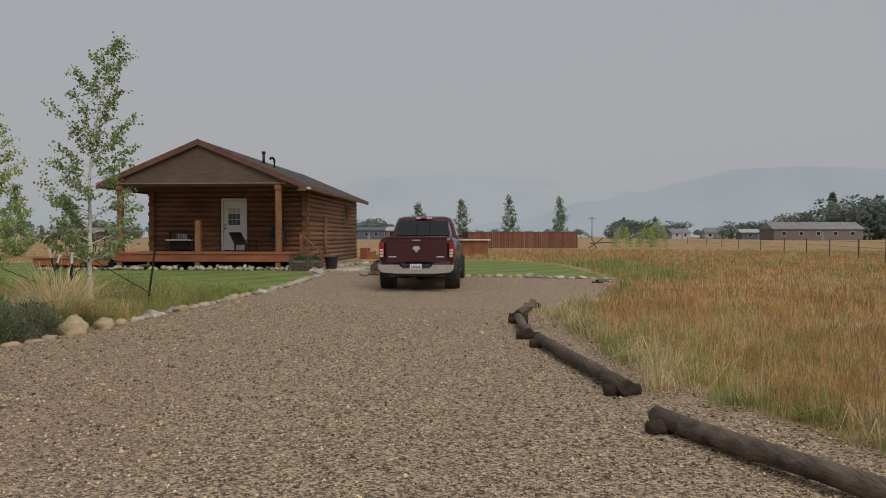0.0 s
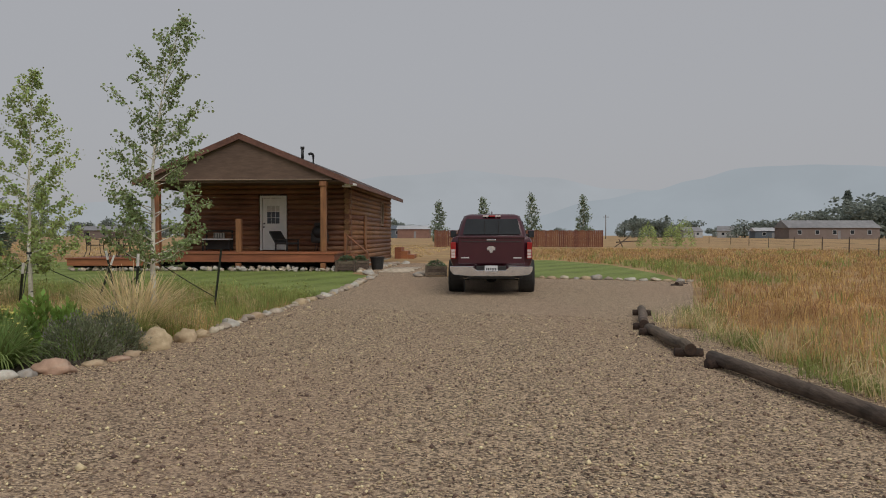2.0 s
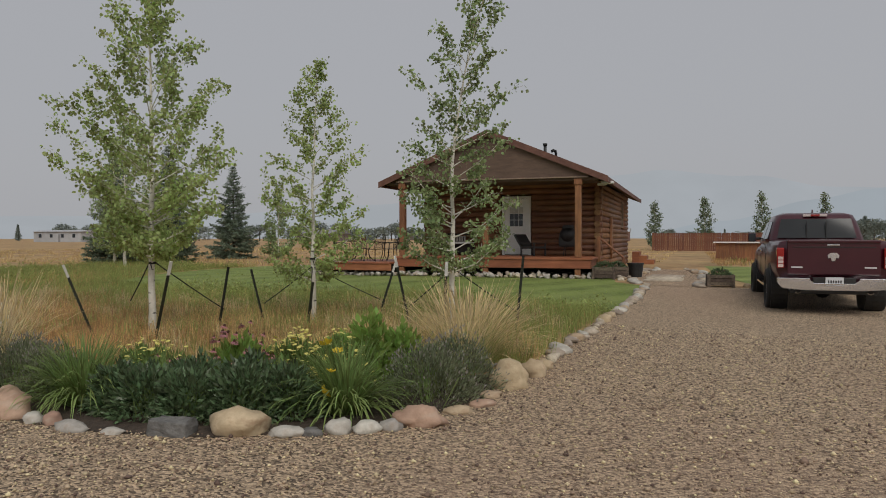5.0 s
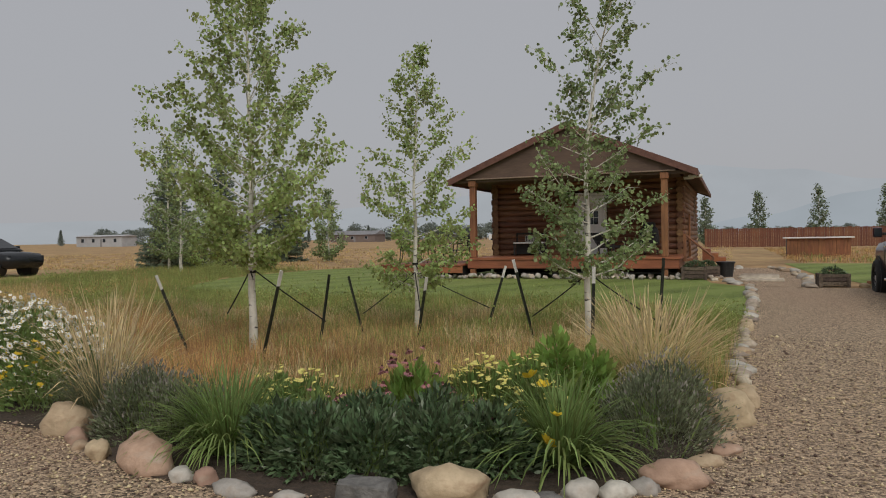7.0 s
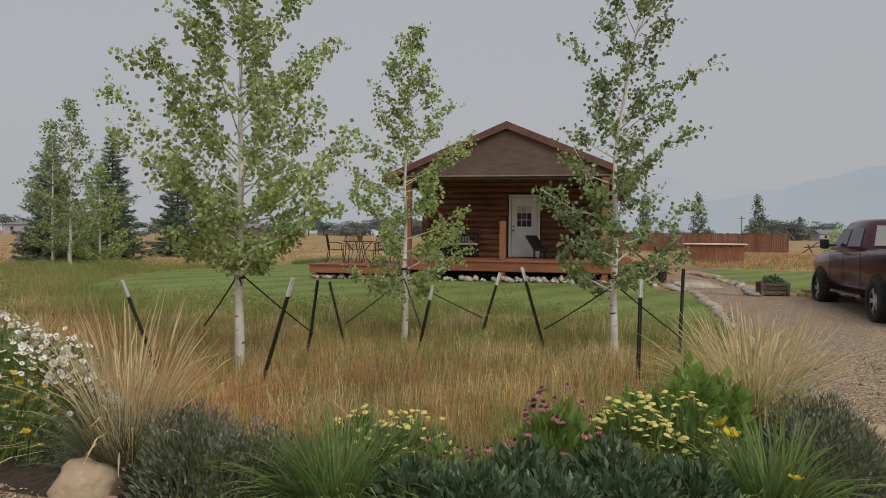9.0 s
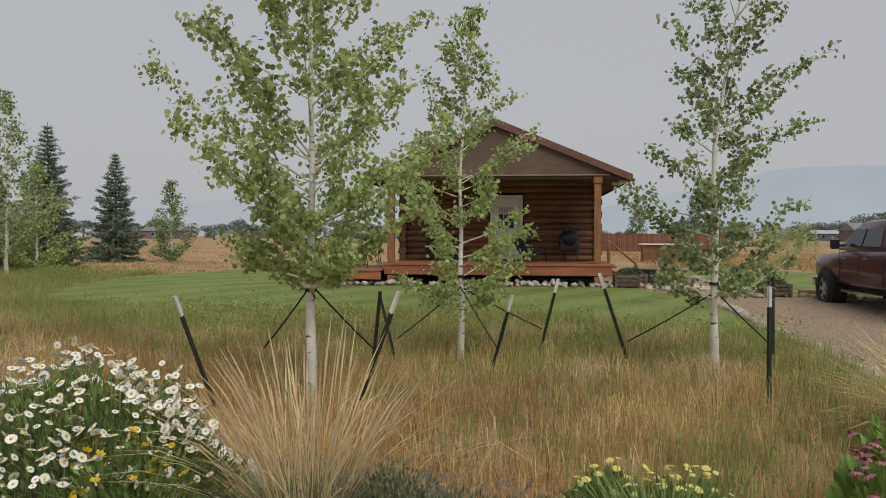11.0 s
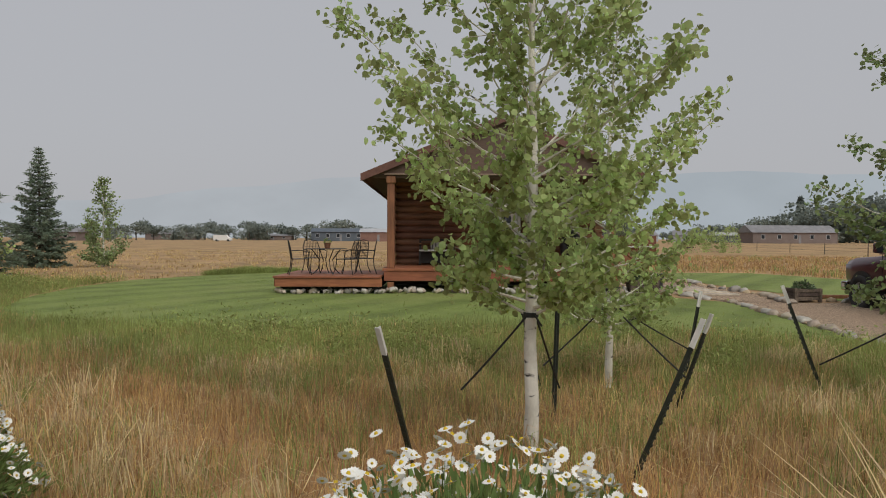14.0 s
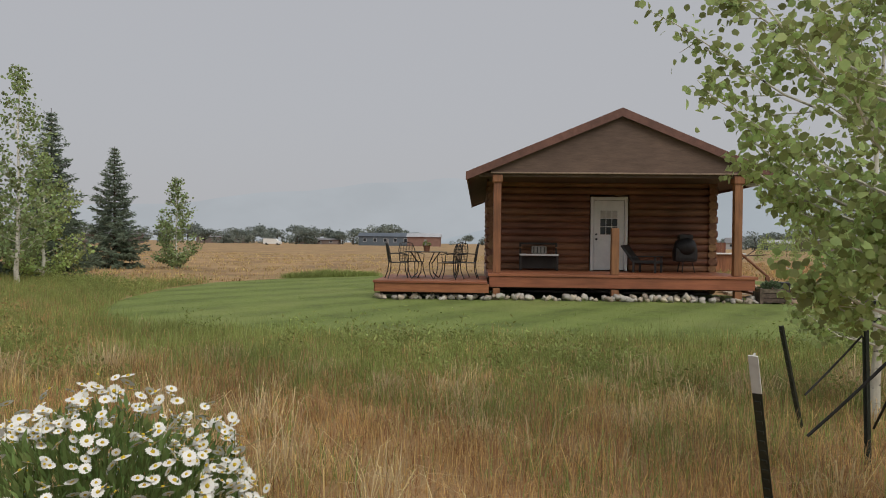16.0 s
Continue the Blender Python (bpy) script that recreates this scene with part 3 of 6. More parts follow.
def stack(bm, levels):
    """Joins rounded rectangles (z, half width, y0, y1) upwards into a closed cab."""
    rings = []
    for z, w, y0, y1 in levels:
        r = 0.1
        ring = [(w - r, y0), (w, y0 + r), (w, y1 - r), (w - r, y1), (-w + r, y1), (-w, y1 - r), (-w, y0 + r), (-w + r, y0)]
        rings.append([bm.verts.new((x, y, z)) for x, y in ring])
    for a, b in zip(rings, rings[1:]):
        for i in range(8):
            bm.faces.new((a[i], a[(i + 1) % 8], b[(i + 1) % 8], b[i]))
    bm.faces.new(rings[0][::-1])
    bm.faces.new(rings[-1])
    bmesh.ops.recalc_face_normals(bm, faces=bm.faces[:])


def quad_panel(pts, thick):
    """A thin panel with these four corners, thickened along its normal."""
    bm = bmesh.new()
    f = bm.faces.new([bm.verts.new(p) for p in pts])
    f.normal_update()
    n = f.normal.copy()
    r = bmesh.ops.extrude_face_region(bm, geom=[f])
    for v in r["geom"]:
        if isinstance(v, bmesh.types.BMVert):
            v.co += n * thick
    bmesh.ops.recalc_face_normals(bm, faces=bm.faces[:])
    return bm


def wheel(parent, x, y, r, w, rim):
    s = 1 if x > 0 else -1
    bm = bmesh.new()
    prof = [(-w / 2, r * 0.62), (-w / 2, r * 0.92), (-w / 2 + 0.03, r * 0.99), (0, r), (w / 2 - 0.03, r * 0.99), (w / 2, r * 0.92), (w / 2, r * 0.62), (0, r * 0.6)]
    rings = []
    for k in range(28):
        a = 2 * math.pi * k / 28
        rings.append([bm.verts.new((x + u, y + math.cos(a) * q, r + math.sin(a) * q)) for u, q in prof])
    for k in range(28):
        a, b = rings[k], rings[(k + 1) % 28]
        for i in range(len(prof)):
            bm.faces.new((a[i], a[(i + 1) % len(prof)], b[(i + 1) % len(prof)], b[i]))
    bmesh.ops.recalc_face_normals(bm, faces=bm.faces[:])
    wh = part("wheel", bm, M["rubber"], parent, "black tyre on an alloy rim", True)
    xo = x + s * (w / 2 - 0.03)
    bm = bmesh.new()
    rod(bm, (xo - s * 0.06, y, r), (xo - s * 0.05, y, r), r * 0.61, sides=24)
    part("hub_back", bm, M["plastic"], wh)
    bm = bmesh.new()
    rod(bm, (xo - s * 0.05, y, r), (xo, y, r), r * 0.16, sides=12)
    for k in range(rim):
        a = 2 * math.pi * k / rim
        d = Vector((0, math.cos(a), math.sin(a)))
        t = Vector((0, -math.sin(a), math.cos(a)))
        c = Vector((xo - s * 0.02, y, r))
        p0, p1 = c + d * r * 0.12, c + d * r * 0.58
        vs = [bm.verts.new(p0 + t * 0.03), bm.verts.new(p0 - t * 0.03), bm.verts.new(p1 - t * 0.05), bm.verts.new(p1 + t * 0.05)]
        bm.faces.new(vs)
    for k in range(24):
        a0, a1 = 2 * math.pi * k / 24, 2 * math.pi * (k + 1) / 24
        ring = [(xo - s * 0.01, y + math.cos(a) * q, r + math.sin(a) * q) for a, q in ((a0, r * 0.56), (a1, r * 0.56), (a1, r * 0.63), (a0, r * 0.63))]
        bm.faces.new([bm.verts.new(p) for p in ring])
    part("rim", bm, M["alloy"], wh, "bright alloy rim")


# lighter than chrome, for the bumper with its highlight bars and the emblem
M["bright"] = material("bright_chrome", (0.8, 0.8, 0.82), (0.9, 0.9, 0.92), 6, 0.18, metal=1.0, blotch=0.03)
truck = thing("pickup_truck", (-0.97, 16.95, 0.0), "maroon crew-cab pickup parked on the gravel driveway", "pickup truck", rz=0.0)
truck.location.z = 0.0
truck.scale = (0.97, 1.0, 1.02)


def side(zb, zt, w, crown=0.0):
    return [(0, zb), (w * 0.8, zb), (w * 0.93, zb + 0.08), (w * 0.985, zb + 0.2), (w, 0.9), (w * 0.995, 1.05), (w * 0.97, zt - 0.1), (w * 0.93, zt - 0.02), (w * 0.86, zt + 0.0), (0, zt + crown)]


bm = bmesh.new()
loft(bm, [(0.1, side(0.62, 1.36, 0.98)), (0.18, side(0.6, 1.37, 1.0)), (2.0, side(0.52, 1.37, 1.015)), (2.06, side(0.5, 1.35, 1.015)), (3.9, side(0.48, 1.31, 1.015)), (4.25, side(0.48, 1.27, 1.01, 0.04)), (5.3, side(0.5, 1.2, 0.99, 0.05)), (5.65, side(0.52, 1.13, 0.93, 0.04)), (5.78, side(0.58, 1.0, 0.84))])
body = part("body", bm, M["paint"], truck, "glossy dark maroon body", True)
bm = bmesh.new()
stack(bm, [(1.3, 0.95, 2.08, 4.45), (1.4, 0.935, 2.1, 4.3), (1.75, 0.83, 2.22, 3.85), (1.9, 0.76, 2.3, 3.62), (1.955, 0.62, 2.5, 3.45)])
cab = part("cab", bm, M["paint"], truck, "maroon crew cab", True)
bm = quad_panel([(-0.78, 2.078, 1.42), (0.78, 2.078, 1.42), (0.69, 2.205, 1.82), (-0.69, 2.205, 1.82)], 0.01)
rw = part("rear_window", bm, M["tint"], truck, "dark tinted rear window")
part("slider_frame", solid((-0.2, 2.09, 1.44), (-0.18, 2.11, 1.76), 0.0, Matrix.Translation((0, -0.03, 0))), M["plastic"], rw)
part("slider_frame", solid((0.18, 2.09, 1.44), (0.2, 2.11, 1.76), 0.0, Matrix.Translation((0, -0.03, 0))), M["plastic"], rw)
for s in (-1, 1):
    for (ya, yb, yc, yd) in ((2.35, 3.15, 3.12, 2.45), (3.22, 4.05, 3.72, 3.2)):
        pts = [(s * 0.945, ya, 1.4), (s * 0.945, yb, 1.4), (s * 0.832, yc, 1.77), (s * 0.832, yd, 1.77)]
        part("side_window", quad_panel(pts if s > 0 else pts[::-1], 0.008), M["tint"], truck, "tinted side window")
    for y in (2.12, 3.2, 4.1):
        part("door_gap", solid((s * 1.012, y, 0.62), (s * 1.019, y + 0.012, 1.3), 0.0), M["plastic"], truck)
    for y in (2.9, 3.9):
        part("door_handle", solid((s * 1.015, y - 0.12, 1.12), (s * 1.05, y + 0.06, 1.16), 0.01), M["chrome"], truck, "chrome door handle")
    part("side_step", solid((s * 0.88, 2.1, 0.4), (s * 1.04, 4.0, 0.46), 0.02), M["chrome"], truck, "chrome side step")
    for y in (1.22, 4.88):
        bm = bmesh.new()
        rod(bm, (s * 0.7, y, 0.44), (s * 1.018, y, 0.44), 0.48, sides=28)
        part("wheel_well", bm, M["plastic"], truck)
        wheel(truck, s * 0.95, y, 0.41, 0.28, 6)
    mr = part("mirror", solid((s * 1.06, 3.98, 1.33), (s * 1.25, 4.1, 1.55), 0.04), M["paint"], truck, "door mirror with a dark face")
    part("mirror_glass", solid((s * 1.08, 3.97, 1.35), (s * 1.23, 3.979, 1.53), 0.0), M["tint"], mr)
    part("mirror_arm", solid((s * 0.95, 4.0, 1.38), (s * 1.09, 4.07, 1.44), 0.01), M["plastic"], mr)
    tl = part("tail_lamp", solid((s * 0.855, 0.05, 0.86), (s * 0.985, 0.22, 1.24), 0.02), M["lamp_red"], truck, "red tail lamp with clear middle")
    for q in range(3):
        part("clear_lens", solid((s * 0.87, 0.042, 0.88 + q * 0.07), (s * 0.965, 0.06, 0.935 + q * 0.07), 0.004), M["lamp_clear"], tl)
    bm = bmesh.new()
    rod(bm, (s * 0.62, -0.02, 0.46), (s * 0.62, 0.3, 0.46), 0.065, sides=16)
    ex = part("exhaust_tip", bm, M["chrome"], truck, "round chrome exhaust tip", True)
    # dark plug paints the shaded hollow of the exhaust pipe
    bm = bmesh.new()
    rod(bm, (s * 0.62, -0.024, 0.46), (s * 0.62, 0.02, 0.46), 0.05, sides=16)
    part("exhaust_bore", bm, M["dark"], ex)
tg = part("tailgate", solid((-0.8, 0.055, 0.74), (0.8, 0.13, 1.36), 0.025), M["paint"], truck, "maroon tailgate with plain emblem")
part("spoiler_lip", solid((-0.8, 0.03, 1.33), (0.8, 0.14, 1.385), 0.015), M["paint"], tg)
# thin black bar paints the shade line of the tailgate's crease
part("tailgate_crease", solid((-0.72, 0.047, 1.245), (0.72, 0.06, 1.26), 0.004), M["plastic"], tg)
part("tailgate_handle", solid((-0.11, 0.035, 1.275), (0.11, 0.06, 1.31), 0.008), M["chrome"], tg, "chrome tailgate handle")
bm = bmesh.new()
prism(bm, [(-0.05, 1.15), (0.05, 1.15), (0.1, 1.11), (0.09, 1.05), (0.045, 1.06), (0.03, 1.0), (-0.03, 1.0), (-0.045, 1.06), (-0.09, 1.05), (-0.1, 1.11)], 0.038, 0.056, "y")
part("emblem", bm, M["bright"], tg, "plain chrome emblem")
part("lettering_bar", solid((-0.73, 0.045, 0.87), (-0.53, 0.056, 0.895), 0.0), M["alloy"], tg)
part("lettering_bar", solid((0.53, 0.045, 0.87), (0.73, 0.056, 0.895), 0.0), M["alloy"], tg)
bm = bmesh.new()
prism(bm, [(-0.98, 0.68), (-0.82, 0.665), (-0.42, 0.655), (-0.34, 0.6), (0.34, 0.6), (0.42, 0.655), (0.82, 0.665), (0.98, 0.68), (0.99, 0.6), (0.9, 0.5), (0.5, 0.47), (-0.5, 0.47), (-0.9, 0.5), (-0.99, 0.6)], -0.1, 0.09, "y")
bmesh.ops.bevel(bm, geom=bm.edges[:], offset=0.015, segments=2, affect="EDGES")
bp = part("rear_bumper", bm, M["bright"], truck, "chrome rear bumper with a plate recess")
# thin bars added for the bright highlight along the bumper's edges
part("bumper_lip", solid((-0.99, -0.115, 0.655), (-0.42, 0.05, 0.69), 0.008), M["bright"], bp, "bright bar added as the bumper edge highlight")
part("bumper_lip", solid((0.42, -0.115, 0.655), (0.99, 0.05, 0.69), 0.008), M["bright"], bp)
part("bumper_lip", solid((-0.36, -0.115, 0.575), (0.36, 0.0, 0.6), 0.008), M["bright"], bp)
part("bumper_pad", solid((-0.36, -0.085, 0.59), (0.36, 0.05, 0.7), 0.01), M["plastic"], bp)
part("valance", solid((-0.75, -0.02, 0.4), (0.75, 0.2, 0.5), 0.03), M["plastic"], bp)
pl = part("licence_plate", solid((-0.155, -0.103, 0.56), (0.155, -0.09, 0.71), 0.004), M["plate"], truck, "white licence plate with unreadable characters")
for q in range(6):
    part("character_bar", solid((-0.115 + q * 0.042, -0.106, 0.605), (-0.09 + q * 0.042, -0.1035, 0.655), 0.0), M["plastic"], pl)
part("underside", solid((-0.7, 0.5, 0.36), (0.7, 5.3, 0.55), 0.05), M["plastic"], truck)
bm = bmesh.new()
rod(bm, (-0.8, 1.22, 0.41), (0.8, 1.22, 0.41), 0.06, sides=10)
bmesh.ops.create_uvsphere(bm, u_segments=12, v_segments=8, radius=0.17, matrix=Matrix.Translation((0, 1.22, 0.41)))
part("rear_axle", bm, M["plastic"], truck, "", True)
part("brake_light", solid((-0.24, 2.24, 1.87), (0.24, 2.34, 1.92), 0.012), M["lamp_clear"], truck, "third brake light with red centre")
part("brake_light", solid((-0.09, 2.232, 1.872), (0.09, 2.3, 1.918), 0.008), M["lamp_red"], truck)
bm = bmesh.new()
prism(bm, [(2.6, 1.95), (2.8, 1.95), (2.66, 2.03)], -0.015, 0.015, "x")
part("antenna_fin", bm, M["paint"], truck)
for s in (-1, 1):
    part("head_lamp", solid((s * 0.6, 5.6, 0.86), (s * 0.88, 5.74, 1.05), 0.03), M["lamp_clear"], truck, "clear head lamp")
part("grille", solid((-0.55, 5.7, 0.66), (0.55, 5.82, 1.02), 0.03), M["plastic"], truck)
part("front_bumper", solid((-0.95, 5.62, 0.42), (0.95, 5.86, 0.64), 0.05), M["chrome"], truck)

suv = thing("suv", (-37.3, 24.0, 0.13), "dark charcoal suv parked in the dry field", "car", rz=-86)
bm = bmesh.new()


def suv_side(zb, zt, w, crown=0.0):
    return [(0, zb), (w * 0.8, zb), (w * 0.95, zb + 0.08), (w, 0.7), (w * 0.99, 0.9), (w * 0.95, zt - 0.03), (w * 0.85, zt), (0, zt + crown)]


loft(bm, [(0.0, suv_side(0.45, 1.0, 0.85)), (0.15, suv_side(0.38, 1.12, 0.95)), (3.3, suv_side(0.34, 1.1, 0.97)), (3.7, suv_side(0.34, 1.06, 0.96, 0.03)), (4.6, suv_side(0.36, 0.98, 0.92, 0.04)), (4.85, suv_side(0.42, 0.8, 0.8))])
part("body", bm, M["suvpaint"], suv, "glossy charcoal body", True)
bm = bmesh.new()
stack(bm, [(1.08, 0.9, 0.1, 3.75), (1.2, 0.88, 0.15, 3.5), (1.6, 0.74, 0.5, 2.75), (1.72, 0.62, 0.75, 2.5)])
part("cab", bm, M["suvpaint"], suv, "", True)
for s in (-1, 1):
    for (ya, yb, yc, yd) in ((0.5, 1.5, 1.5, 0.75), (1.6, 2.45, 2.45, 1.6), (2.52, 3.3, 2.7, 2.52)):
        pts = [(s * 0.893, ya, 1.16), (s * 0.893, yb, 1.16), (s * 0.758, yc, 1.56), (s * 0.758, yd, 1.56)]
        part("side_window", quad_panel(pts if s > 0 else pts[::-1], 0.01), M["tint"], suv)
    for y in (1.0, 3.95):
        bm = bmesh.new()
        rod(bm, (s * 0.6, y, 0.4), (s * 0.975, y, 0.4), 0.44, sides=24)
        part("wheel_well", bm, M["plastic"], suv)
        wheel(suv, s * 0.92, y, 0.37, 0.25, 5)
    part("mirror", solid((s * 0.95, 3.05, 1.12), (s * 1.13, 3.2, 1.3), 0.04), M["suvpaint"], suv)
    part("sill", solid((s * 0.9, 1.4, 0.32), (s * 0.985, 3.5, 0.38), 0.01), M["chrome"], suv)
part("windscreen", quad_panel([(-0.72, 3.54, 1.2), (-0.62, 2.82, 1.57), (0.62, 2.82, 1.57), (0.72, 3.54, 1.2)], 0.012), M["tint"], suv)


# ---- stones ----
def stone_mesh(name, size, seed, mat, cuts=2, rough=0.22):
    bm = bmesh.new()
    bmesh.ops.create_icosphere(bm, subdivisions=cuts, radius=0.5)
    for v in bm.verts:
        p = v.co.normalized()
        d = 1 + rough * 1.6 * noise.noise(p * 1.3 + Vector((seed * 7.1, 0, 0))) + 0.2 * abs(noise.noise(p * 2.3 + Vector((seed, seed, 0)))) + 0.1 * noise.noise(p * 4.1 + Vector((0, seed * 3.7, 0)))
        v.co = Vector((p.x * size[0], p.y * size[1], max(p.z, -0.6) * size[2])) * 0.5 * d
    for k in range(3):
        lo, hi = min(v.co[k] for v in bm.verts), max(v.co[k] for v in bm.verts)
        for v in bm.verts:
            v.co[k] = (v.co[k] - (lo + hi) / 2) * size[k] / (hi - lo)
    me = bpy.data.meshes.new(name)
    bm.to_mesh(me)
    bm.free()
    me.polygons.foreach_set("use_smooth", [True] * len(me.polygons))
    me.materials.append(mat)
    return me


def stone(x, y, size, mat, label, seed, rz=0, sink=0.14, group="stones edging the flower bed", name="border_stone"):
    ob = new(name, stone_mesh(name, size, seed, mat, 3))
    ob.matrix_world = pose(x, y, rise(x, y) + size[2] * (0.5 - sink), 0, 0, rz)
    return tagged(ob, label, "stone", group)


BIG = [(-9.99, 6.86, (0.40, 0.34, 0.34), "rock_tan", "rounded tan boulder edging the bed", 10),
       (-9.66, 6.66, (0.19, 0.17, 0.18), "rock_pink", "small pinkish stone edging the bed", 0),
       (-9.50, 6.54, (0.12, 0.12, 0.10), "rock_tan", "small tan stone edging the bed", 30),
       (-9.17, 6.40, (0.19, 0.18, 0.20), "rock_tan", "upright tan stone edging the bed", 0),
       (-8.70, 6.36, (0.58, 0.36, 0.33), "rock_pink", "large pinkish boulder edging the bed", -20),
       (-8.30, 6.23, (0.18, 0.15, 0.13), "rock_white", "pale round river stone", 0),
       (-8.11, 6.24, (0.18, 0.16, 0.16), "rock_pink", "small pinkish stone edging the bed", 0),
       (-7.83, 6.15, (0.33, 0.17, 0.12), "rock_white", "flat pale river stone", -8),
       (-7.47, 6.18, (0.21, 0.14, 0.07), "rock_white", "flat pale river stone", 10),
       (-6.62, 6.50, (0.50, 0.38, 0.30), "rock_tan", "large rounded tan boulder edging the bed", 5),
       (-6.22, 6.54, (0.30, 0.18, 0.11), "rock_white", "flat pale river stone", 10),
       (-6.04, 6.62, (0.18, 0.14, 0.09), "rock_grey", "small grey river stone", 0),
       (-5.90, 6.74, (0.23, 0.20, 0.16), "rock_white", "pale round river stone", 0),
       (-5.70, 6.84, (0.24, 0.19, 0.14), "rock_white", "pale round river stone", 30),
       (-5.56, 6.95, (0.19, 0.16, 0.13), "rock_white", "pale round river stone", 10),
       (-5.40, 7.16, (0.46, 0.30, 0.24), "rock_pink", "pink sandstone boulder edging the bed", 20),
       (-5.24, 7.62, (0.27, 0.19, 0.10), "rock_tan", "flat tan stone edging the bed", 30),
       (-5.12, 7.92, (0.27, 0.17, 0.09), "rock_pink", "flat pinkish stone edging the bed", 50),
       (-5.14, 8.27, (0.23, 0.17, 0.10), "rock_tan", "small tan stone edging the bed", 40),
       (-5.10, 8.80, (0.46, 0.42, 0.40), "rock_tan", "large tan boulder at the bed corner", 80),
       (-4.99, 9.42, (0.34, 0.30, 0.26), "rock_tan", "tan stone edging the bed", 70),
       (-4.98, 9.85, (0.28, 0.22, 0.16), "rock_tan", "flat tan stone edging the bed", 80)]
for q, (x, y, size, mat, label, rz) in enumerate(BIG):
    stone(x, y, (size[0] * 0.98, size[1] * 0.95, size[2] * 0.84), M[mat], label, q + 1.3, rz)
bm = bmesh.new()
box(bm, (-0.155, -0.09, -0.04), (0.155, 0.09, 0.1), 0.015)
bmesh.ops.subdivide_edges(bm, edges=bm.edges[:], cuts=2, use_grid_fill=True)
for v in bm.verts:
    v.co += Vector((noise.noise(v.co * 14), noise.noise(v.co * 14 + Vector((9, 0, 0))), noise.noise(v.co * 14 + Vector((0, 9, 0))))) * 0.014
ob = link_mesh("border_stone", bm, M["rock_grey"])
ob.matrix_world = pose(-7.03, 6.30, 0.02, 0, 0, 6)
tagged(ob, "rough square grey block in the bed edging", "stone", "stones edging the flower bed")
SMALL = [stone_mesh("kerb_stone", (0.33 + 0.05 * (q % 3), 0.24, 0.15 + 0.02 * (q % 2)), 40 + q * 1.7, M[("rock", "rock_white", "rock_tan", "rock")[q % 4]], 2, 0.4) for q in range(9)]
rng = random.Random(4)


def stone_row(pts, step, name, label, group, scale=1.0, jitter=0.05, meshes=SMALL, tilt=10, lift=0.045, turn=60):
    for x, y, a in curve_points(pts, step):
        ob = new(name, rng.choice(meshes))
        s = scale * rng.uniform(0.62, 1.28)
        x, y = x + rng.uniform(-jitter, jitter), y + rng.uniform(-jitter, jitter)
        m = pose(x, y, rise(x, y) + lift * s, rng.uniform(-tilt, tilt), rng.uniform(-tilt, tilt), math.degrees(a) + rng.uniform(-turn, turn))
        ob.matrix_world = m @ Matrix.Diagonal((s, s * rng.uniform(0.8, 1.2), s * rng.uniform(0.75, 1.15), 1))
        tagged(ob, label, "stone", group)


stone_row([(-5.0, 10.3), (-5.0, 11.4), (-4.88, 14.6), (-4.7, 18.5), (-4.65, 22.9)], 0.27, "kerb_stone", "pale river stone along the driveway edge", "stones along the driveway", 0.82)
bm = bmesh.new()
strip = curve_points([(-12.4, 7.12), (-14.0, 7.74), (-16.2, 9.05), (-18.0, 10.4)], 0.25)
for (x0, y0, a0), (x1, y1, a1) in zip(strip, strip[1:]):
    vs = [bm.verts.new(p) for p in ((x0, y0, -0.02), (x1, y1, -0.02), (x1, y1, 0.06), (x0, y0, 0.06), (x0, y0 + 0.012, -0.02), (x1, y1 + 0.012, -0.02), (x1, y1 + 0.012, 0.06), (x0, y0 + 0.012, 0.06))]
    for k in ((0, 1, 2, 3), (5, 4, 7, 6), (3, 2, 6, 7)):
        bm.faces.new([vs[i] for i in k])
tagged(link_mesh("bed_edging", bm, M["black"]), "thin black metal edging strip of the bed", "edging")
stone_row([(-2.0, 22.9), (0.0, 22.3), (2.5, 21.7), (4.7, 21.1)], 0.33, "kerb_stone", "pale flat stone edging the back lawn", "stones edging the back lawn", 0.85)
stone_row([(-3.2, 22.6), (-3.05, 25.5), (-3.2, 29.0), (-3.7, 32.6)], 0.34, "kerb_stone", "pale stone lining the garden path", "stones lining the path", 1.0, 0.12)
stone_row([(-5.1, 23.4), (-5.6, 26.0), (-5.3, 29.0), (-5.0, 32.0)], 0.32, "kerb_stone", "pale stone lining the garden path", "stones lining the path", 1.0, 0.2)
RIVER = [stone_mesh("river_stone", (0.16 + 0.03 * (q % 4), 0.15, 0.13), 80 + q * 2.3, M["rock_white" if q % 3 else "rock"], 2, 0.45) for q in range(8)]
stone_row([(-16.0, 24.62), (-13.2, 24.6), (-13.0, 24.95), (-6.3, 24.95)], 0.15, "river_stone", "pale river stone piled under the deck", "stones under the deck", 1.0, 0.13, RIVER, 45, 0.07, 180)
stone_row([(-15.8, 24.85), (-13.2, 24.85), (-6.4, 25.2)], 0.16, "river_stone", "pale river stone piled under the deck", "stones under the deck", 1.1, 0.14, RIVER, 45, 0.09, 180)
for q in range(5):
    ob = link_mesh("stepping_stone", solid((-0.55, -0.2, 0), (0.55, 0.2, 0.05), 0.02), M["rock"])
    ob.matrix_world = pose(-4.3 + 0.05 * math.sin(q * 2.1), 24.4 + q * 0.75, rise(0, 30) + 0.012, 0, 0, 8 * math.sin(q * 3.0))
    tagged(ob, "flat grey stepping stone in the path", "stepping stone", "stepping stones of the path")

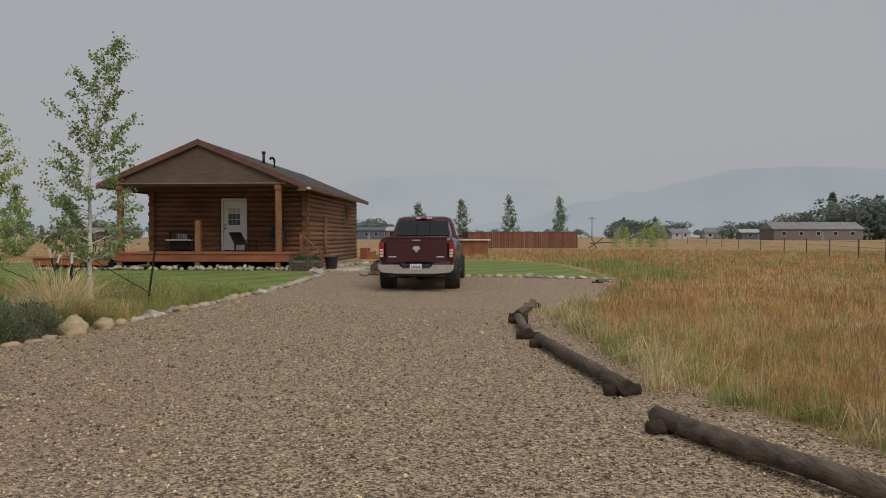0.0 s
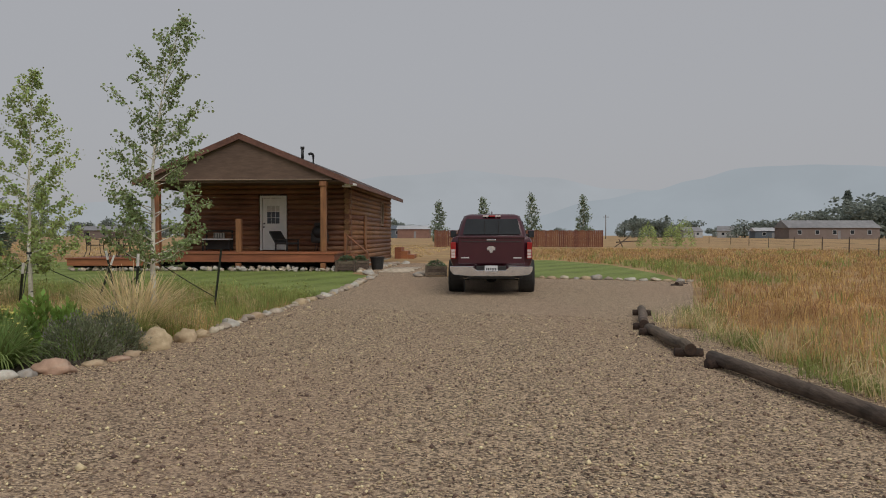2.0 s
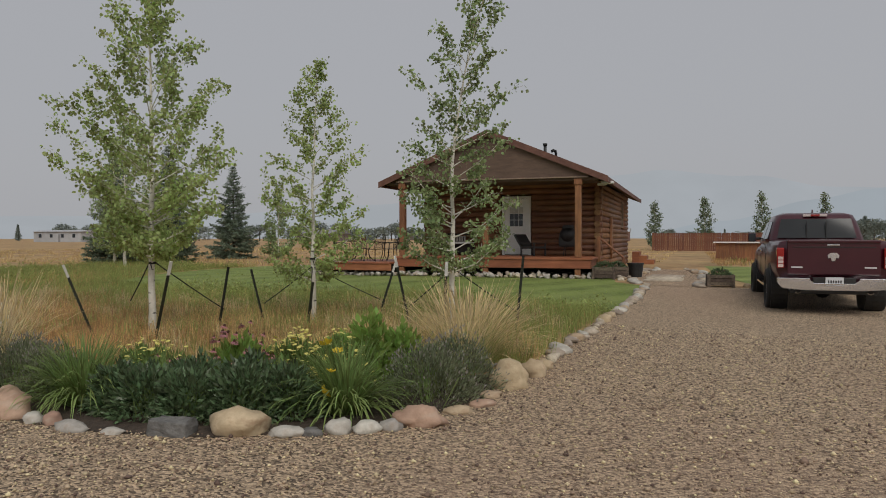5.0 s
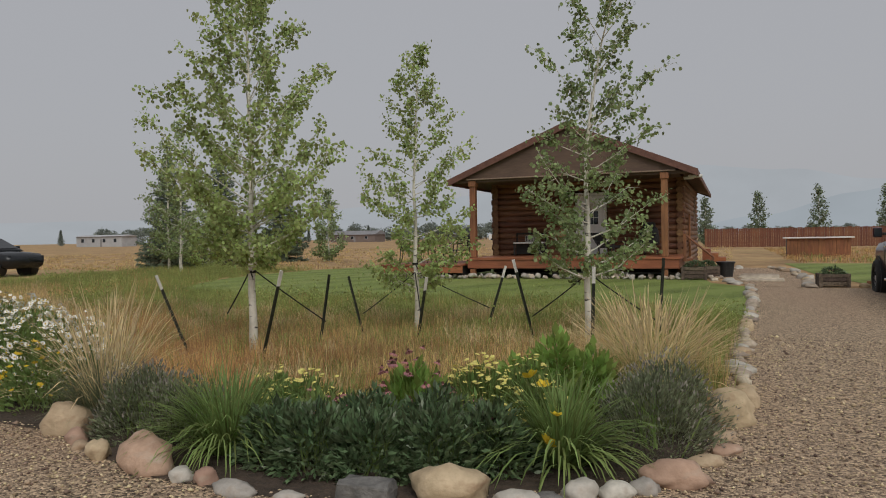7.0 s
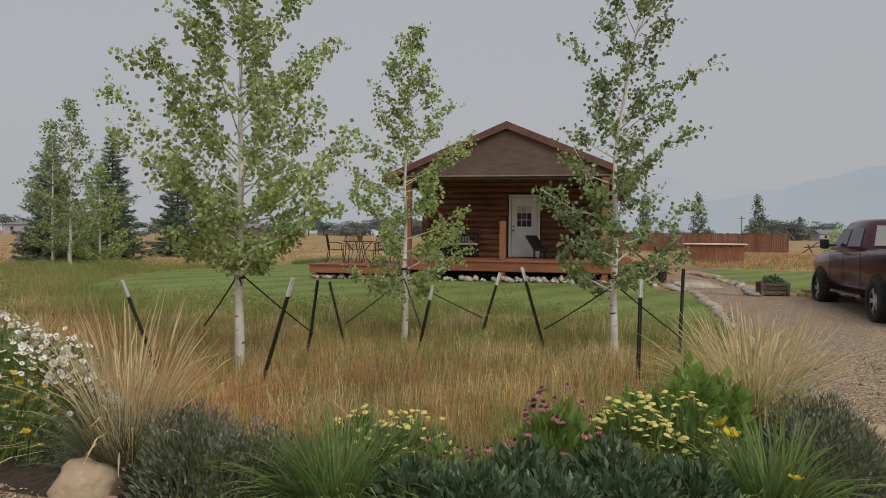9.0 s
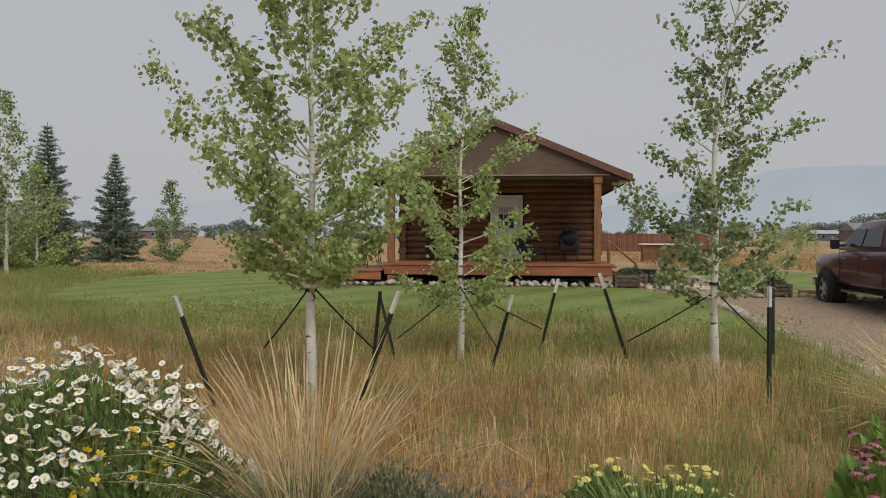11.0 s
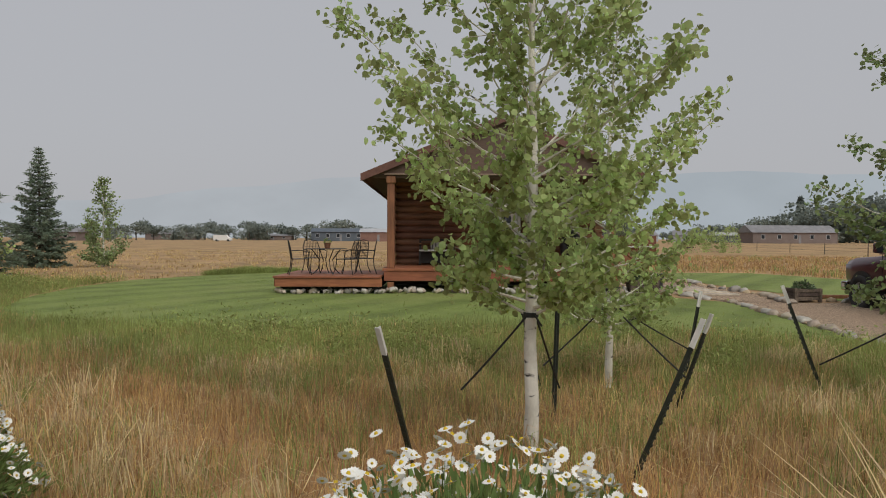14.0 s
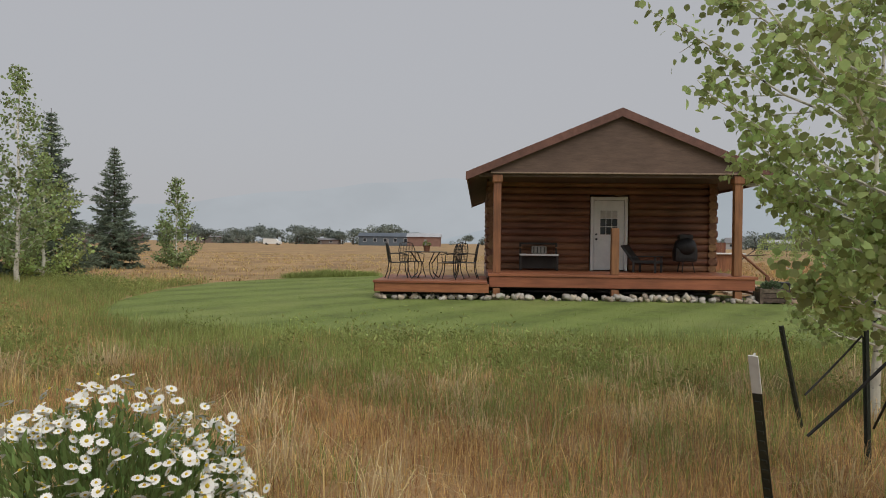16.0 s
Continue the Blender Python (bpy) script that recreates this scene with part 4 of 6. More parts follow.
# ---- edging logs ----
def edging_log(a, b, r, seed, label):
    base = thing("edging_log", (a[0], a[1], 0), label, "log", "weathered logs lining the driveway")
    n = 7
    bm = bmesh.new()
    d = Vector((b[0] - a[0], b[1] - a[1], 0))
    pts = [d * (i / n) + Vector((0.04 * noise.noise((i * 0.6, seed, 0)), 0.03 * noise.noise((i * 0.6, seed, 5)), r + 0.03 + 0.025 * noise.noise((i * 0.5, seed, 9)))) for i in range(n + 1)]
    tube(bm, pts, [r * (1 + 0.12 * noise.noise((i * 1.1, seed, 2))) for i in range(n + 1)], 12)
    for f in bm.faces:
        if len(f.verts) > 4:
            f.material_index = 1
        else:
            f.smooth = True
    link_mesh("trunk", bm, [M["weathered"], M["weathered_end"]], base)
    t = d.normalized().cross(Vector((0, 0, 1)))
    for f in (0.04, 0.93):
        c = d * f
        bm = bmesh.new()
        rod(bm, c - t * 0.16 + Vector((0, 0, 0.05)), c + t * 0.16 + Vector((0, 0, 0.05)), 0.06, 0.056, 10)
        link_mesh("support_block", bm, [M["weathered_end"]], base, True)


edging_log((2.08, 4.12), (3.55, 1.2), 0.07, 1.0, "long weathered grey log beside the gravel")
edging_log((2.06, 5.1), (1.5, 8.15), 0.068, 2.0, "weathered grey log resting on short blocks")
edging_log((1.4, 8.6), (1.33, 10.6), 0.07, 3.0, "weathered brown log along the driveway edge")
edging_log((1.35, 11.0), (1.75, 13.2), 0.07, 4.0, "weathered brown log along the driveway edge")
edging_log((4.0, 19.9), (4.3, 20.5), 0.07, 5.0, "short weathered stump of log at the field corner")


# ---- posts and straps round the young trees ----
M["post"] = material("green_steel_post", (0.02, 0.026, 0.018), (0.045, 0.05, 0.035), 12, 0.6, metal=0.3, bump=0.2)
M["post_tip"] = material("white_post_tip", (0.6, 0.6, 0.56), (0.74, 0.74, 0.7), 10, 0.6)
M["strap"] = material("black_strap", (0.012, 0.012, 0.012), (0.03, 0.03, 0.028), 14, 0.8)


def tee_post(tip, foot, white=True):
    base = thing("steel_post", (foot[0], foot[1], 0.0), "leaning dark steel post with a white tip" if white else "leaning dark steel post in the grass", "post", "posts round the young trees")
    d = Vector((tip[0] - foot[0], tip[1] - foot[1], tip[2]))
    L = d.length
    q = d.to_track_quat("Z", "Y").to_matrix().to_4x4()
    bm = bmesh.new()
    z1 = L - 0.2 if white else L
    box(bm, (-0.022, -0.003, -0.05), (0.022, 0.003, z1), 0, q)
    box(bm, (-0.003, 0.003, -0.05), (0.003, 0.03, z1), 0, q)
    zz = 0.1
    while zz < z1 - 0.05:
        box(bm, (-0.014, -0.011, zz), (0.014, -0.003, zz + 0.018), 0, q)
        zz += 0.055
    link_mesh("shaft", bm, M["post"], base)
    if white:
        bm = bmesh.new()
        box(bm, (-0.0225, -0.0045, z1), (0.0225, 0.0045, L), 0, q)
        box(bm, (-0.004, 0.0045, z1), (0.004, 0.031, L), 0, q)
        tagged(link_mesh("painted_tip", bm, M["post_tip"], base), "white painted tip")


tee_post((-12.13, 10.08, 1.06), (-11.89, 10.39))
tee_post((-10.03, 9.89, 1.14), (-10.45, 10.05))
tee_post((-9.12, 12.13, 0.94), (-9.37, 12.35))
tee_post((-8.52, 14.07, 1.02), (-8.78, 13.85))
tee_post((-8.08, 12.95, 1.16), (-7.72, 12.75))
tee_post((-6.6, 11.28, 1.13), (-6.62, 11.2))
tee_post((-5.96, 13.16, 1.17), (-6.02, 12.93), False)
tee_post((-10.62, 11.98, 0.98), (-10.68, 11.8), False)
tee_post((-10.84, 12.92, 0.9), (-10.63, 12.98), False)


def guy(a, b):
    bm = bmesh.new()
    a, b = Vector(a), Vector(b)
    pts = [a.lerp(b, f) - Vector((0, 0, 0.012 * math.sin(math.pi * f))) for f in (0, 0.25, 0.5, 0.75, 1)]
    tube(bm, pts, [0.009] * 5, 6)
    tagged(link_mesh("guy_strap", bm, M["strap"]), "black strap tying a young tree to a post", "strap", "straps of the young trees")


guy((-11.04, 10.65, 1.12), (-11.55, 10.8, 0.5))
guy((-11.02, 10.66, 1.13), (-10.62, 11.85, 0.3))
guy((-9.82, 13.3, 0.95), (-10.6, 12.98, 0.3))
guy((-9.82, 13.3, 0.95), (-9.3, 12.35, 0.3))
guy((-9.82, 13.3, 0.95), (-8.75, 13.85, 0.35))
guy((-6.85, 12.3, 1.0), (-6.02, 12.95, 0.3))
guy((-6.85, 12.3, 1.0), (-7.75, 12.78, 0.35))


# ---- foliage from arrays ----
def raw_mesh(name, verts, faces, mat):
    """A mesh from numpy vertices (n, 3) and faces of one size (m, k)."""
    me = bpy.data.meshes.new(name)
    m, k = faces.shape
    me.vertices.add(len(verts))
    me.vertices.foreach_set("co", np.ascontiguousarray(verts, dtype=np.float32).ravel())
    me.loops.add(m * k)
    me.loops.foreach_set("vertex_index", np.ascontiguousarray(faces, dtype=np.int32).ravel())
    me.polygons.add(m)
    me.polygons.foreach_set("loop_start", np.arange(0, m * k, k, dtype=np.int32))
    me.polygons.foreach_set("loop_total", np.full(m, k, dtype=np.int32))
    me.update(calc_edges=True)
    me.materials.append(mat)
    return me


def unit(v):
    return v / np.maximum(1e-9, np.linalg.norm(v, axis=1, keepdims=True))


def leaf_arrays(pts, size, r, droop=0.0, aspect=0.8, along=None, rounded=False):
    """Four-cornered leaves at points, turned at random or lying along given ways."""
    n = len(pts)
    d = r.normal(size=(n, 3)) if along is None else along + r.normal(size=(n, 3)) * 0.35
    d[:, 2] -= droop
    d = unit(d)
    s = unit(np.cross(d, r.normal(size=(n, 3))))
    up = np.cross(d, s)
    L = size * r.uniform(0.7, 1.25, (n, 1))
    w = L * aspect * 0.5
    if rounded:
        ring = ((0, 0, 0), (0.22, 0.85, 0.22), (0.6, 0.95, 0.24), (1, 0, 0), (0.6, -0.95, 0.24), (0.22, -0.85, 0.22))
        v = np.stack([pts + d * L * a + s * w * b + up * w * c for a, b, c in ring], 1).reshape(-1, 3)
        return v, np.arange(n * 6).reshape(-1, 6)
    v = np.stack([pts, pts + d * L * 0.45 + s * w + up * w * 0.25, pts + d * L, pts + d * L * 0.45 - s * w + up * w * 0.25], 1).reshape(-1, 3)
    f = np.arange(n * 4).reshape(-1, 4)
    return v, f


def blade_arrays(base, height, width, lean, r, droop=0.25):
    """Bent two-piece blades: base points, heights, widths and sideways lean (n, 2)."""
    n = len(base)
    a = r.uniform(0, 2 * np.pi, n)
    s = np.stack([np.cos(a), np.sin(a), np.zeros(n)], 1) * width[:, None] * 0.5
    ln = np.concatenate([lean, np.zeros((n, 1))], 1)
    z = np.zeros((n, 3))
    z[:, 2] = 1
    h = height[:, None]
    mid = base + z * h * 0.66 + ln * h * 0.32
    tip = base + z * h * (1.0 - droop * np.minimum(1, np.linalg.norm(lean, axis=1)))[:, None] + ln * h * 1.0
    v = np.stack([base - s, base + s, mid + s * 0.85, mid - s * 0.85, tip + s * 0.12, tip - s * 0.12], 1).reshape(-1, 3)
    k = np.arange(n)[:, None] * 6
    f = np.concatenate([k + np.array([[0, 1, 2, 3]]), k + np.array([[3, 2, 4, 5]])], 1).reshape(-1, 4)
    return v, f


M["aspen_leaf"] = leafy("aspen_leaf", (0.295, 0.38, 0.14), (0.55, 0.63, 0.272), 0.48, 0.52)
M["aspen_leaf_dark"] = leafy("aspen_leaf_dark", (0.205, 0.275, 0.12), (0.40, 0.48, 0.23), 0.5, 0.48)
M["spruce_leaf"] = leafy("spruce_needle", (0.145, 0.195, 0.14), (0.265, 0.325, 0.235), 0.4, 0.35)
# haze of the distance is mixed into the next two leaf colours
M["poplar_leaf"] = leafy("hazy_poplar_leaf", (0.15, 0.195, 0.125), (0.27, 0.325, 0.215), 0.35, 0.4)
M["far_leaf"] = leafy("hazed_foliage", (0.2, 0.24, 0.21), (0.28, 0.315, 0.275), 0.2, 0.4)


def profile(z, pts):
    """Value at a height along a list of (height, value)."""
    if z <= pts[0][0]:
        return pts[0][1]
    for (z0, r0), (z1, r1) in zip(pts, pts[1:]):
        if z <= z1:
            return r0 + (r1 - r0) * (z - z0) / (z1 - z0)
    return pts[-1][1]


def oval(height, spread, low):
    """A plain egg-shaped crown outline."""
    return [(low, spread * 0.5), (low + (height - low) * 0.22, spread), (low + (height - low) * 0.5, spread * 0.8), (low + (height - low) * 0.8, spread * 0.4), (height, spread * 0.08)]


def aspen(x, y, height, outline, limbs, leaves, seed, mat, label, trunk_r, name="young_aspen", leaf=0.052, bend=(0, 0), full=2.4, tied=False, group="young trees in the field"):
    """A young aspen: limbs climbing from the stem to an outline of (height, radius), twigs, and leaves thicker below the height full."""
    r = np.random.default_rng(seed)
    base = thing(name, (x, y, rise(x, y) - 0.03), label, "tree", group)
    n = 12
    wob = r.normal(size=(n + 1, 2)) * 0.012
    wob[0] = 0

    def stem(z):
        k = max(0.0, min(1.0, z / height))
        i = min(n - 1, int(k * n))
        w = wob[i] + (wob[i + 1] - wob[i]) * (k * n - i)
        c = max(0.0, k - 0.45) ** 2 / 0.3
        return Vector((w[0] + bend[0] * c, w[1] + bend[1] * c, z))

    bm = bmesh.new()
    rings = []
    for i in range(n + 1):
        c, q = stem(height * i / n), max(0.004, trunk_r * (1 - 0.95 * (i / n) ** 0.75))
        rings.append([bm.verts.new((c.x + q * math.cos(a), c.y + q * math.sin(a), c.z)) for a in (2 * math.pi * j / 10 for j in range(10))])
    for r0, r1 in zip(rings, rings[1:]):
        for j in range(10):
            bm.faces.new((r0[j], r0[(j + 1) % 10], r1[(j + 1) % 10], r1[j]))
    bm.faces.new(rings[-1])
    for f in bm.faces:
        f.smooth = True
    trunk = tagged(link_mesh("trunk", bm, M["bark"], base), "pale aspen trunk")
    if tied:
        tie = bmesh.new()
        c = stem(1.12)
        rod(tie, (c.x, c.y, 1.1), (c.x, c.y, 1.135), trunk_r * 0.86 + 0.004, sides=10)
        rod(tie, (c.x + 0.02, c.y - trunk_r * 0.8, 1.12), (c.x + 0.07, c.y - trunk_r - 0.02, 1.04), 0.008, sides=6)
        tagged(link_mesh("tree_tie", tie, M["strap"], base), "black rubber tree tie")
    low = outline[0][0]
    twigs, weights = [], []
    for q in range(limbs):
        k = (q + r.uniform(0, 0.9)) / limbs
        zt = low + (height - low) * k ** 1.15
        reach = profile(zt, outline) * (r.uniform(0.78, 1.18) if q % 3 else r.uniform(0.35, 0.7))
        a = q * 2.399 + r.uniform(-0.45, 0.45)
        climb = reach * (r.uniform(0.35, 0.7) + 0.75 * max(0.0, (zt - full) / max(0.1, height - full)))
        p = stem(max(low * 0.85, zt - climb))
        way = Vector((math.cos(a), math.sin(a), 0))
        tip = stem(zt) + way * reach
        tip.z = zt
        mid = p.lerp(tip, 0.5) + Vector((0, 0, -0.07 * reach)) + Vector(tuple(r.normal(size=3) * 0.02))
        lb = bmesh.new()
        thick = trunk_r * (0.26 - 0.16 * k)
        tube(lb, [p, mid, tip], [thick, thick * 0.6, 0.003], 5)
        along_limb = [p.lerp(mid, t * 2) if t < 0.5 else mid.lerp(tip, t * 2 - 1) for t in (0.35, 0.5, 0.62, 0.74, 0.86, 0.97)]
        count = max(2, int(2 + reach * 5))
        for j in range(count):
            c = along_limb[min(5, int((j + r.uniform(0.2, 1.0)) / count * 6))]
            d = Vector((way.x + r.normal() * 0.75, way.y + r.normal() * 0.75, 0.45 + r.normal() * 0.45)).normalized()
            e = c + d * r.uniform(0.1, 0.3) * (0.55 + 0.45 * reach)
            tube(lb, [c, e], [thick * 0.35, 0.002], 4)
            twigs.append((c, e))
            weights.append(1.0 if zt > full else 1.0 + 0.7 * (full - zt) / max(0.2, full - low))
        twigs.append((mid, tip))
        weights.append(1.5)
        link_mesh("limb", lb, M["bark"], trunk)
    for q in range(6):
        zt = height * (0.86 + 0.025 * q)
        twigs.append((stem(zt), stem(min(height, zt + 0.2))))
        weights.append(0.8)
    weights = np.array(weights) / sum(weights)
    pick = r.choice(len(twigs), leaves, p=weights)
    a = np.array([tuple(t[0]) for t in twigs])[pick]
    b = np.array([tuple(t[1]) for t in twigs])[pick]
    t = r.uniform(0.1, 1.05, (leaves, 1))
    spots = a + (b - a) * t + r.normal(size=(leaves, 3)) * leaf * np.array([[0.95, 0.95, 0.85]])
    v, f = leaf_arrays(spots, leaf, r, 0.6, 0.9, None, True)
    ob = new("crown", raw_mesh("crown", v, f, mat))
    ob.parent = base
    tagged(ob, "open crown of small round leaves")
    return base


aspen(-11.04, 10.68, 5.35, [(1.3, 0.45), (1.6, 0.75), (2.0, 0.95), (2.6, 1.15), (3.05, 1.26), (3.5, 1.15), (4.0, 0.92), (4.4, 0.74), (4.8, 0.46), (5.35, 0.1)], 74, 13500, 11, M["aspen_leaf"], "tall young aspen with a pale trunk", 0.062, full=2.3, tied=True)
aspen(-9.82, 13.34, 4.62, [(0.85, 0.55), (1.15, 0.74), (1.8, 0.86), (2.6, 0.82), (3.1, 0.72), (3.6, 0.5), (4.0, 0.42), (4.62, 0.08)], 48, 6600, 12, M["aspen_leaf"], "slender young aspen with light green leaves", 0.05, bend=(0.12, 0), full=2.7, tied=True)
aspen(-6.85, 12.32, 5.3, [(1.1, 0.55), (1.4, 0.72), (1.8, 0.86), (2.3, 0.9), (2.8, 0.82), (3.2, 0.72), (3.7, 0.85), (4.2, 0.66), (4.7, 0.46), (5.3, 0.08)], 54, 6600, 17, M["aspen_leaf_dark"], "young aspen with dark green leaves", 0.056, bend=(0.55, 0.1), full=2.7, tied=True)
aspen(-27.1, 27.4, 6.6, oval(6.6, 1.35, 1.0), 44, 2600, 14, M["aspen_leaf_dark"], "pale-trunked aspen at the field edge", 0.08, leaf=0.1, group="trees at the field edge")
aspen(-28.6, 42.2, 4.5, oval(4.5, 1.15, 0.3), 44, 3000, 15, M["aspen_leaf_dark"], "bushy young poplar at the field edge", 0.07, leaf=0.11, group="trees at the field edge")
aspen(-29.8, 29.6, 6.2, oval(6.2, 1.35, 0.7), 44, 2600, 16, M["aspen_leaf_dark"], "pale-trunked aspen at the field edge", 0.08, leaf=0.1, group="trees at the field edge")
aspen(-28.3, 30.6, 4.3, oval(4.3, 1.45, 0.35), 46, 3600, 18, M["aspen_leaf"], "bushy light green aspen at the field edge", 0.07, leaf=0.1, group="trees at the field edge")
for q, (x, h) in enumerate(((-7.7, 5.4), (-2.4, 5.7), (3.4, 6.2), (9.5, 5.9))):
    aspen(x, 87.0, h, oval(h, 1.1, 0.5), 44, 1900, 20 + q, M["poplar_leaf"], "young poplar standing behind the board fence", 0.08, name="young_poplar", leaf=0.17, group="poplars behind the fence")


def spruce(x, y, height, radius, seed, label):
    r = np.random.default_rng(seed)
    base = thing("spruce", (x, y, rise(x, y) - 0.03), label, "tree", "trees at the field edge")
    bm = bmesh.new()
    tube(bm, [(0, 0, 0), (0.02, 0.01, height * 0.5), (0, 0, height)], [0.1, 0.06, 0.012], 8)
    pts, ways, sizes = [], [], []
    zl = 0.25
    while zl < height - 0.1:
        g = zl / height
        reach = radius * 1.2 * (1 - g) ** 0.95 * (0.8 + 0.3 * abs(math.sin(zl * 5.3 + seed))) + 0.05
        for b in range(9):
            a = b * 2 * math.pi / 9 + r.uniform(-0.4, 0.4)
            L = reach * r.uniform(0.5, 1.22)
            z = zl + r.uniform(-0.12, 0.12) * (1 - g)
            d = np.array([math.cos(a), math.sin(a), -0.12 + 0.5 * g])
            e = np.array([0, 0, z]) + d * L
            tube(bm, [(0, 0, z), tuple(np.array([0, 0, z]) + d * L * 0.5 - np.array([0, 0, 0.05])), tuple(e)], [0.016, 0.01, 0.003], 4)
            k = int(14 + 95 * L / radius)
            t = (r.uniform(0.05, 1.0, k) ** 0.6)[:, None]
            c = np.array([[0, 0, z]]) + d[None] * L * t
            c[:, 2] -= 0.08 * np.sin(math.pi * t[:, 0]) * L
            c += r.normal(size=c.shape) * np.array([[0.05, 0.05, 0.03]])
            sideways = np.array([[-d[1], d[0], 0]]) * r.choice([-1, 1], k)[:, None] * r.uniform(0.3, 1.0, k)[:, None]
            pts.append(c)
            sizes.append(np.full((k, 1), 0.1 + 0.13 * (1 - g)))
            ways.append(d[None] * 0.7 + sideways + np.array([[0, 0, -0.15]]))
        zl += height * 0.026 + 0.03
    link_mesh("trunk", bm, M["bark_dark"], base)
    v, f = leaf_arrays(np.concatenate(pts), np.concatenate(sizes), r, 0.05, 0.28, np.concatenate(ways))
    ob = new("crown", raw_mesh("crown", v, f, M["spruce_leaf"]))
    ob.parent = base
    tagged(ob, "layered dark green needle boughs")


spruce(-31.3, 41.2, 6.0, 1.45, 31, "dark green spruce standing in tall grass")
spruce(-29.7, 33.3, 6.4, 1.35, 32, "dark green spruce at the field edge")
spruce(-31.5, 31.5, 5.8, 1.3, 33, "dark green spruce beside aspens")


# ---- grass of the fields ----
M["dry_blade"] = leafy("dry_grass", (0.47, 0.33, 0.145), (0.74, 0.55, 0.28), 0.4, 0.45)
M["field_blade"] = leafy("field_hay", (0.36, 0.235, 0.09), (0.61, 0.43, 0.195), 0.45, 0.42)
M["rust_blade"] = leafy("rust_grass", (0.41, 0.25, 0.115), (0.67, 0.44, 0.22), 0.4, 0.45)
M["green_blade"] = leafy("green_grass", (0.215, 0.265, 0.075), (0.40, 0.445, 0.16), 0.35, 0.45)
M["lawn_blade"] = leafy("lawn_blade", (0.155, 0.222, 0.04), (0.265, 0.34, 0.077), 0.3, 0.4)
M["straw_blade"] = leafy("straw_grass", (0.56, 0.43, 0.23), (0.80, 0.66, 0.41), 0.3, 0.45)


def inside(px, py, poly):
    """Which points lie inside an outline."""
    hit = np.zeros(len(px), bool)
    for (x0, y0), (x1, y1) in zip(poly, poly[1:] + poly[:1]):
        if y0 == y1:
            continue
        c = ((y0 > py) != (y1 > py)) & (px < (x1 - x0) * (py - y0) / (y1 - y0) + x0)
        hit ^= c
    return hit


def rise_of(y):
    return 0.15 * np.clip((y - 17.0) / 7.0, 0, 1)


def patchy(px, py, scale, seed):
    """Smooth patches, for clumped growth."""
    a = np.sin(px * scale + seed) * np.cos(py * scale * 1.3 - seed * 2) + np.sin((px + py) * scale * 0.63 + seed * 3) + 0.6 * np.sin((px * 1.7 - py * 1.1) * scale * 1.9 + seed)
    return a / 2.6


def grass(name, px, py, h0, h1, w, mat, seed, label, lean=0.5, droop=0.3):
    r = np.random.default_rng(seed)
    n = len(px)
    k = max(1, n // 9)
    own = r.integers(0, k, n)
    off = r.normal(0, 0.05 + 2.2 * w, (n, 2))
    px, py = px[own] + off[:, 0], py[own] + off[:, 1]
    base = np.stack([px, py, rise_of(py) - 0.01], 1)
    h = (0.72 + 0.5 * r.uniform(0, 1, k))[own] * r.uniform(h0, h1, n) * (1 + 0.35 * patchy(px, py, 1.1, seed))
    wd = np.full(n, 1.0) * w * r.uniform(0.7, 1.3, n)
    a = np.arctan2(off[:, 1], off[:, 0]) + r.normal(0, 0.7, n)
    k = np.abs(r.normal(0, lean, n)) + 0.05
    v, f = blade_arrays(base, np.maximum(0.03, h), wd, np.stack([np.cos(a) * k, np.sin(a) * k], 1), r, droop)
    ob = new(name, raw_mesh(name, v, f, mat))
    return tagged(ob, label, "grass", kind="stuff")


MEADOW = [(-5.15, 9.7), (-5.15, 11.3), (-5.05, 14.6), (-5.0, 16.4), (-7.0, 17.0), (-10.0, 18.4), (-15.0, 18.2), (-18.2, 18.5), (-20.6, 19.8), (-21.8, 23.0), (-22.4, 27.0), (-22.3, 30.5), (-30.0, 31.0), (-30.0, 17.0), (-18.0, 10.5), (-15.2, 10.3), (-13.0, 8.95), (-11.0, 8.15), (-9.4, 7.7), (-7.6, 8.05), (-6.2, 9.05)]
g = np.random.default_rng(50)


def meadow_points(n):
    px, py = g.uniform(-30, -5, n), g.uniform(7.6, 31, n)
    k = inside(px, py, MEADOW)
    return px[k], py[k]


px, py = meadow_points(520000)
# greener towards the lawn and the driveway kerb, rust and straw in the middle
edge = np.interp(px, [-30, -22, -20.6, -18.2, -15, -10, -7, -5], [24, 23, 19.7, 18.4, 18.1, 18.3, 16.8, 16.2]) - py
green = np.clip(1.2 - edge / 6.0, 0, 1) * 0.85 + np.clip(1 - (-5.1 - px) / 1.6, 0, 1) * 0.5 + np.clip(1 - np.abs(py - 9.0) / 0.9, 0, 1) * 0.35 * (px > -9.5) + 0.3 * (px < -12.3) * (py < 11.5)
green = np.clip(green + 0.42 * patchy(px, py, 0.9, 2.0) + 0.22 * patchy(px, py, 2.6, 7.0) + 0.12, 0.06, 0.95)
pick = g.uniform(0, 1, len(px))
near = g.uniform(0, 1, len(px)) < np.clip(1.25 - (py - 9) / 22, 0.25, 1)
gm = (pick < green) & near
dm = (pick >= green) & near
rust = patchy(px, py, 0.8, 5.0) + 0.5 * patchy(px, py, 2.3, 1.0) + g.normal(0, 0.3, len(px)) > -0.1
pale = ~rust & (patchy(px, py, 1.9, 3.0) > 0.5)
grass("green_grass", px[gm], py[gm], 0.1, 0.34, 0.006, M["green_blade"], 51, "soft green unmown grass round the lawn", 0.45, 0.4)
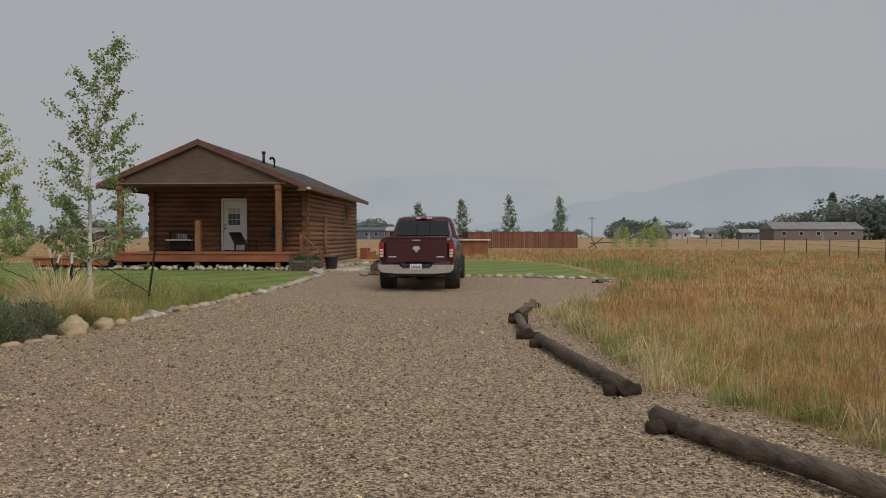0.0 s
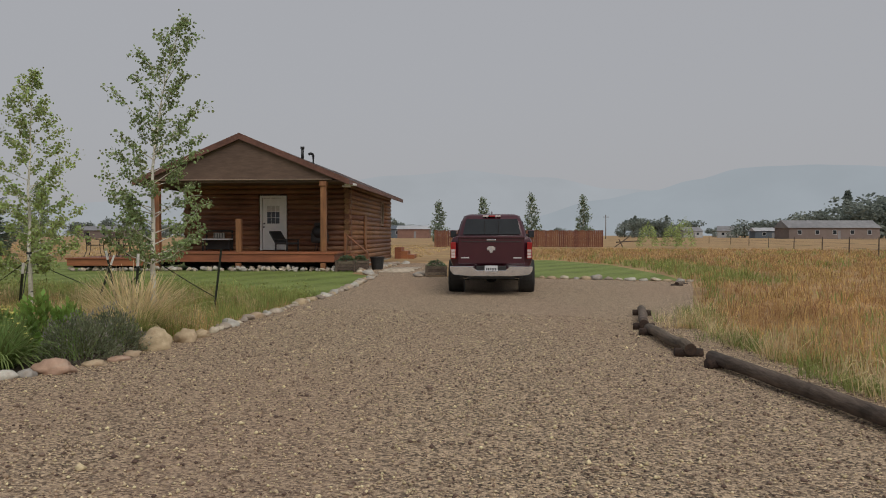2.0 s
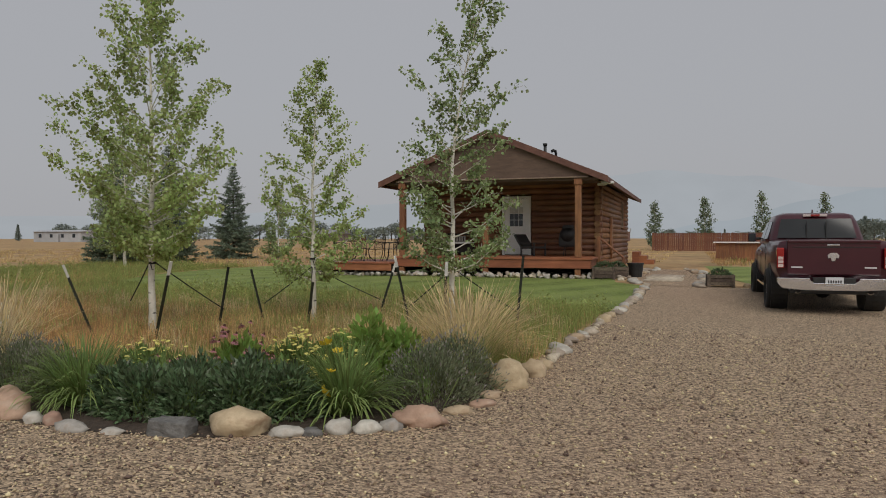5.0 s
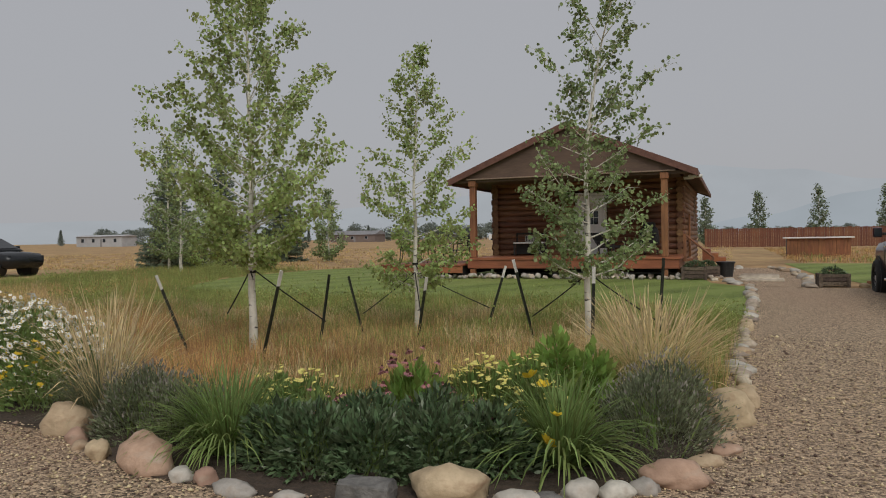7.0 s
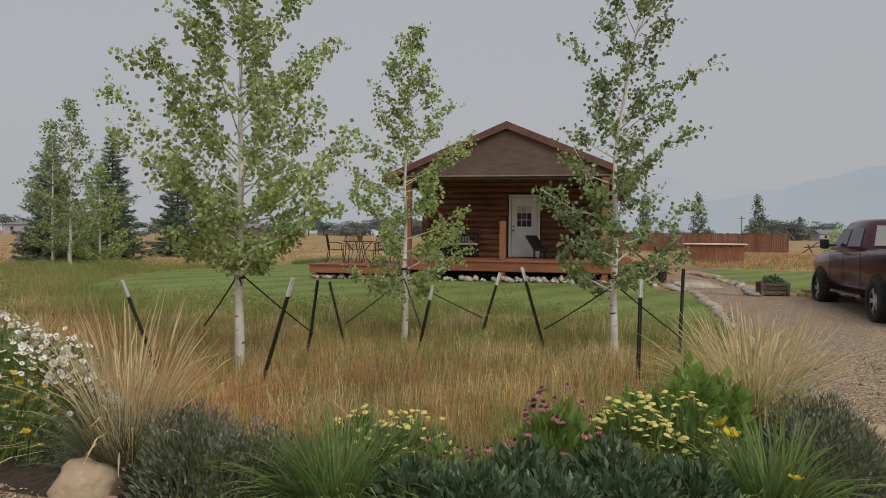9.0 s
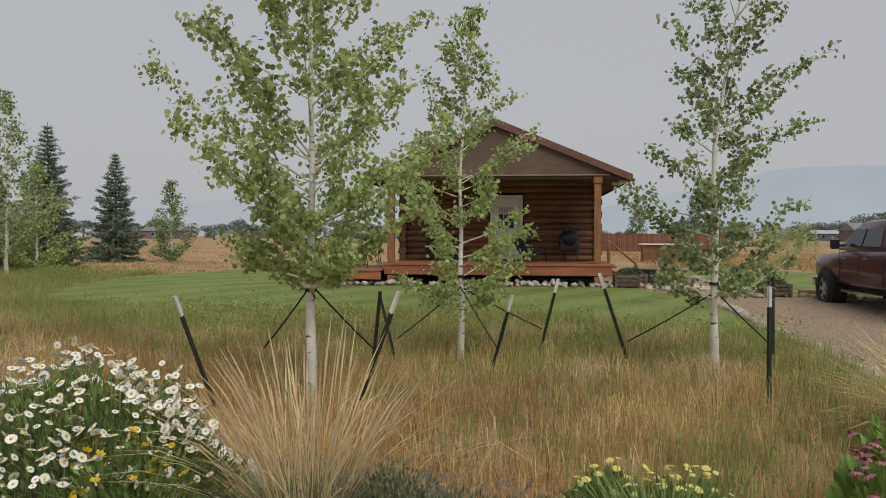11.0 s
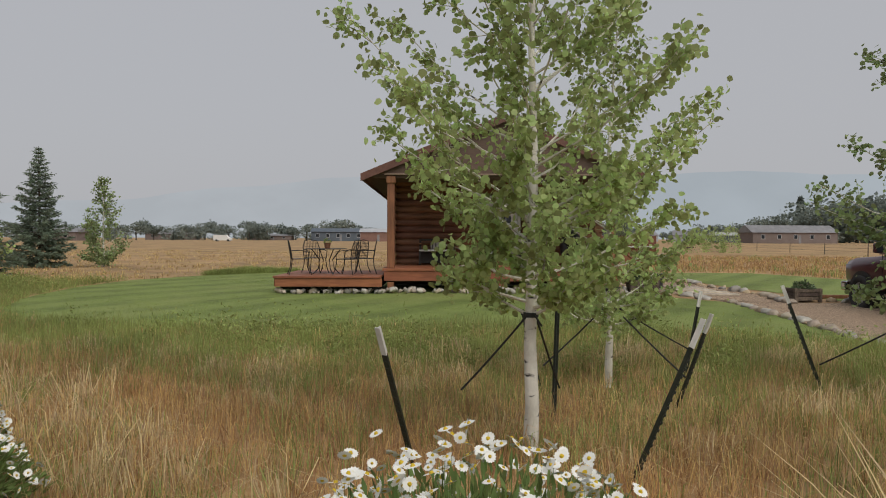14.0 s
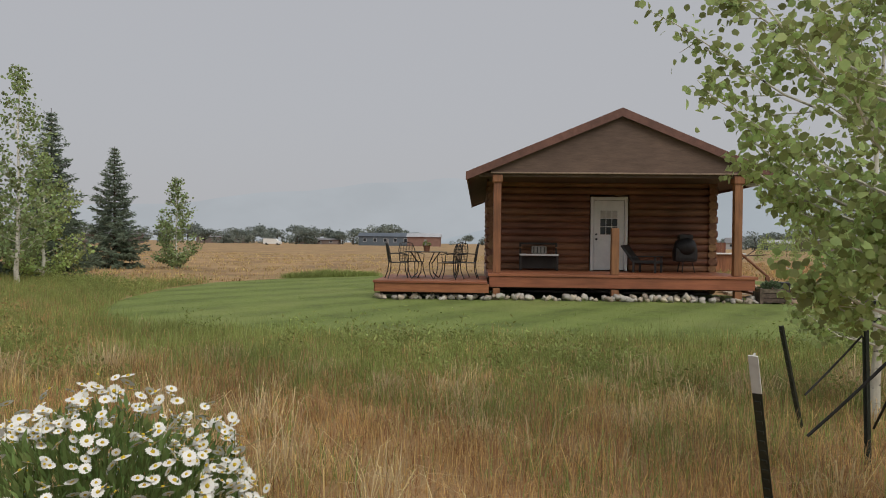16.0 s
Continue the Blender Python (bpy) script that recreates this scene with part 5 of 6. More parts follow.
grass("dry_grass", px[dm & ~rust & ~pale], py[dm & ~rust & ~pale], 0.1, 0.36, 0.0055, M["dry_blade"], 52, "dry golden grass among the young trees", 0.5, 0.5)
grass("rust_grass", px[dm & rust], py[dm & rust], 0.08, 0.31, 0.0055, M["rust_blade"], 53, "rust-brown dry grass among the young trees", 0.55, 0.5)
grass("straw_grass", px[dm & pale], py[dm & pale], 0.12, 0.38, 0.0055, M["straw_blade"], 55, "pale bleached grass among the young trees", 0.55, 0.5)
# flopped straw tussocks standing out of the mat
tx, ty = meadow_points(420)
k = (ty < 15.5) & (patchy(tx, ty, 0.9, 2.0) < 0.25)
own = g.integers(0, k.sum(), 6000)
px, py = tx[k][own] + g.normal(0, 0.12, 6000), ty[k][own] + g.normal(0, 0.12, 6000)
grass("straw_grass", px, py, 0.2, 0.48, 0.0065, M["straw_blade"], 54, "bleached straw tussocks in the dry meadow", 0.7, 0.7)
# leafy weeds and seeding stems in the unmown strip
tx, ty = meadow_points(2600)
k = (np.interp(tx, [-30, -22, -20.6, -18.2, -15, -10, -7, -5], [24, 23, 19.7, 18.4, 18.1, 18.3, 16.8, 16.2]) - ty < 4.2) & (patchy(tx, ty, 1.3, 6.0) > 0.1)
tx, ty = tx[k], ty[k]
own = g.integers(0, len(tx), 26000)
wp = np.stack([tx[own] + g.normal(0, 0.13, 26000), ty[own] + g.normal(0, 0.13, 26000), np.abs(g.normal(0, 0.16, 26000)) * (0.6 + 0.7 * np.sin(own * 1.7) ** 2)], 1)
wp[:, 2] += rise_of(wp[:, 1])
v, f = leaf_arrays(wp, 0.07, g, -0.3, 0.4)
tagged(new("field_weeds", raw_mesh("field_weeds", v, f, M["green_blade"])), "leafy green weeds at the lawn's edge", "weeds", kind="stuff")

RIGHT = [(2.35, 9.0), (2.7, 6.4), (3.1, 4.7), (4.1, 2.4), (6.6, -1.0), (40, -1.0), (70, 80), (-2.5, 80), (-2.5, 38.0), (2.2, 37.0), (4.2, 31.0), (4.6, 25.0), (4.9, 21.0), (4.4, 19.0), (3.2, 14.5), (2.35, 11.7)]


def right_points(n):
    d = 4 + 66 * g.uniform(0, 1, n) ** 1.7
    a = g.uniform(radians(-16), radians(52), n)
    x, y = 1.0 + np.sin(a) * d, -1.5 + np.cos(a) * d
    k = inside(x, y, RIGHT)
    return x[k], y[k], d[k]


px, py, d = right_points(220000)
gr = np.clip(0.05 + 0.22 * patchy(px, py, 0.35, 4.0), 0.02, 0.8)
gr = np.maximum(gr, np.clip(1.1 - np.abs(px - np.interp(py, [-1, 2.4, 4.7, 6.4, 9, 11.7, 14.5, 19, 21], [6.6, 4.1, 3.1, 2.7, 2.35, 2.35, 3.2, 4.4, 4.9])) / 0.6, 0, 1) * 0.38 * (py < 21))
gr = np.maximum(gr, np.where((np.abs(px - 5.6) < 1.6) & (py > 20) & (py < 34), 0.85, 0))
pick = g.uniform(0, 1, len(px))
for lo, hi, w in ((0, 14, 0.0065), (14, 30, 0.013), (30, 90, 0.02)):
    band = (d >= lo) & (d < hi)
    hh = (0.08, 0.3) if hi < 90 else (0.1, 0.28)
    rr = g.uniform(0, 1, len(px)) < 0.34 + 0.45 * patchy(px, py, 0.3, 9.0) + 0.3 * patchy(px, py, 1.1, 2.0)
    grass("dry_grass", px[band & (pick > gr) & rr], py[band & (pick > gr) & rr], *hh, w, M["field_blade"], 60 + hi, "tall golden hay grass of the field", 0.6, 0.5)
    grass("rust_grass", px[band & (pick > gr) & ~rr], py[band & (pick > gr) & ~rr], *hh, w, M["rust_blade"], 61 + hi, "tall rust-tinged hay grass of the field", 0.6, 0.5)
    grass("green_grass", px[band & (pick <= gr)], py[band & (pick <= gr)], 0.12, 0.4, w, M["green_blade"], 62 + hi, "green tufts along the field edge", 0.7, 0.5)

# weeds and pale tufts creeping out between the logs and the field
m = 150
ty = g.uniform(1.0, 13.5, m)
tx = np.interp(ty, [-1, 2.4, 4.7, 6.4, 9, 11.7, 14.5], [6.6, 4.1, 3.1, 2.7, 2.35, 2.35, 3.2]) - np.abs(g.normal(0.0, 0.28, m)) + 0.1
own = g.integers(0, m, 6500)
px, py = tx[own] + g.normal(0, 0.07, 6500), ty[own] + g.normal(0, 0.07, 6500)
grass("green_grass", px[own % 3 > 0], py[own % 3 > 0], 0.08, 0.26, 0.007, M["green_blade"], 75, "green weeds at the gravel's edge", 0.8, 0.5)
grass("straw_grass", px[own % 3 == 0], py[own % 3 == 0], 0.15, 0.45, 0.007, M["straw_blade"], 76, "pale tufts at the gravel's edge", 0.9, 0.6)
px, py = g.uniform(-75, -5, 42000), 30 + 60 * g.uniform(0, 1, 42000) ** 1.6
k = ~inside(px, py, LAWN) & ~((px > -17) & (px < -5) & (py < 41))
grass("dry_grass", px[k], py[k], 0.08, 0.2, 0.022, M["dry_blade"], 70, "dry golden hay behind the cabin", 0.8, 0.4)
px, py = g.uniform(-24, -4.7, 60000), g.uniform(16, 36, 60000)
k = inside(px, py, LAWN) & ~((px > -16.2) & (px < -6) & (py > 24.4))
grass("lawn_grass", px[k], py[k], 0.015, 0.04, 0.01, M["lawn_blade"], 71, "short mown lawn grass")
# lush rim where the mower stops
rim = curve_points([(-17.9, 37.4), (-20.6, 34.9), (-22.6, 30.7), (-22.7, 27.0), (-22.1, 22.9), (-20.7, 19.5), (-18.2, 18.2), (-15.0, 18.0), (-10.0, 18.3), (-7.0, 16.8), (-5.0, 16.2)], 0.004)
rx = np.array([p[0] for p in rim]) + g.normal(0, 0.22, len(rim))
ry = np.array([p[1] for p in rim]) + g.normal(0, 0.22, len(rim)) - 0.25
grass("green_grass", rx, ry, 0.12, 0.32, 0.009, M["green_blade"], 72, "lush grass rim round the mown lawn")

# ---- loose gravel ----
M["pebble"] = material("pebble", (0.22, 0.153, 0.098), (0.60, 0.465, 0.325), 9, 0.85, vary="island", spread=0.75, blotch=0.05)
n = 90000
d = 1.2 + 13 * g.uniform(0, 1, n) ** 1.5
px = g.uniform(-12.0, 5.5, n)
py = -1.0 + 0.0 * px + d * 1.0 + np.interp(px, [-12, -6, 0.8, 5], [4.5, 1.2, -0.5, -1.5])
k = inside(px, py, DRIVE)
px, py = px[k], py[k]
n = len(px)
size = g.lognormal(0, 0.38, n) * 0.0085
oct_v = np.array([[1, 0, 0], [0, 1, 0], [-1, 0, 0], [0, -1, 0], [0, 0, 0.75], [0, 0, -0.75]])
oct_f = np.array([[0, 1, 4], [1, 2, 4], [2, 3, 4], [3, 0, 4], [1, 0, 5], [2, 1, 5], [3, 2, 5], [0, 3, 5]])
jit = oct_v[None] * size[:, None, None] * g.uniform(0.65, 1.35, (n, 6, 1))
a = g.uniform(0, 2 * np.pi, n)
ca, sa = np.cos(a)[:, None], np.sin(a)[:, None]
v = np.stack([jit[..., 0] * ca - jit[..., 1] * sa, jit[..., 0] * sa + jit[..., 1] * ca, jit[..., 2]], -1)
v += np.stack([px, py, rise_of(py) + 0.012 + size * 0.25], 1)[:, None]
pebbles = new("gravel", raw_mesh("gravel", v.reshape(-1, 3), (np.arange(n)[:, None, None] * 6 + oct_f[None]).reshape(-1, 3), M["pebble"]))
tagged(pebbles, "loose crushed gravel stones on the driveway", "gravel", kind="stuff")


# ---- plants of the flower bed ----
M["white_petal"] = material("white_petal", (0.72, 0.72, 0.68), (0.82, 0.82, 0.78), 20, 0.6, blotch=0.05)
M["yellow_petal"] = leafy("yellow_petal", (0.62, 0.43, 0.03), (0.78, 0.58, 0.06), 0.15, 0.3)
M["pale_yellow"] = leafy("pale_yellow_umbel", (0.50, 0.42, 0.11), (0.72, 0.63, 0.24), 0.3, 0.2)
M["pink_petal"] = leafy("pink_petal", (0.36, 0.14, 0.16), (0.56, 0.27, 0.28), 0.3, 0.3)
M["cone"] = material("dark_flower_cone", (0.05, 0.02, 0.012), (0.12, 0.05, 0.03), 60, 0.8)
M["straw_clump"] = leafy("golden_straw", (0.66, 0.52, 0.285), (0.88, 0.74, 0.46), 0.25, 0.5)
M["leaf_dark"] = leafy("dark_shrub_leaf", (0.065, 0.105, 0.05), (0.17, 0.235, 0.115), 0.55, 0.2)
M["leaf_dark"].node_tree.nodes["Principled BSDF"].inputs["Roughness"].default_value = 0.38
M["leaf_dark"].node_tree.nodes["Principled BSDF"].inputs["Specular IOR Level"].default_value = 0.5
M["leaf_mid"] = leafy("garden_leaf", (0.165, 0.245, 0.075), (0.31, 0.40, 0.14), 0.4, 0.45)
M["leaf_fresh"] = leafy("fresh_green_leaf", (0.21, 0.33, 0.075), (0.38, 0.52, 0.14), 0.4, 0.5)
M["leaf_lily"] = leafy("strap_leaf", (0.13, 0.19, 0.055), (0.29, 0.37, 0.125), 0.4, 0.4)
M["leaf_grey"] = leafy("grey_green_leaf", (0.125, 0.15, 0.085), (0.27, 0.29, 0.175), 0.45, 0.3)
M["lavender_spike"] = leafy("faded_lavender", (0.25, 0.235, 0.2), (0.38, 0.35, 0.31), 0.3, 0.3)


def add_mesh(base, name, arrays, mat, label="", kind=""):
    v = np.concatenate([a[0] for a in arrays])
    offs = np.cumsum([0] + [len(a[0]) for a in arrays[:-1]])
    f = np.concatenate([a[1] + o for a, o in zip(arrays, offs)])
    ob = new(name, raw_mesh(name, v, f, mat))
    ob.parent = base
    return tagged(ob, label, kind=kind) if label or kind else ob


def dome(n, rx, ry, h, r, shell=0.55):
    """Points filling a mound, thickest near its surface."""
    d = unit(r.normal(size=(n, 3)))
    d[:, 2] = np.abs(d[:, 2])
    q = shell + (1 - shell) * r.uniform(0, 1, (n, 1)) ** 0.5
    lump = 1 + 0.14 * np.sin(d[:, :1] * 7 + 1) * np.cos(d[:, 1:2] * 6) + 0.08 * np.sin(d[:, 2:] * 9)
    return d * q * lump * np.array([[rx, ry, h]]), d


def shrub(x, y, rx, ry, h, n, leaf, aspect, mat, seed, name, label, category, up=0.5):
    r = np.random.default_rng(seed)
    base = thing(name, (x, y, rise(x, y)), label, category, "plants of the flower bed")
    p, d = dome(n, rx, ry, h, r)
    d = d + np.array([[0, 0, up]])
    add_mesh(base, "foliage", [leaf_arrays(p, leaf, r, 0, aspect, d)], mat)
    stems = np.zeros((40, 3))
    stems[:, :2] = r.normal(size=(40, 2)) * min(rx, ry) * 0.25
    v = blade_arrays(stems, np.full(40, h * 0.9), np.full(40, 0.012), r.normal(size=(40, 2)) * 0.5, r, 0.1)
    add_mesh(base, "stem_cluster", [v], M["leaf_mid"], kind="stuff")
    return base


def arc_arrays(n, spread, l0, l1, a0, a1, b0, b1, width, r, ear=0.0):
    """Blades that rise at an angle a0..a1 and bow over by b0..b1 degrees along their length; ear widens the last stretch to a seed head."""
    q, a = spread * np.sqrt(r.uniform(0, 1, n)), r.uniform(0, 2 * np.pi, n)
    p = np.stack([np.cos(a) * q, np.sin(a) * q, np.zeros(n)], 1)
    a = a + r.normal(0, 0.5, n)
    out = np.stack([np.cos(a), np.sin(a), np.zeros(n)], 1)
    across = np.stack([-np.sin(a), np.cos(a), np.zeros(n)], 1)
    L, t0, bow = r.uniform(l0, l1, n), np.radians(r.uniform(a0, a1, n)), np.radians(r.uniform(b0, b1, n))
    widths = (0.8, 1.0, 0.95, 0.85, 0.65, 0.15) if not ear else (0.8, 0.8, 0.6, 0.5, ear, 0.3)
    rows = []
    for k in range(6):
        rows += [p - across * width * 0.5 * widths[k], p + across * width * 0.5 * widths[k]]
        th = t0 - bow * ((k + 0.5) / 5) ** 1.4
        p = p + (out * np.cos(th)[:, None] + np.array([[0, 0, 1]]) * np.sin(th)[:, None]) * (L / 5)[:, None]
        p[:, 2] = np.maximum(p[:, 2], 0.01)
    v = np.stack(rows, 1).reshape(-1, 3)
    i = np.arange(n)[:, None] * 12
    f = np.concatenate([i + np.array([[2 * k, 2 * k + 1, 2 * k + 3, 2 * k + 2]]) for k in range(5)], 1).reshape(-1, 4)
    return v, f


def clump(x, y, seed, name, label, category, layers):
    """A clump of long leaves in layers of (part, material, number, spread, lengths, angles, bows, width, ear)."""
    r = np.random.default_rng(seed)
    base = thing(name, (x, y, rise(x, y)), label, category, "plants of the flower bed")
    for part_name, mat, n, spread, ll, aa, bb, width, ear in layers:
        add_mesh(base, part_name, [arc_arrays(n, spread, *ll, *aa, *bb, width, r, ear)], mat, kind="stuff")
    return base


def petal_mesh(name, count, inner_r, outer_r, width, dip, mat, disc_r, disc_mat, disc_h):
    bm = bmesh.new()
    for k in range(count):
        a = 2 * math.pi * k / count
        d, s = Vector((math.cos(a), math.sin(a), 0)), Vector((-math.sin(a), math.cos(a), 0))
        z = Vector((0, 0, dip))
        pts = [d * inner_r - s * width * 0.3, d * outer_r * 0.75 - s * width * 0.5 + z * 0.6, d * outer_r + z, d * outer_r * 0.75 + s * width * 0.5 + z * 0.6, d * inner_r + s * width * 0.3]
        bm.faces.new([bm.verts.new(p) for p in pts])
    n = len(bm.faces)
    bmesh.ops.create_cone(bm, cap_ends=True, segments=8, radius1=disc_r, radius2=disc_r * 0.55, depth=disc_h, matrix=Matrix.Translation((0, 0, disc_h * 0.4)))
    for i, f in enumerate(bm.faces):
        f.material_index = 0 if i < n else 1
    me = bpy.data.meshes.new(name)
    bm.to_mesh(me)
    bm.free()
    me.materials.append(mat)
    me.materials.append(disc_mat)
    return me


DAISY = petal_mesh("flower", 14, 0.008, 0.036, 0.015, 0.002, M["white_petal"], 0.011, M["yellow_petal"], 0.01)
CONEFLOWER = petal_mesh("flower", 11, 0.01, 0.042, 0.016, -0.022, M["pink_petal"], 0.016, M["cone"], 0.022)
UMBEL = petal_mesh("flower", 9, 0.0, 0.036, 0.03, 0.0, M["pale_yellow"], 0.03, M["pale_yellow"], 0.008)
LILY = petal_mesh("flower", 6, 0.008, 0.06, 0.045, 0.03, M["yellow_petal"], 0.012, M["yellow_petal"], 0.02)


def flowers(base, mesh, n, rx, ry, h, seed, label, lift=0.05, low=0.35, tilt=25, scale=1.0):
    r = np.random.default_rng(seed)
    p, d = dome(n * 3, rx, ry, h, r, 0.97)
    k = np.where(d[:, 2] > low)[0][:n]
    stems = []
    for i in k:
        ob = new("flower", mesh)
        ob.parent = base
        hz = lift * r.uniform(0.2, 1.8)
        ob.matrix_local = pose(p[i][0], p[i][1], p[i][2] + hz, r.normal() * tilt - 14, r.normal() * tilt, r.uniform(0, 360)) @ Matrix.Scale(scale * r.uniform(0.75, 1.2), 4)
        tagged(ob, label)
        stems.append((p[i][0], p[i][1], p[i][2] * 0.55))
    b = np.array(stems)
    t = p[k] + np.array([[0, 0, lift]]) - b
    v = blade_arrays(b, t[:, 2], np.full(len(b), 0.005), t[:, :2] / np.maximum(0.05, t[:, 2:]), r, 0.0)
    add_mesh(base, "stem_cluster", [v], M["leaf_mid"], kind="stuff")


def many_daisies(base, n, rx, ry, h, seed):
    """The smaller blooms further down the bush, in one mesh."""
    r = np.random.default_rng(seed)
    p, d = dome(n * 2, rx, ry, h, r, 0.95)
    k = np.where(d[:, 2] > 0.12)[0][:n]
    v0 = np.array([tuple(v.co) for v in DAISY.vertices])
    verts, faces, mats = [], [], []
    for i in k:
        m = np.array(pose(p[i][0], p[i][1], p[i][2] + 0.03, r.normal() * 25 - d[i][1] * -30, r.normal() * 25 + d[i][0] * 30, r.uniform(0, 360)))
        off = len(verts) * len(v0)
        verts.append(v0 * r.uniform(0.55, 0.85) @ m[:3, :3].T + m[:3, 3])
        faces += [tuple(q + off for q in f.vertices) for f in DAISY.polygons]
        mats += [f.material_index for f in DAISY.polygons]
    me = bpy.data.meshes.new("bloom_mass")
    me.from_pydata(np.concatenate(verts).tolist(), [], faces)
    me.materials.append(M["white_petal"])
    me.materials.append(M["yellow_petal"])
    me.polygons.foreach_set("material_index", mats)
    ob = new("bloom_mass", me)
    ob.parent = base
    tagged(ob, "mass of small white daisies", kind="stuff")


for (x, y, rx, ry, h, n, s) in ((-11.58, 7.85, 0.92, 0.62, 0.73, 300, 81), (-15.1, 9.7, 0.82, 0.6, 0.72, 300, 82)):
    b = shrub(x, y, rx, ry, h, 6000, 0.075, 0.25, M["leaf_mid"], s, "daisy_plant", "large bush of white daisies in bloom", "flowers", 0.6)
    flowers(b, DAISY, n, rx * 1.02, ry * 1.02, h * 1.05, s + 1, "white daisy with a yellow centre", 0.09, 0.4, 28, 0.8)
    many_daisies(b, 760, rx * 1.02, ry * 1.02, h * 1.06, s + 5)
b = shrub(-11.0, 7.4, 0.38, 0.3, 0.46, 1300, 0.07, 0.3, M["leaf_mid"], 84, "yarrow_plant", "low yellow flowers beside the daisies", "flowers")
flowers(b, LILY, 40, 0.4, 0.32, 0.5, 85, "bright yellow flower head", 0.04, 0.15, 25, 0.45)
clump(-10.03, 7.28, 86, "ornamental_grass", "tall straw-coloured ornamental grass clump", "ornamental grass", (
    ("straw_stalks", M["straw_clump"], 190, 0.14, (0.75, 1.25), (62, 90), (5, 45), 0.006, 1.7),
    ("arching_stalks", M["straw_clump"], 90, 0.16, (0.8, 1.25), (45, 78), (40, 85), 0.006, 1.8),
    ("base_tuft", M["leaf_grey"], 1300, 0.18, (0.3, 0.66), (35, 88), (10, 60), 0.005, 0.0)))
clump(-5.78, 9.55, 87, "ornamental_grass", "wide straw-coloured ornamental grass clump", "ornamental grass", (
    ("straw_stalks", M["straw_clump"], 380, 0.24, (0.75, 1.12), (50, 88), (10, 50), 0.008, 1.5),
    ("arching_stalks", M["straw_clump"], 220, 0.26, (0.8, 1.15), (38, 75), (35, 80), 0.008, 1.6),
    ("base_tuft", M["green_blade"], 1100, 0.26, (0.3, 0.65), (35, 88), (20, 80), 0.007, 0.0)))
clump(-6.12, 7.3, 88, "daylily", "daylily clump with arching green leaves", "daylily", (
    ("outer_leaves", M["leaf_lily"], 240, 0.13, (0.5, 0.78), (35, 70), (60, 125), 0.016, 0.0),
    ("inner_leaves", M["leaf_mid"], 220, 0.12, (0.45, 0.72), (68, 90), (15, 70), 0.014, 0.0)))
clump(-8.42, 6.85, 89, "daylily", "daylily clump with fine arching leaves", "daylily", (
    ("outer_leaves", M["leaf_lily"], 330, 0.15, (0.5, 0.8), (35, 70), (60, 125), 0.012, 0.0),
    ("inner_leaves", M["leaf_mid"], 320, 0.15, (0.45, 0.72), (66, 90), (20, 75), 0.011, 0.0)))
for x, y, z, n, sd in ((-6.06, 7.0, 0.37, 2, 92), (-6.3, 7.45, 0.55, 2, 91)):
    yb = thing("daylily_bloom", (x, y, 0.0), "golden daylily blooms on green stems", "daylily", "plants of the flower bed")
    flowers(yb, LILY, n, 0.12, 0.1, z, sd, "golden daylily bloom", 0.03, 0.6, 30, 0.9)
for q, (x, y, rr, h) in enumerate(((-7.95, 6.78, 0.3, 0.36), (-7.62, 6.72, 0.33, 0.38), (-7.22, 6.76, 0.34, 0.37), (-6.85, 6.9, 0.34, 0.38), (-6.55, 7.08, 0.3, 0.38), (-7.4, 7.05, 0.34, 0.4), (-6.95, 7.18, 0.32, 0.42))):
    shrub(x, y, rr, rr * 0.85, h, 1900, 0.07, 0.34, M["leaf_dark"], 95 + q, "low_shrub", "low dark green leafy shrub behind stones", "shrub", 0.0)
for q, (x, y, rx, ry, h, n) in enumerate(((-5.62, 7.95, 0.42, 0.42, 0.45, 3600), (-5.55, 8.5, 0.4, 0.4, 0.46, 3600), (-9.3, 7.0, 0.46, 0.36, 0.44, 3600), (-8.95, 7.05, 0.36, 0.32, 0.4, 2600), (-9.62, 7.35, 0.36, 0.32, 0.42, 2600))):
    b = shrub(x, y, rx, ry, h, n, 0.048, 0.26, M["leaf_grey"], 101 + q, "lavender", "rounded grey-green lavender mound", "shrub", 0.6)
    r = np.random.default_rng(210 + q)
    p, d = dome(420, rx * 1.08, ry * 1.08, h * 1.16, r, 0.9)
    add_mesh(b, "flower_spike", [leaf_arrays(p, 0.035, r, -0.8, 0.4, d)], M["lavender_spike"], "faded grey-lilac flower spikes", "stuff")
for q, (x, y, rr, h, n) in enumerate(((-6.82, 7.72, 0.36, 0.48, 230), (-6.5, 7.9, 0.32, 0.48, 120), (-8.2, 7.5, 0.38, 0.36, 140), (-8.55, 7.65, 0.25, 0.34, 60))):
    b = shrub(x, y, rr, rr * 0.8, h, 1500, 0.08, 0.2, M["leaf_mid"], 110 + q, "yarrow_plant", "feathery yarrow with flat yellow flower heads", "flowers", 0.8)
    flowers(b, UMBEL, n, rr, rr * 0.8, h, 120 + q, "flat pale yellow flower head", 0.06, 0.2, 10, 0.68)
b = shrub(-7.25, 7.5, 0.3, 0.26, 0.48, 900, 0.11, 0.42, M["leaf_fresh"], 130, "coneflower_plant", "pink coneflowers with drooping petals", "flowers", 0.8)
flowers(b, CONEFLOWER, 30, 0.36, 0.3, 0.52, 131, "pink coneflower with dark centre", 0.09, 0.5, 12, 0.85)
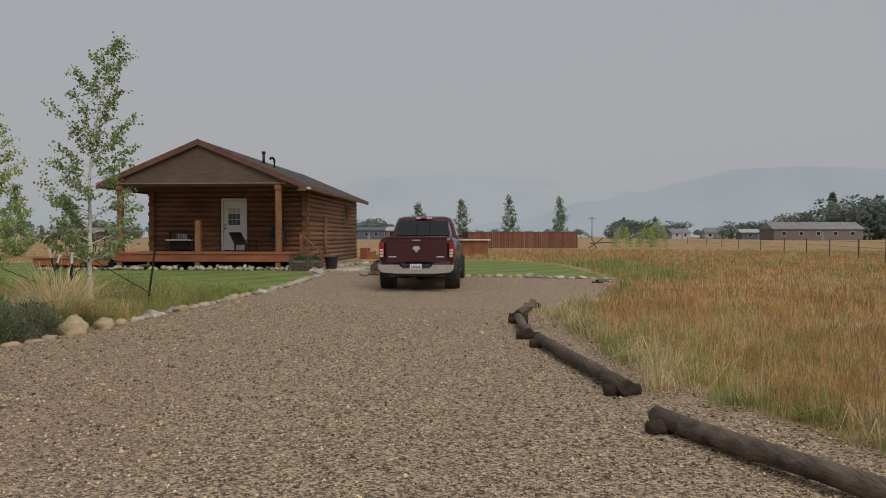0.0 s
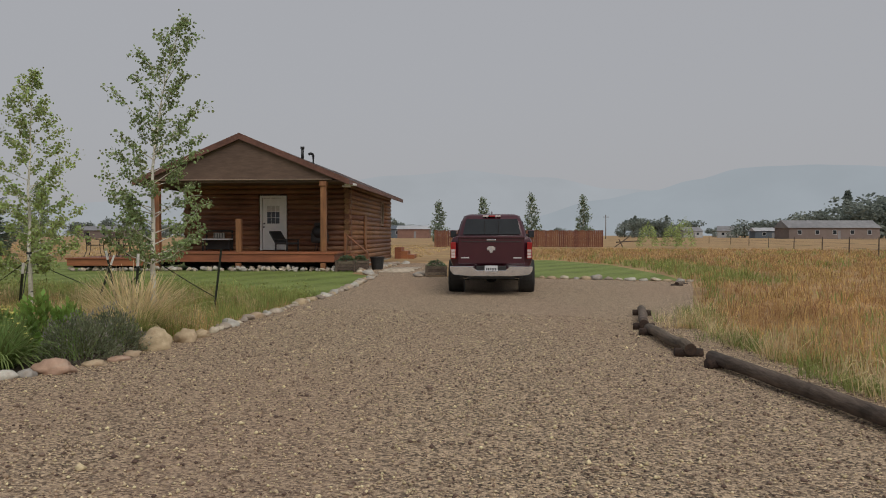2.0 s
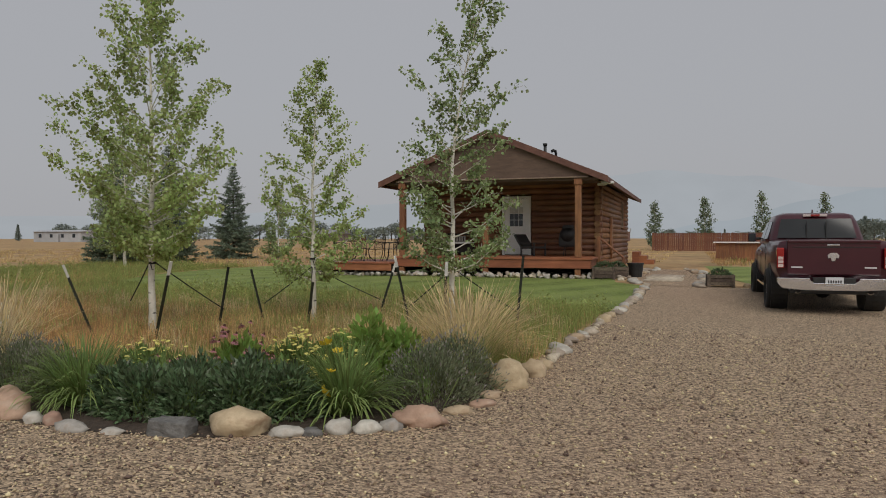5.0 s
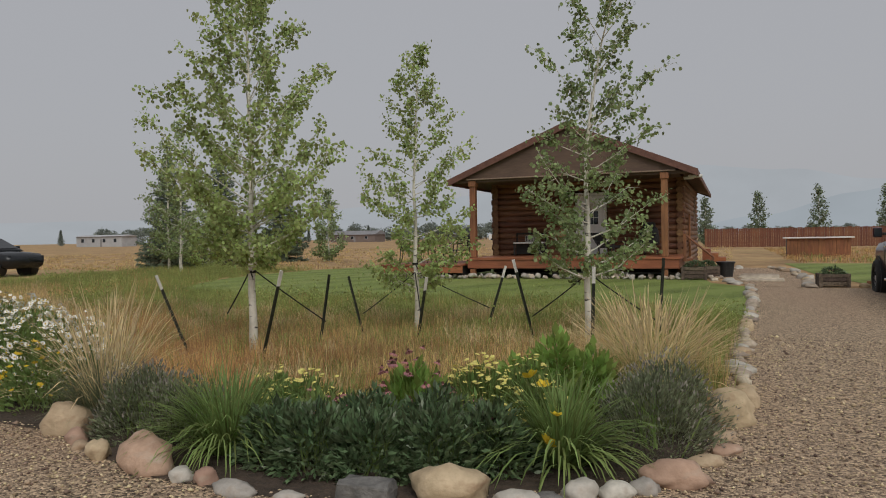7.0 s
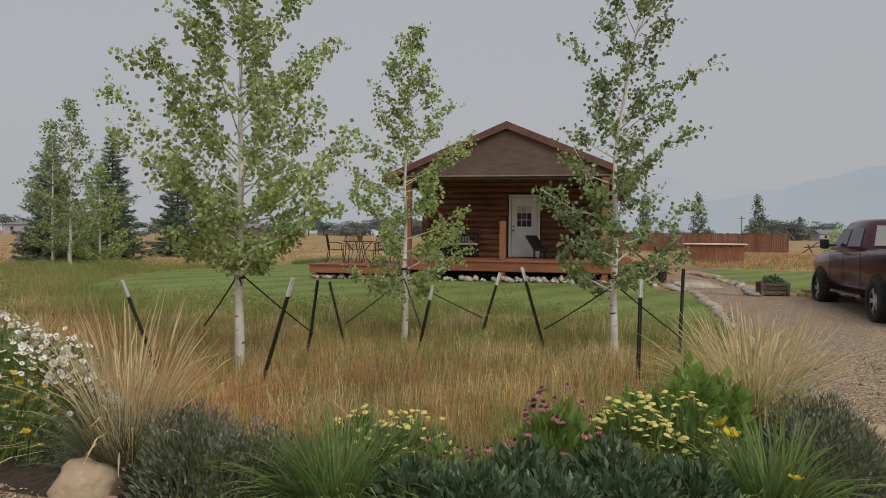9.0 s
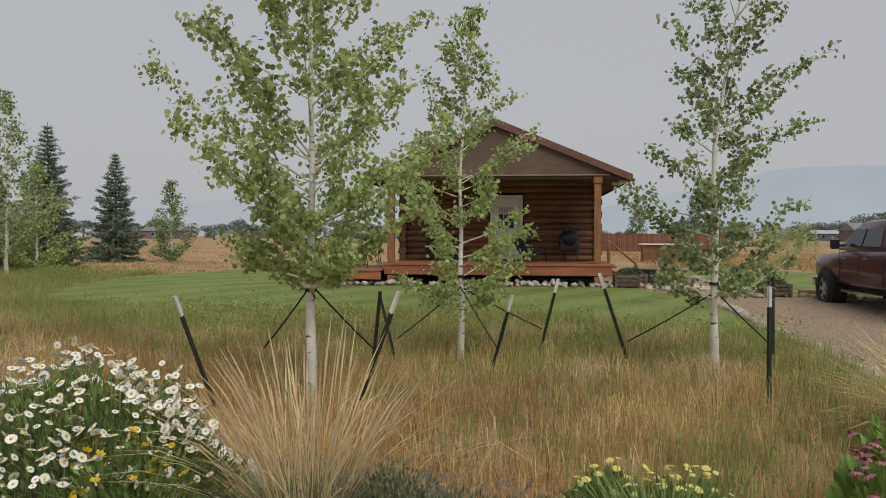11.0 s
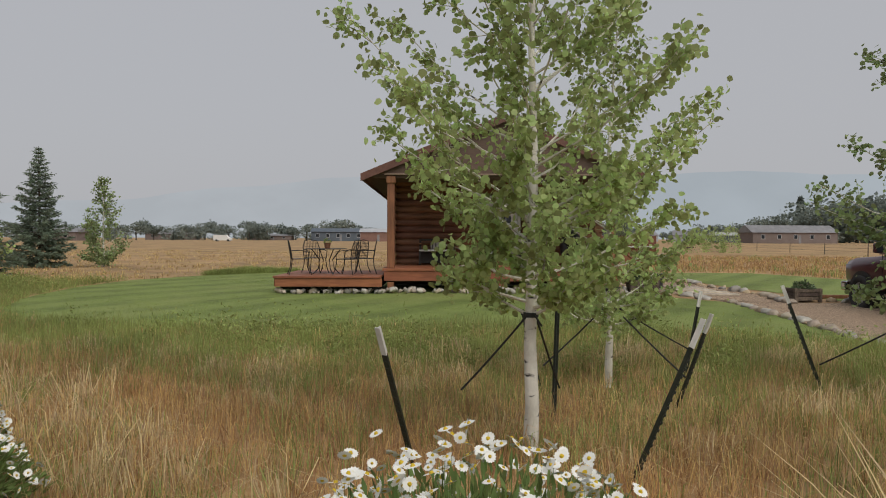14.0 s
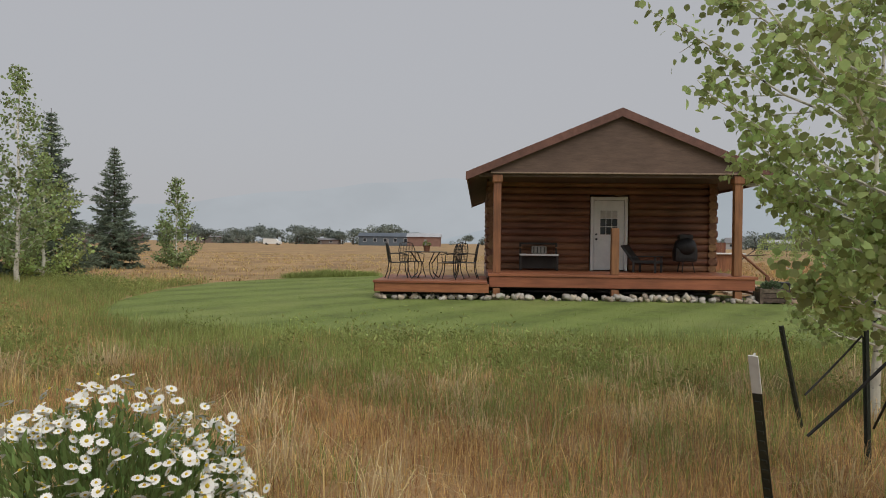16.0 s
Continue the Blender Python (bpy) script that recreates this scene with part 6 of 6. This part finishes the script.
for q, (x, y) in enumerate(((-7.62, 7.15), (-7.9, 7.2), (-6.72, 7.3))):
    b = shrub(x, y, 0.24, 0.2, 0.36, 400, 0.08, 0.3, M["leaf_mid"], 132 + 3 * q, "coneflower_plant", "small pink flowers in the bed", "flowers", 0.8)
    flowers(b, CONEFLOWER, 18, 0.25, 0.2, 0.36, 133 + 3 * q, "faded pink flower", 0.03, 0.5, 12, 0.6)
shrub(-6.4, 8.4, 0.22, 0.22, 0.64, 560, 0.1, 0.55, M["leaf_fresh"], 134, "leafy_shrub", "bright green broad-leaved shrub in the bed", "shrub", 0.2)
shrub(-6.15, 8.6, 0.22, 0.22, 0.52, 460, 0.1, 0.55, M["leaf_fresh"], 136, "leafy_shrub", "bright green broad-leaved shrub in the bed", "shrub", 0.2)
shrub(-6.72, 8.5, 0.24, 0.22, 0.46, 460, 0.1, 0.55, M["leaf_fresh"], 135, "leafy_shrub", "bright green broad-leaved shrub in the bed", "shrub", 0.2)
for q, (x, y) in enumerate(((-12.75, 8.2), (-13.3, 8.5), (-14.0, 8.75))):
    b = shrub(x, y, 0.4, 0.33, 0.2, 800, 0.06, 0.3, M["leaf_grey"], 140 + q, "low_shrub", "low sprawling grey-green ground cover", "shrub", 0.6)
    flowers(b, UMBEL, 22, 0.38, 0.3, 0.21, 150 + q, "small yellow flower", 0.02, 0.3, 20, 0.5)


# ---- porch and deck furniture ----
def iron_chair(x, y, rz):
    z = 0.48 + 0.15
    b = thing("patio_chair", (x, y, z), "dark wrought-iron patio chair with mesh back", "chair", "chairs round the patio table", rz=rz)
    part("seat", solid((-0.25, -0.24, 0.42), (0.25, 0.24, 0.44), 0.008), M["iron"], b)
    bk = bmesh.new()
    tube(bk, [(-0.25, 0.22, 0.43), (-0.26, 0.27, 0.75), (-0.2, 0.31, 0.93), (0, 0.32, 0.97), (0.2, 0.31, 0.93), (0.26, 0.27, 0.75), (0.25, 0.22, 0.43)], [0.013] * 7, 6)
    back_ob = part("backrest", bk, M["iron"], b)
    for q in range(9):
        u = -0.2 + q * 0.05
        bm = bmesh.new()
        rod(bm, (u, 0.235, 0.44), (u, 0.31, 0.93 - abs(u) * 0.15), 0.006, sides=5)
        part("back_bar", bm, M["iron"], back_ob)
    for q in range(5):
        bm = bmesh.new()
        rod(bm, (-0.25, 0.245 + q * 0.012, 0.5 + q * 0.09), (0.25, 0.245 + q * 0.012, 0.5 + q * 0.09), 0.005, sides=5)
        part("back_bar", bm, M["iron"], back_ob)
    for s in (-1, 1):
        bm = bmesh.new()
        tube(bm, [(s * 0.26, 0.26, 0.66), (s * 0.29, 0.0, 0.67), (s * 0.28, -0.22, 0.63), (s * 0.26, -0.22, 0.43)], [0.012] * 4, 6)
        part("armrest", bm, M["iron"], b)
        for t in (-1, 1):
            bm = bmesh.new()
            tube(bm, [(s * 0.23, t * 0.22, 0.43), (s * 0.25, t * 0.24, 0.2), (s * 0.29, t * 0.31, 0.0)], [0.013] * 3, 6)
            part("leg", bm, M["iron"], b)


tz = 0.63
table = thing("patio_table", (-14.85, 25.9, tz), "round wrought-iron patio table on the deck", "table")
bm = bmesh.new()
rod(bm, (0, 0, 0.7), (0, 0, 0.72), 0.58, sides=28)
part("tabletop", bm, M["iron"], table)
for q in range(4):
    a = q * math.pi / 2 + 0.6
    c, s = math.cos(a), math.sin(a)
    bm = bmesh.new()
    tube(bm, [(c * 0.45, s * 0.45, 0.7), (c * 0.2, s * 0.2, 0.4), (c * 0.25, s * 0.25, 0.15), (c * 0.42, s * 0.42, 0.0)], [0.016] * 4, 6)
    part("leg", bm, M["iron"], table)
for x, y, rz in ((-15.55, 25.6, 105), (-14.2, 25.55, -110), (-15.3, 26.7, 35), (-14.1, 26.75, -40), (-13.75, 26.1, -85)):
    iron_chair(x, y, rz)
pot = thing("plant_pot", (-14.82, 25.9, tz + 0.722), "small brown flower pot on the patio table", "plant pot")
bm = bmesh.new()
rod(bm, (0, 0, 0), (0, 0, 0.16), 0.07, 0.1, 14)
part("pot", bm, M["log"], pot)
r = np.random.default_rng(7)
p, d = dome(120, 0.1, 0.1, 0.1, r)
add_mesh(pot, "foliage", [leaf_arrays(p + np.array([[0, 0, 0.16]]), 0.05, r, 0, 0.4, d)], M["leaf_mid"])

bench = thing("porch_bench", (-11.7, 27.55, 0.83), "dark iron porch bench with a striped cushion", "bench")
part("seat", solid((-0.55, -0.22, 0.42), (0.55, 0.2, 0.47), 0.01), M["white"], bench, "pale seat slab")
cushion = part("cushion", solid((-0.2, 0.06, 0.475), (0.24, 0.17, 0.7), 0.04), M["rock_white"], bench, "pale striped cushion")
for q in range(4):
    part("stripe", solid((-0.15 + q * 0.1, 0.054, 0.5), (-0.12 + q * 0.1, 0.062, 0.68), 0.0), M["plastic"], cushion)
for s in (-1, 1):
    part("leg", solid((s * 0.52 - 0.03, -0.2, 0), (s * 0.52 + 0.03, -0.14, 0.42), 0.006), M["iron"], bench)
    part("leg", solid((s * 0.52 - 0.03, 0.16, 0), (s * 0.52 + 0.03, 0.22, 0.8), 0.006), M["iron"], bench)
    part("armrest", solid((s * 0.52 - 0.035, -0.22, 0.64), (s * 0.52 + 0.035, 0.2, 0.67), 0.006), M["timber"], bench)
part("back_rail", solid((-0.55, 0.18, 0.74), (0.55, 0.22, 0.8), 0.006), M["iron"], bench)
part("lower_panel", solid((-0.5, 0.1, 0.05), (0.5, 0.14, 0.4), 0.006), M["iron"], bench)

grill = thing("kettle_grill", (-7.6, 27.35, 0.83), "black covered barbecue grill by the wall", "grill")
bm = bmesh.new()
bmesh.ops.create_uvsphere(bm, u_segments=20, v_segments=12, radius=0.31, matrix=Matrix.Translation((0, 0, 0.72)) @ Matrix.Diagonal((1, 1, 0.95, 1)))
part("bowl", bm, M["black"], grill, "", True)
part("cover", solid((-0.32, -0.2, 0.3), (0.32, 0.22, 0.72), 0.1), M["plastic"], grill)
part("cover_top", solid((-0.2, -0.15, 0.9), (0.2, 0.15, 1.08), 0.08), M["plastic"], grill)
for q in range(3):
    a = q * 2.1
    bm = bmesh.new()
    rod(bm, (math.cos(a) * 0.15, math.sin(a) * 0.15, 0.5), (math.cos(a) * 0.28, math.sin(a) * 0.28, 0), 0.015)
    part("leg", bm, M["iron"], grill)
chair = thing("lounge_chair", (-8.75, 26.9, 0.83), "black reclining porch chair beside the door", "chair", rz=60)
part("seat", solid((-0.3, -0.35, 0.25), (0.3, 0.3, 0.33), 0.03), M["plastic"], chair)
part("backrest", solid((-0.3, 0.0, 0.0), (0.3, 0.07, 0.62), 0.03, pose(0, 0.25, 0.28, -38, 0, 0)), M["plastic"], chair)
for s in (-1, 1):
    part("leg", solid((s * 0.29 - 0.02, -0.33, 0), (s * 0.29 + 0.02, -0.27, 0.42), 0.01), M["plastic"], chair)
    part("leg", solid((s * 0.29 - 0.02, 0.27, 0), (s * 0.29 + 0.02, 0.33, 0.3), 0.01), M["plastic"], chair)
    part("armrest", solid((s * 0.3 - 0.04, -0.36, 0.43), (s * 0.3 + 0.04, 0.35, 0.46), 0.01), M["plastic"], chair)
plaque = thing("wall_plaque", (-6.55, 31.2, 1.5), "tall carved wooden plaque hung on the logs", "wall decoration")
bm = bmesh.new()
prism(bm, [(-0.25, 0.75), (0.25, 0.8), (0.3, 0.3), (0.16, -0.2), (0.2, -0.7), (-0.05, -0.85), (-0.3, -0.3)], 0.0, 0.06, "x")
part("board", bm, M["timber"], plaque)


def planter(x, y, w, d, h, rz, seed, label):
    b = thing("planter_box", (x, y, rise(x, y)), label, "planter", "wooden planters by the path", rz=rz)
    for q in range(3):
        z0 = 0.05 + q * (h - 0.05) / 3
        for s in (-1, 1):
            part("plank", solid((-w / 2, s * d / 2 - 0.015, z0), (w / 2, s * d / 2 + 0.015, z0 + h / 3 - 0.03), 0.006), M["weathered"], b)
            part("plank", solid((s * w / 2 - 0.015, -d / 2 + 0.016, z0), (s * w / 2 + 0.015, d / 2 - 0.016, z0 + h / 3 - 0.03), 0.006), M["weathered"], b)
    for s in (-1, 1):
        for t in (-1, 1):
            part("corner_post", solid((s * w / 2 - 0.04, t * d / 2 - 0.04, 0), (s * w / 2 + 0.04, t * d / 2 + 0.04, h), 0.006), M["weathered"], b)
    part("soil", solid((-w / 2 + 0.02, -d / 2 + 0.02, h - 0.12), (w / 2 - 0.02, d / 2 - 0.02, h - 0.06), 0.0), M["soil"], b)
    r = np.random.default_rng(seed)
    p, dd = dome(700, w * 0.45, d * 0.45, 0.2, r)
    add_mesh(b, "foliage", [leaf_arrays(p + np.array([[0, 0, h - 0.06]]), 0.06, r, 0, 0.4, dd)], M["leaf_dark"])
    flowers(b, CONEFLOWER, 8, w * 0.4, d * 0.4, h + 0.1, seed + 1, "small red flower", 0.02, 0.6, 10, 0.7)


planter(-2.75, 22.9, 0.62, 0.4, 0.34, 5, 160, "rough wooden planter box with dark flowers")
planter(-6.1, 25.1, 0.62, 0.4, 0.4, 0, 161, "rough wooden planter box beside the porch")
planter(-5.75, 25.9, 0.55, 0.4, 0.38, 10, 162, "rough wooden planter box beside the porch")
tub = thing("black_tub", (-5.25, 26.6, 0.15), "black plastic tub beside the garden path", "tub")
bm = bmesh.new()
rod(bm, (0, 0, 0), (0, 0, 0.46), 0.2, 0.26, 20)
rod(bm, (0, 0, 0.43), (0, 0, 0.48), 0.28, 0.28, 20)
part("tub", bm, M["plastic"], tub)
for q in range(3):
    ob = link_mesh("stone_slab", solid((-0.45, -0.22, 0), (0.45, 0.22, 0.07), 0.02), M["rock"])
    ob.matrix_world = pose(-5.6 + 0.1 * q, 28.6 + q * 0.9, 0.155 + 0.03 * q, 0, 0, 5 * q)
    tagged(ob, "flat pale stone slab beside the cabin", "stone slab", "stone slabs beside the cabin")
ob = link_mesh("edging_timber", solid((-0.8, -0.06, 0), (0.8, 0.06, 0.1), 0.02), M["timber"])
ob.matrix_world = pose(-1.1, 23.6, 0.145, 0, 0, -3)
tagged(ob, "reddish timber edging the back lawn", "timber")

# ---- low shed, board fence, wire fence ----
shed = thing("garden_shed", (-0.7, 47.0, 0.15), "low brown board shed with a white lid", "shed")
for q in range(18):
    x0 = -1.55 + q * 0.172
    part("board", solid((x0, -0.5, 0), (x0 + 0.165, -0.46, 1.0), 0.004), M["timber"], shed)
part("core", solid((-1.54, -0.455, 0), (1.54, 0.5, 1.0), 0.0), M["gable"], shed)
part("lid", solid((-1.7, -0.65, 1.01), (1.7, 0.6, 1.08), 0.01), M["white"], shed, "white flat lid")
M["fence"] = material("red_brown_fence", (0.13, 0.05, 0.03), (0.22, 0.09, 0.052), 6, 0.8, bump=0.3, stretch=(2, 2, 0.3), vary="object", spread=0.2)
fence = thing("board_fence", (-7.5, 78.0, 0.15), "red-brown vertical board fence across the field", "fence")
slat = solid((0, 0, 0), (0.19, 0.03, 1.8), 0.0)
first = part("slat", slat, M["fence"], fence)
for q in range(1, 88):
    ob = new("slat", first.data)
    ob.parent = fence
    ob.matrix_local = pose(q * 0.205, 0.01 * math.sin(q * 2.7), 0.03 * math.sin(q * 1.9))
for q in range(8):
    part("fence_post", solid((q * 2.5, 0.04, 0), (q * 2.5 + 0.12, 0.16, 1.85), 0.0), M["fence"], fence)
part("fence_rail", solid((0, 0.032, 0.4), (18, 0.07, 0.5), 0.0), M["fence"], fence)
part("fence_rail", solid((0, 0.032, 1.4), (18, 0.07, 1.5), 0.0), M["fence"], fence)
wire = thing("wire_fence", (19.0, 33.0, 0.15), "wire field fence on weathered posts", "fence")
WP = [(0, 0), (1.5, 5.5), (3.2, 12.5), (5, 20), (6.2, 27), (7.6, 36), (8.6, 45), (10, 55), (12, 68), (14, 85)]
for x, y in WP:
    bm = bmesh.new()
    rod(bm, (x, y, -0.1), (x + 0.02, y, 1.15), 0.045, 0.04, 8)
    part("post", bm, M["weathered"], wire)
for zz in (0.4, 0.7, 1.0):
    bm = bmesh.new()
    tube(bm, [(x, y, zz) for x, y in WP], [0.008] * len(WP), 4)
    part("wire", bm, M["iron"], wire)
pole = thing("utility_pole", (35.0, 240.0, 0.1), "bare wooden utility pole in the distance", "pole")
bm = bmesh.new()
rod(bm, (0, 0, 0), (0, 0, 8.0), 0.16, 0.12, 8)
part("pole", bm, M["weathered"], pole)
part("crossarm", solid((-1.0, -0.08, 7.2), (1.0, 0.08, 7.35), 0.0), M["weathered"], pole)

# ---- far buildings and trees ----
# house colours with the haze before them painted in
M["far_brown"] = material("hazed_brown_siding", (0.16, 0.125, 0.115), (0.2, 0.16, 0.145), 0.6, 0.8, blotch=0.1)
M["far_blue"] = material("hazed_blue_siding", (0.085, 0.105, 0.13), (0.11, 0.135, 0.165), 0.6, 0.8, blotch=0.1)
M["far_white"] = material("hazed_white_siding", (0.36, 0.37, 0.39), (0.45, 0.46, 0.48), 0.6, 0.8, blotch=0.1)
M["far_roof"] = material("hazed_grey_roof", (0.18, 0.18, 0.19), (0.25, 0.25, 0.26), 0.6, 0.8, blotch=0.1)
M["far_red"] = material("hazed_red_siding", (0.19, 0.105, 0.085), (0.25, 0.145, 0.115), 0.6, 0.8, blotch=0.1)


def house(x, y, w, d, h, roof_h, rz, wall_mat, roof_mat, label, windows=4, name="far_house"):
    b = thing(name, (x, y, 0.1), label, "house", "houses beyond the field", rz=rz)
    w2, d2 = w / 2, d / 2
    part("wall", solid((-w2, -d2, 0), (w2, d2, h), 0.0), wall_mat, b)
    bm = bmesh.new()
    prism(bm, [(-d2 - 0.5, h + 0.01), (d2 + 0.5, h + 0.01), (0, h + roof_h)], -w2 - 0.5, w2 + 0.5, "x")
    part("roof", bm, roof_mat, b)
    for q in range(windows):
        x0 = -w2 + (q + 0.6) * w / (windows + 0.2)
        wo = part("window", solid((x0 - 0.8, -d2 - 0.06, h * 0.4), (x0 + 0.8, -d2 - 0.01, h * 0.82), 0.0), M["far_white"], b)
        part("pane", solid((x0 - 0.65, -d2 - 0.08, h * 0.44), (x0 + 0.65, -d2 - 0.062, h * 0.78), 0.0), M["tint"], wo)
    part("door", solid((w2 * 0.1 - 0.5, -d2 - 0.06, 0), (w2 * 0.1 + 0.5, -d2 - 0.01, h * 0.75), 0.0), M["far_roof"], b)


def polar(px_az, dist):
    return math.sin(radians(px_az)) * dist, math.cos(radians(px_az)) * dist


x, y = polar(23.6, 300)
house(x, y, 34, 10, 4.0, 2.8, 8, M["far_brown"], M["far_roof"], "long brown ranch house with a grey roof", 5)
x, y = polar(19.9, 360)
house(x, y, 14, 8, 3.2, 1.6, 0, M["far_blue"], M["far_white"], "low house with a pale metal roof", 2)
x, y = polar(14.5, 430)
house(x, y, 12, 8, 3.5, 2.4, 20, M["far_white"], M["far_roof"], "small white house beyond the field", 2)
x, y = polar(17.2, 420)
house(x, y, 10, 8, 3.5, 2.8, -20, M["far_white"], M["far_roof"], "small white farmhouse among trees", 2)
x, y = polar(-9.4, 340)
house(x, y, 24, 9, 4.2, 1.7, 0, M["far_blue"], M["far_blue"], "long blue-grey house beyond the field", 5)
x, y = polar(-6.6, 320)
house(x, y, 14, 8, 4.0, 1.6, 0, M["far_red"], M["far_white"], "brown barn with a pale metal roof", 0, "far_barn")
x, y = polar(-14.0, 430)
house(x, y, 22, 8, 2.6, 1.0, 0, M["far_brown"], M["far_roof"], "low brown shed with a pale roof", 3, "far_barn")
x, y = polar(-21.0, 470)
house(x, y, 30, 8, 3.6, 1.4, 0, M["far_brown"], M["far_roof"], "long low house beyond the field", 4)
x, y = polar(-29, 340)
house(x, y, 24, 9, 3.4, 1.8, -5, M["far_brown"], M["far_roof"], "brown house beyond the field", 3)
x, y = polar(-47, 300)
house(x, y, 22, 7, 3.8, 0.6, 0, M["far_white"], M["far_white"], "long white trailer house beyond the field", 4)
x, y = polar(-42, 320)
house(x, y, 26, 8, 3.6, 1.0, 0, M["far_white"], M["far_roof"], "pale long house beyond the field", 4)
van = thing("white_van", (*polar(-18.2, 300), 0.1), "white van parked beyond the field", "van")
bm = bmesh.new()
prism(bm, [(-3.4, 0.4), (3.4, 0.4), (3.4, 1.2), (2.4, 1.5), (1.6, 2.4), (-3.4, 2.5)], -1, 1, "y")
part("body", bm, M["white"], van)
for u in (-2.2, 2.2):
    bm = bmesh.new()
    rod(bm, (u, -1.05, 0.42), (u, 1.05, 0.42), 0.42, sides=16)
    part("wheel", bm, M["rubber"], van)


def far_tree_mesh(seed, conifer):
    r = np.random.default_rng(seed)
    pts = []
    if conifer:
        z = r.uniform(0.05, 1, 900) ** 0.9
        a = r.uniform(0, 2 * np.pi, 900)
        q = (1 - z) * 0.26 * np.sqrt(r.uniform(0.2, 1, 900)) * (0.8 + 0.4 * np.sin(z * 45))
        pts = np.stack([np.cos(a) * q, np.sin(a) * q, z], 1)
    else:
        for _ in range(11):
            c = np.array([r.normal() * 0.28, r.normal() * 0.28, r.uniform(0.12, 0.8)])
            p, d = dome(110, 0.24, 0.24, 0.2, r, 0.6)
            p[:, 2] = p[:, 2] * r.choice([1, -0.6], len(p))
            pts.append(p + c)
        pts = np.concatenate(pts)
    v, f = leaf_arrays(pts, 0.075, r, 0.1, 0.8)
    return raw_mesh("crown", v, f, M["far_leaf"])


FAR = [far_tree_mesh(200 + q, q == 3) for q in range(4)]
bm = bmesh.new()
tube(bm, [(0, 0, 0), (0.01, 0, 0.35), (0, 0, 0.7)], [0.03, 0.022, 0.008], 6)
FAR_TRUNK = link_mesh("trunk", bm, M["bark_dark"])
trunk_data = FAR_TRUNK.data
bpy.data.objects.remove(FAR_TRUNK)
fr = random.Random(9)


def far_tree(az, dist, h, kind):
    x, y = polar(az, dist)
    b = thing("far_tree", (x, y, 0.05), "hazy grey-green tree on the valley floor" if kind < 3 else "hazy dark conifer on the valley floor", "tree", "trees of the valley floor")
    for nm, data in (("trunk", trunk_data), ("crown", FAR[kind])):
        o = new(nm, data)
        o.parent = b
        s = h * (1.25 if kind < 3 else 1.0)
        o.matrix_local = pose(0, 0, 0, 0, 0, fr.uniform(0, 360)) @ Matrix.Diagonal((s * fr.uniform(0.9, 1.3), s, h, 1))


for az0, az1, n, d0, h0, h1 in ((9.6, 14.2, 10, 430, 8, 13), (15.5, 17, 2, 440, 6, 9), (18.0, 20.5, 5, 400, 7, 11), (21.5, 24.0, 5, 360, 8, 12), (24.5, 32, 12, 360, 14, 22), (32, 46, 14, 420, 10, 16),
                               (-3, 8, 10, 600, 6, 9), (-13, -6, 11, 420, 7, 12), (-19, -13, 7, 430, 7, 12), (-24, -19, 5, 420, 8, 13), (-34, -24, 9, 430, 7, 11), (-50, -34, 11, 440, 7, 11)):
    for q in range(n):
        far_tree(az0 + (az1 - az0) * (q + fr.uniform(0, 0.9)) / n, d0 * fr.uniform(0.93, 1.1), fr.uniform(h0, h1), 3 if fr.random() < 0.1 else fr.randrange(3))
for x, y, h in ((16.0, 82.0, 2.4), (20.5, 84.0, 2.9), (19.6, 86.0, 2.4)):
    r = np.random.default_rng(int(h * 100))
    b = thing("field_shrub", (x, y, 0.14), "rounded green willow shrub in the field", "shrub", "shrubs of the field")
    p, d = dome(900, 1.1, 1.0, h, r)
    add_mesh(b, "foliage", [leaf_arrays(p, 0.22, r, 0, 0.4, d)], M["aspen_leaf"])


# ---- small far things ----
car = thing("yellow_car", (*polar(31.5, 220), 0.1), "yellow car parked beyond the field", "car")
bm = bmesh.new()
prism(bm, [(-2.1, 0.35), (2.1, 0.35), (2.15, 0.8), (1.3, 0.95), (0.7, 1.4), (-0.9, 1.4), (-1.6, 0.95), (-2.1, 0.9)], -0.85, 0.85, "y")
part("body", bm, M["yellow_petal"], car)
for u in (-1.3, 1.3):
    bm = bmesh.new()
    rod(bm, (u, -0.9, 0.33), (u, 0.9, 0.33), 0.33, sides=14)
    part("wheel", bm, M["rubber"], car)
brace = thing("fence_brace", (11.6, 77.5, 0.14), "leaning timber brace at the fence end", "timber brace")
for a, b in (((0, 0, 0), (1.6, 0.2, 1.15)), ((0.9, 0, 0), (0.5, 0.1, 0.9)), ((0.2, 0.1, 0.55), (2.6, 0.1, 0.7))):
    bm = bmesh.new()
    rod(bm, a, b, 0.06, 0.05, 8)
    part("pole", bm, M["weathered"], brace)
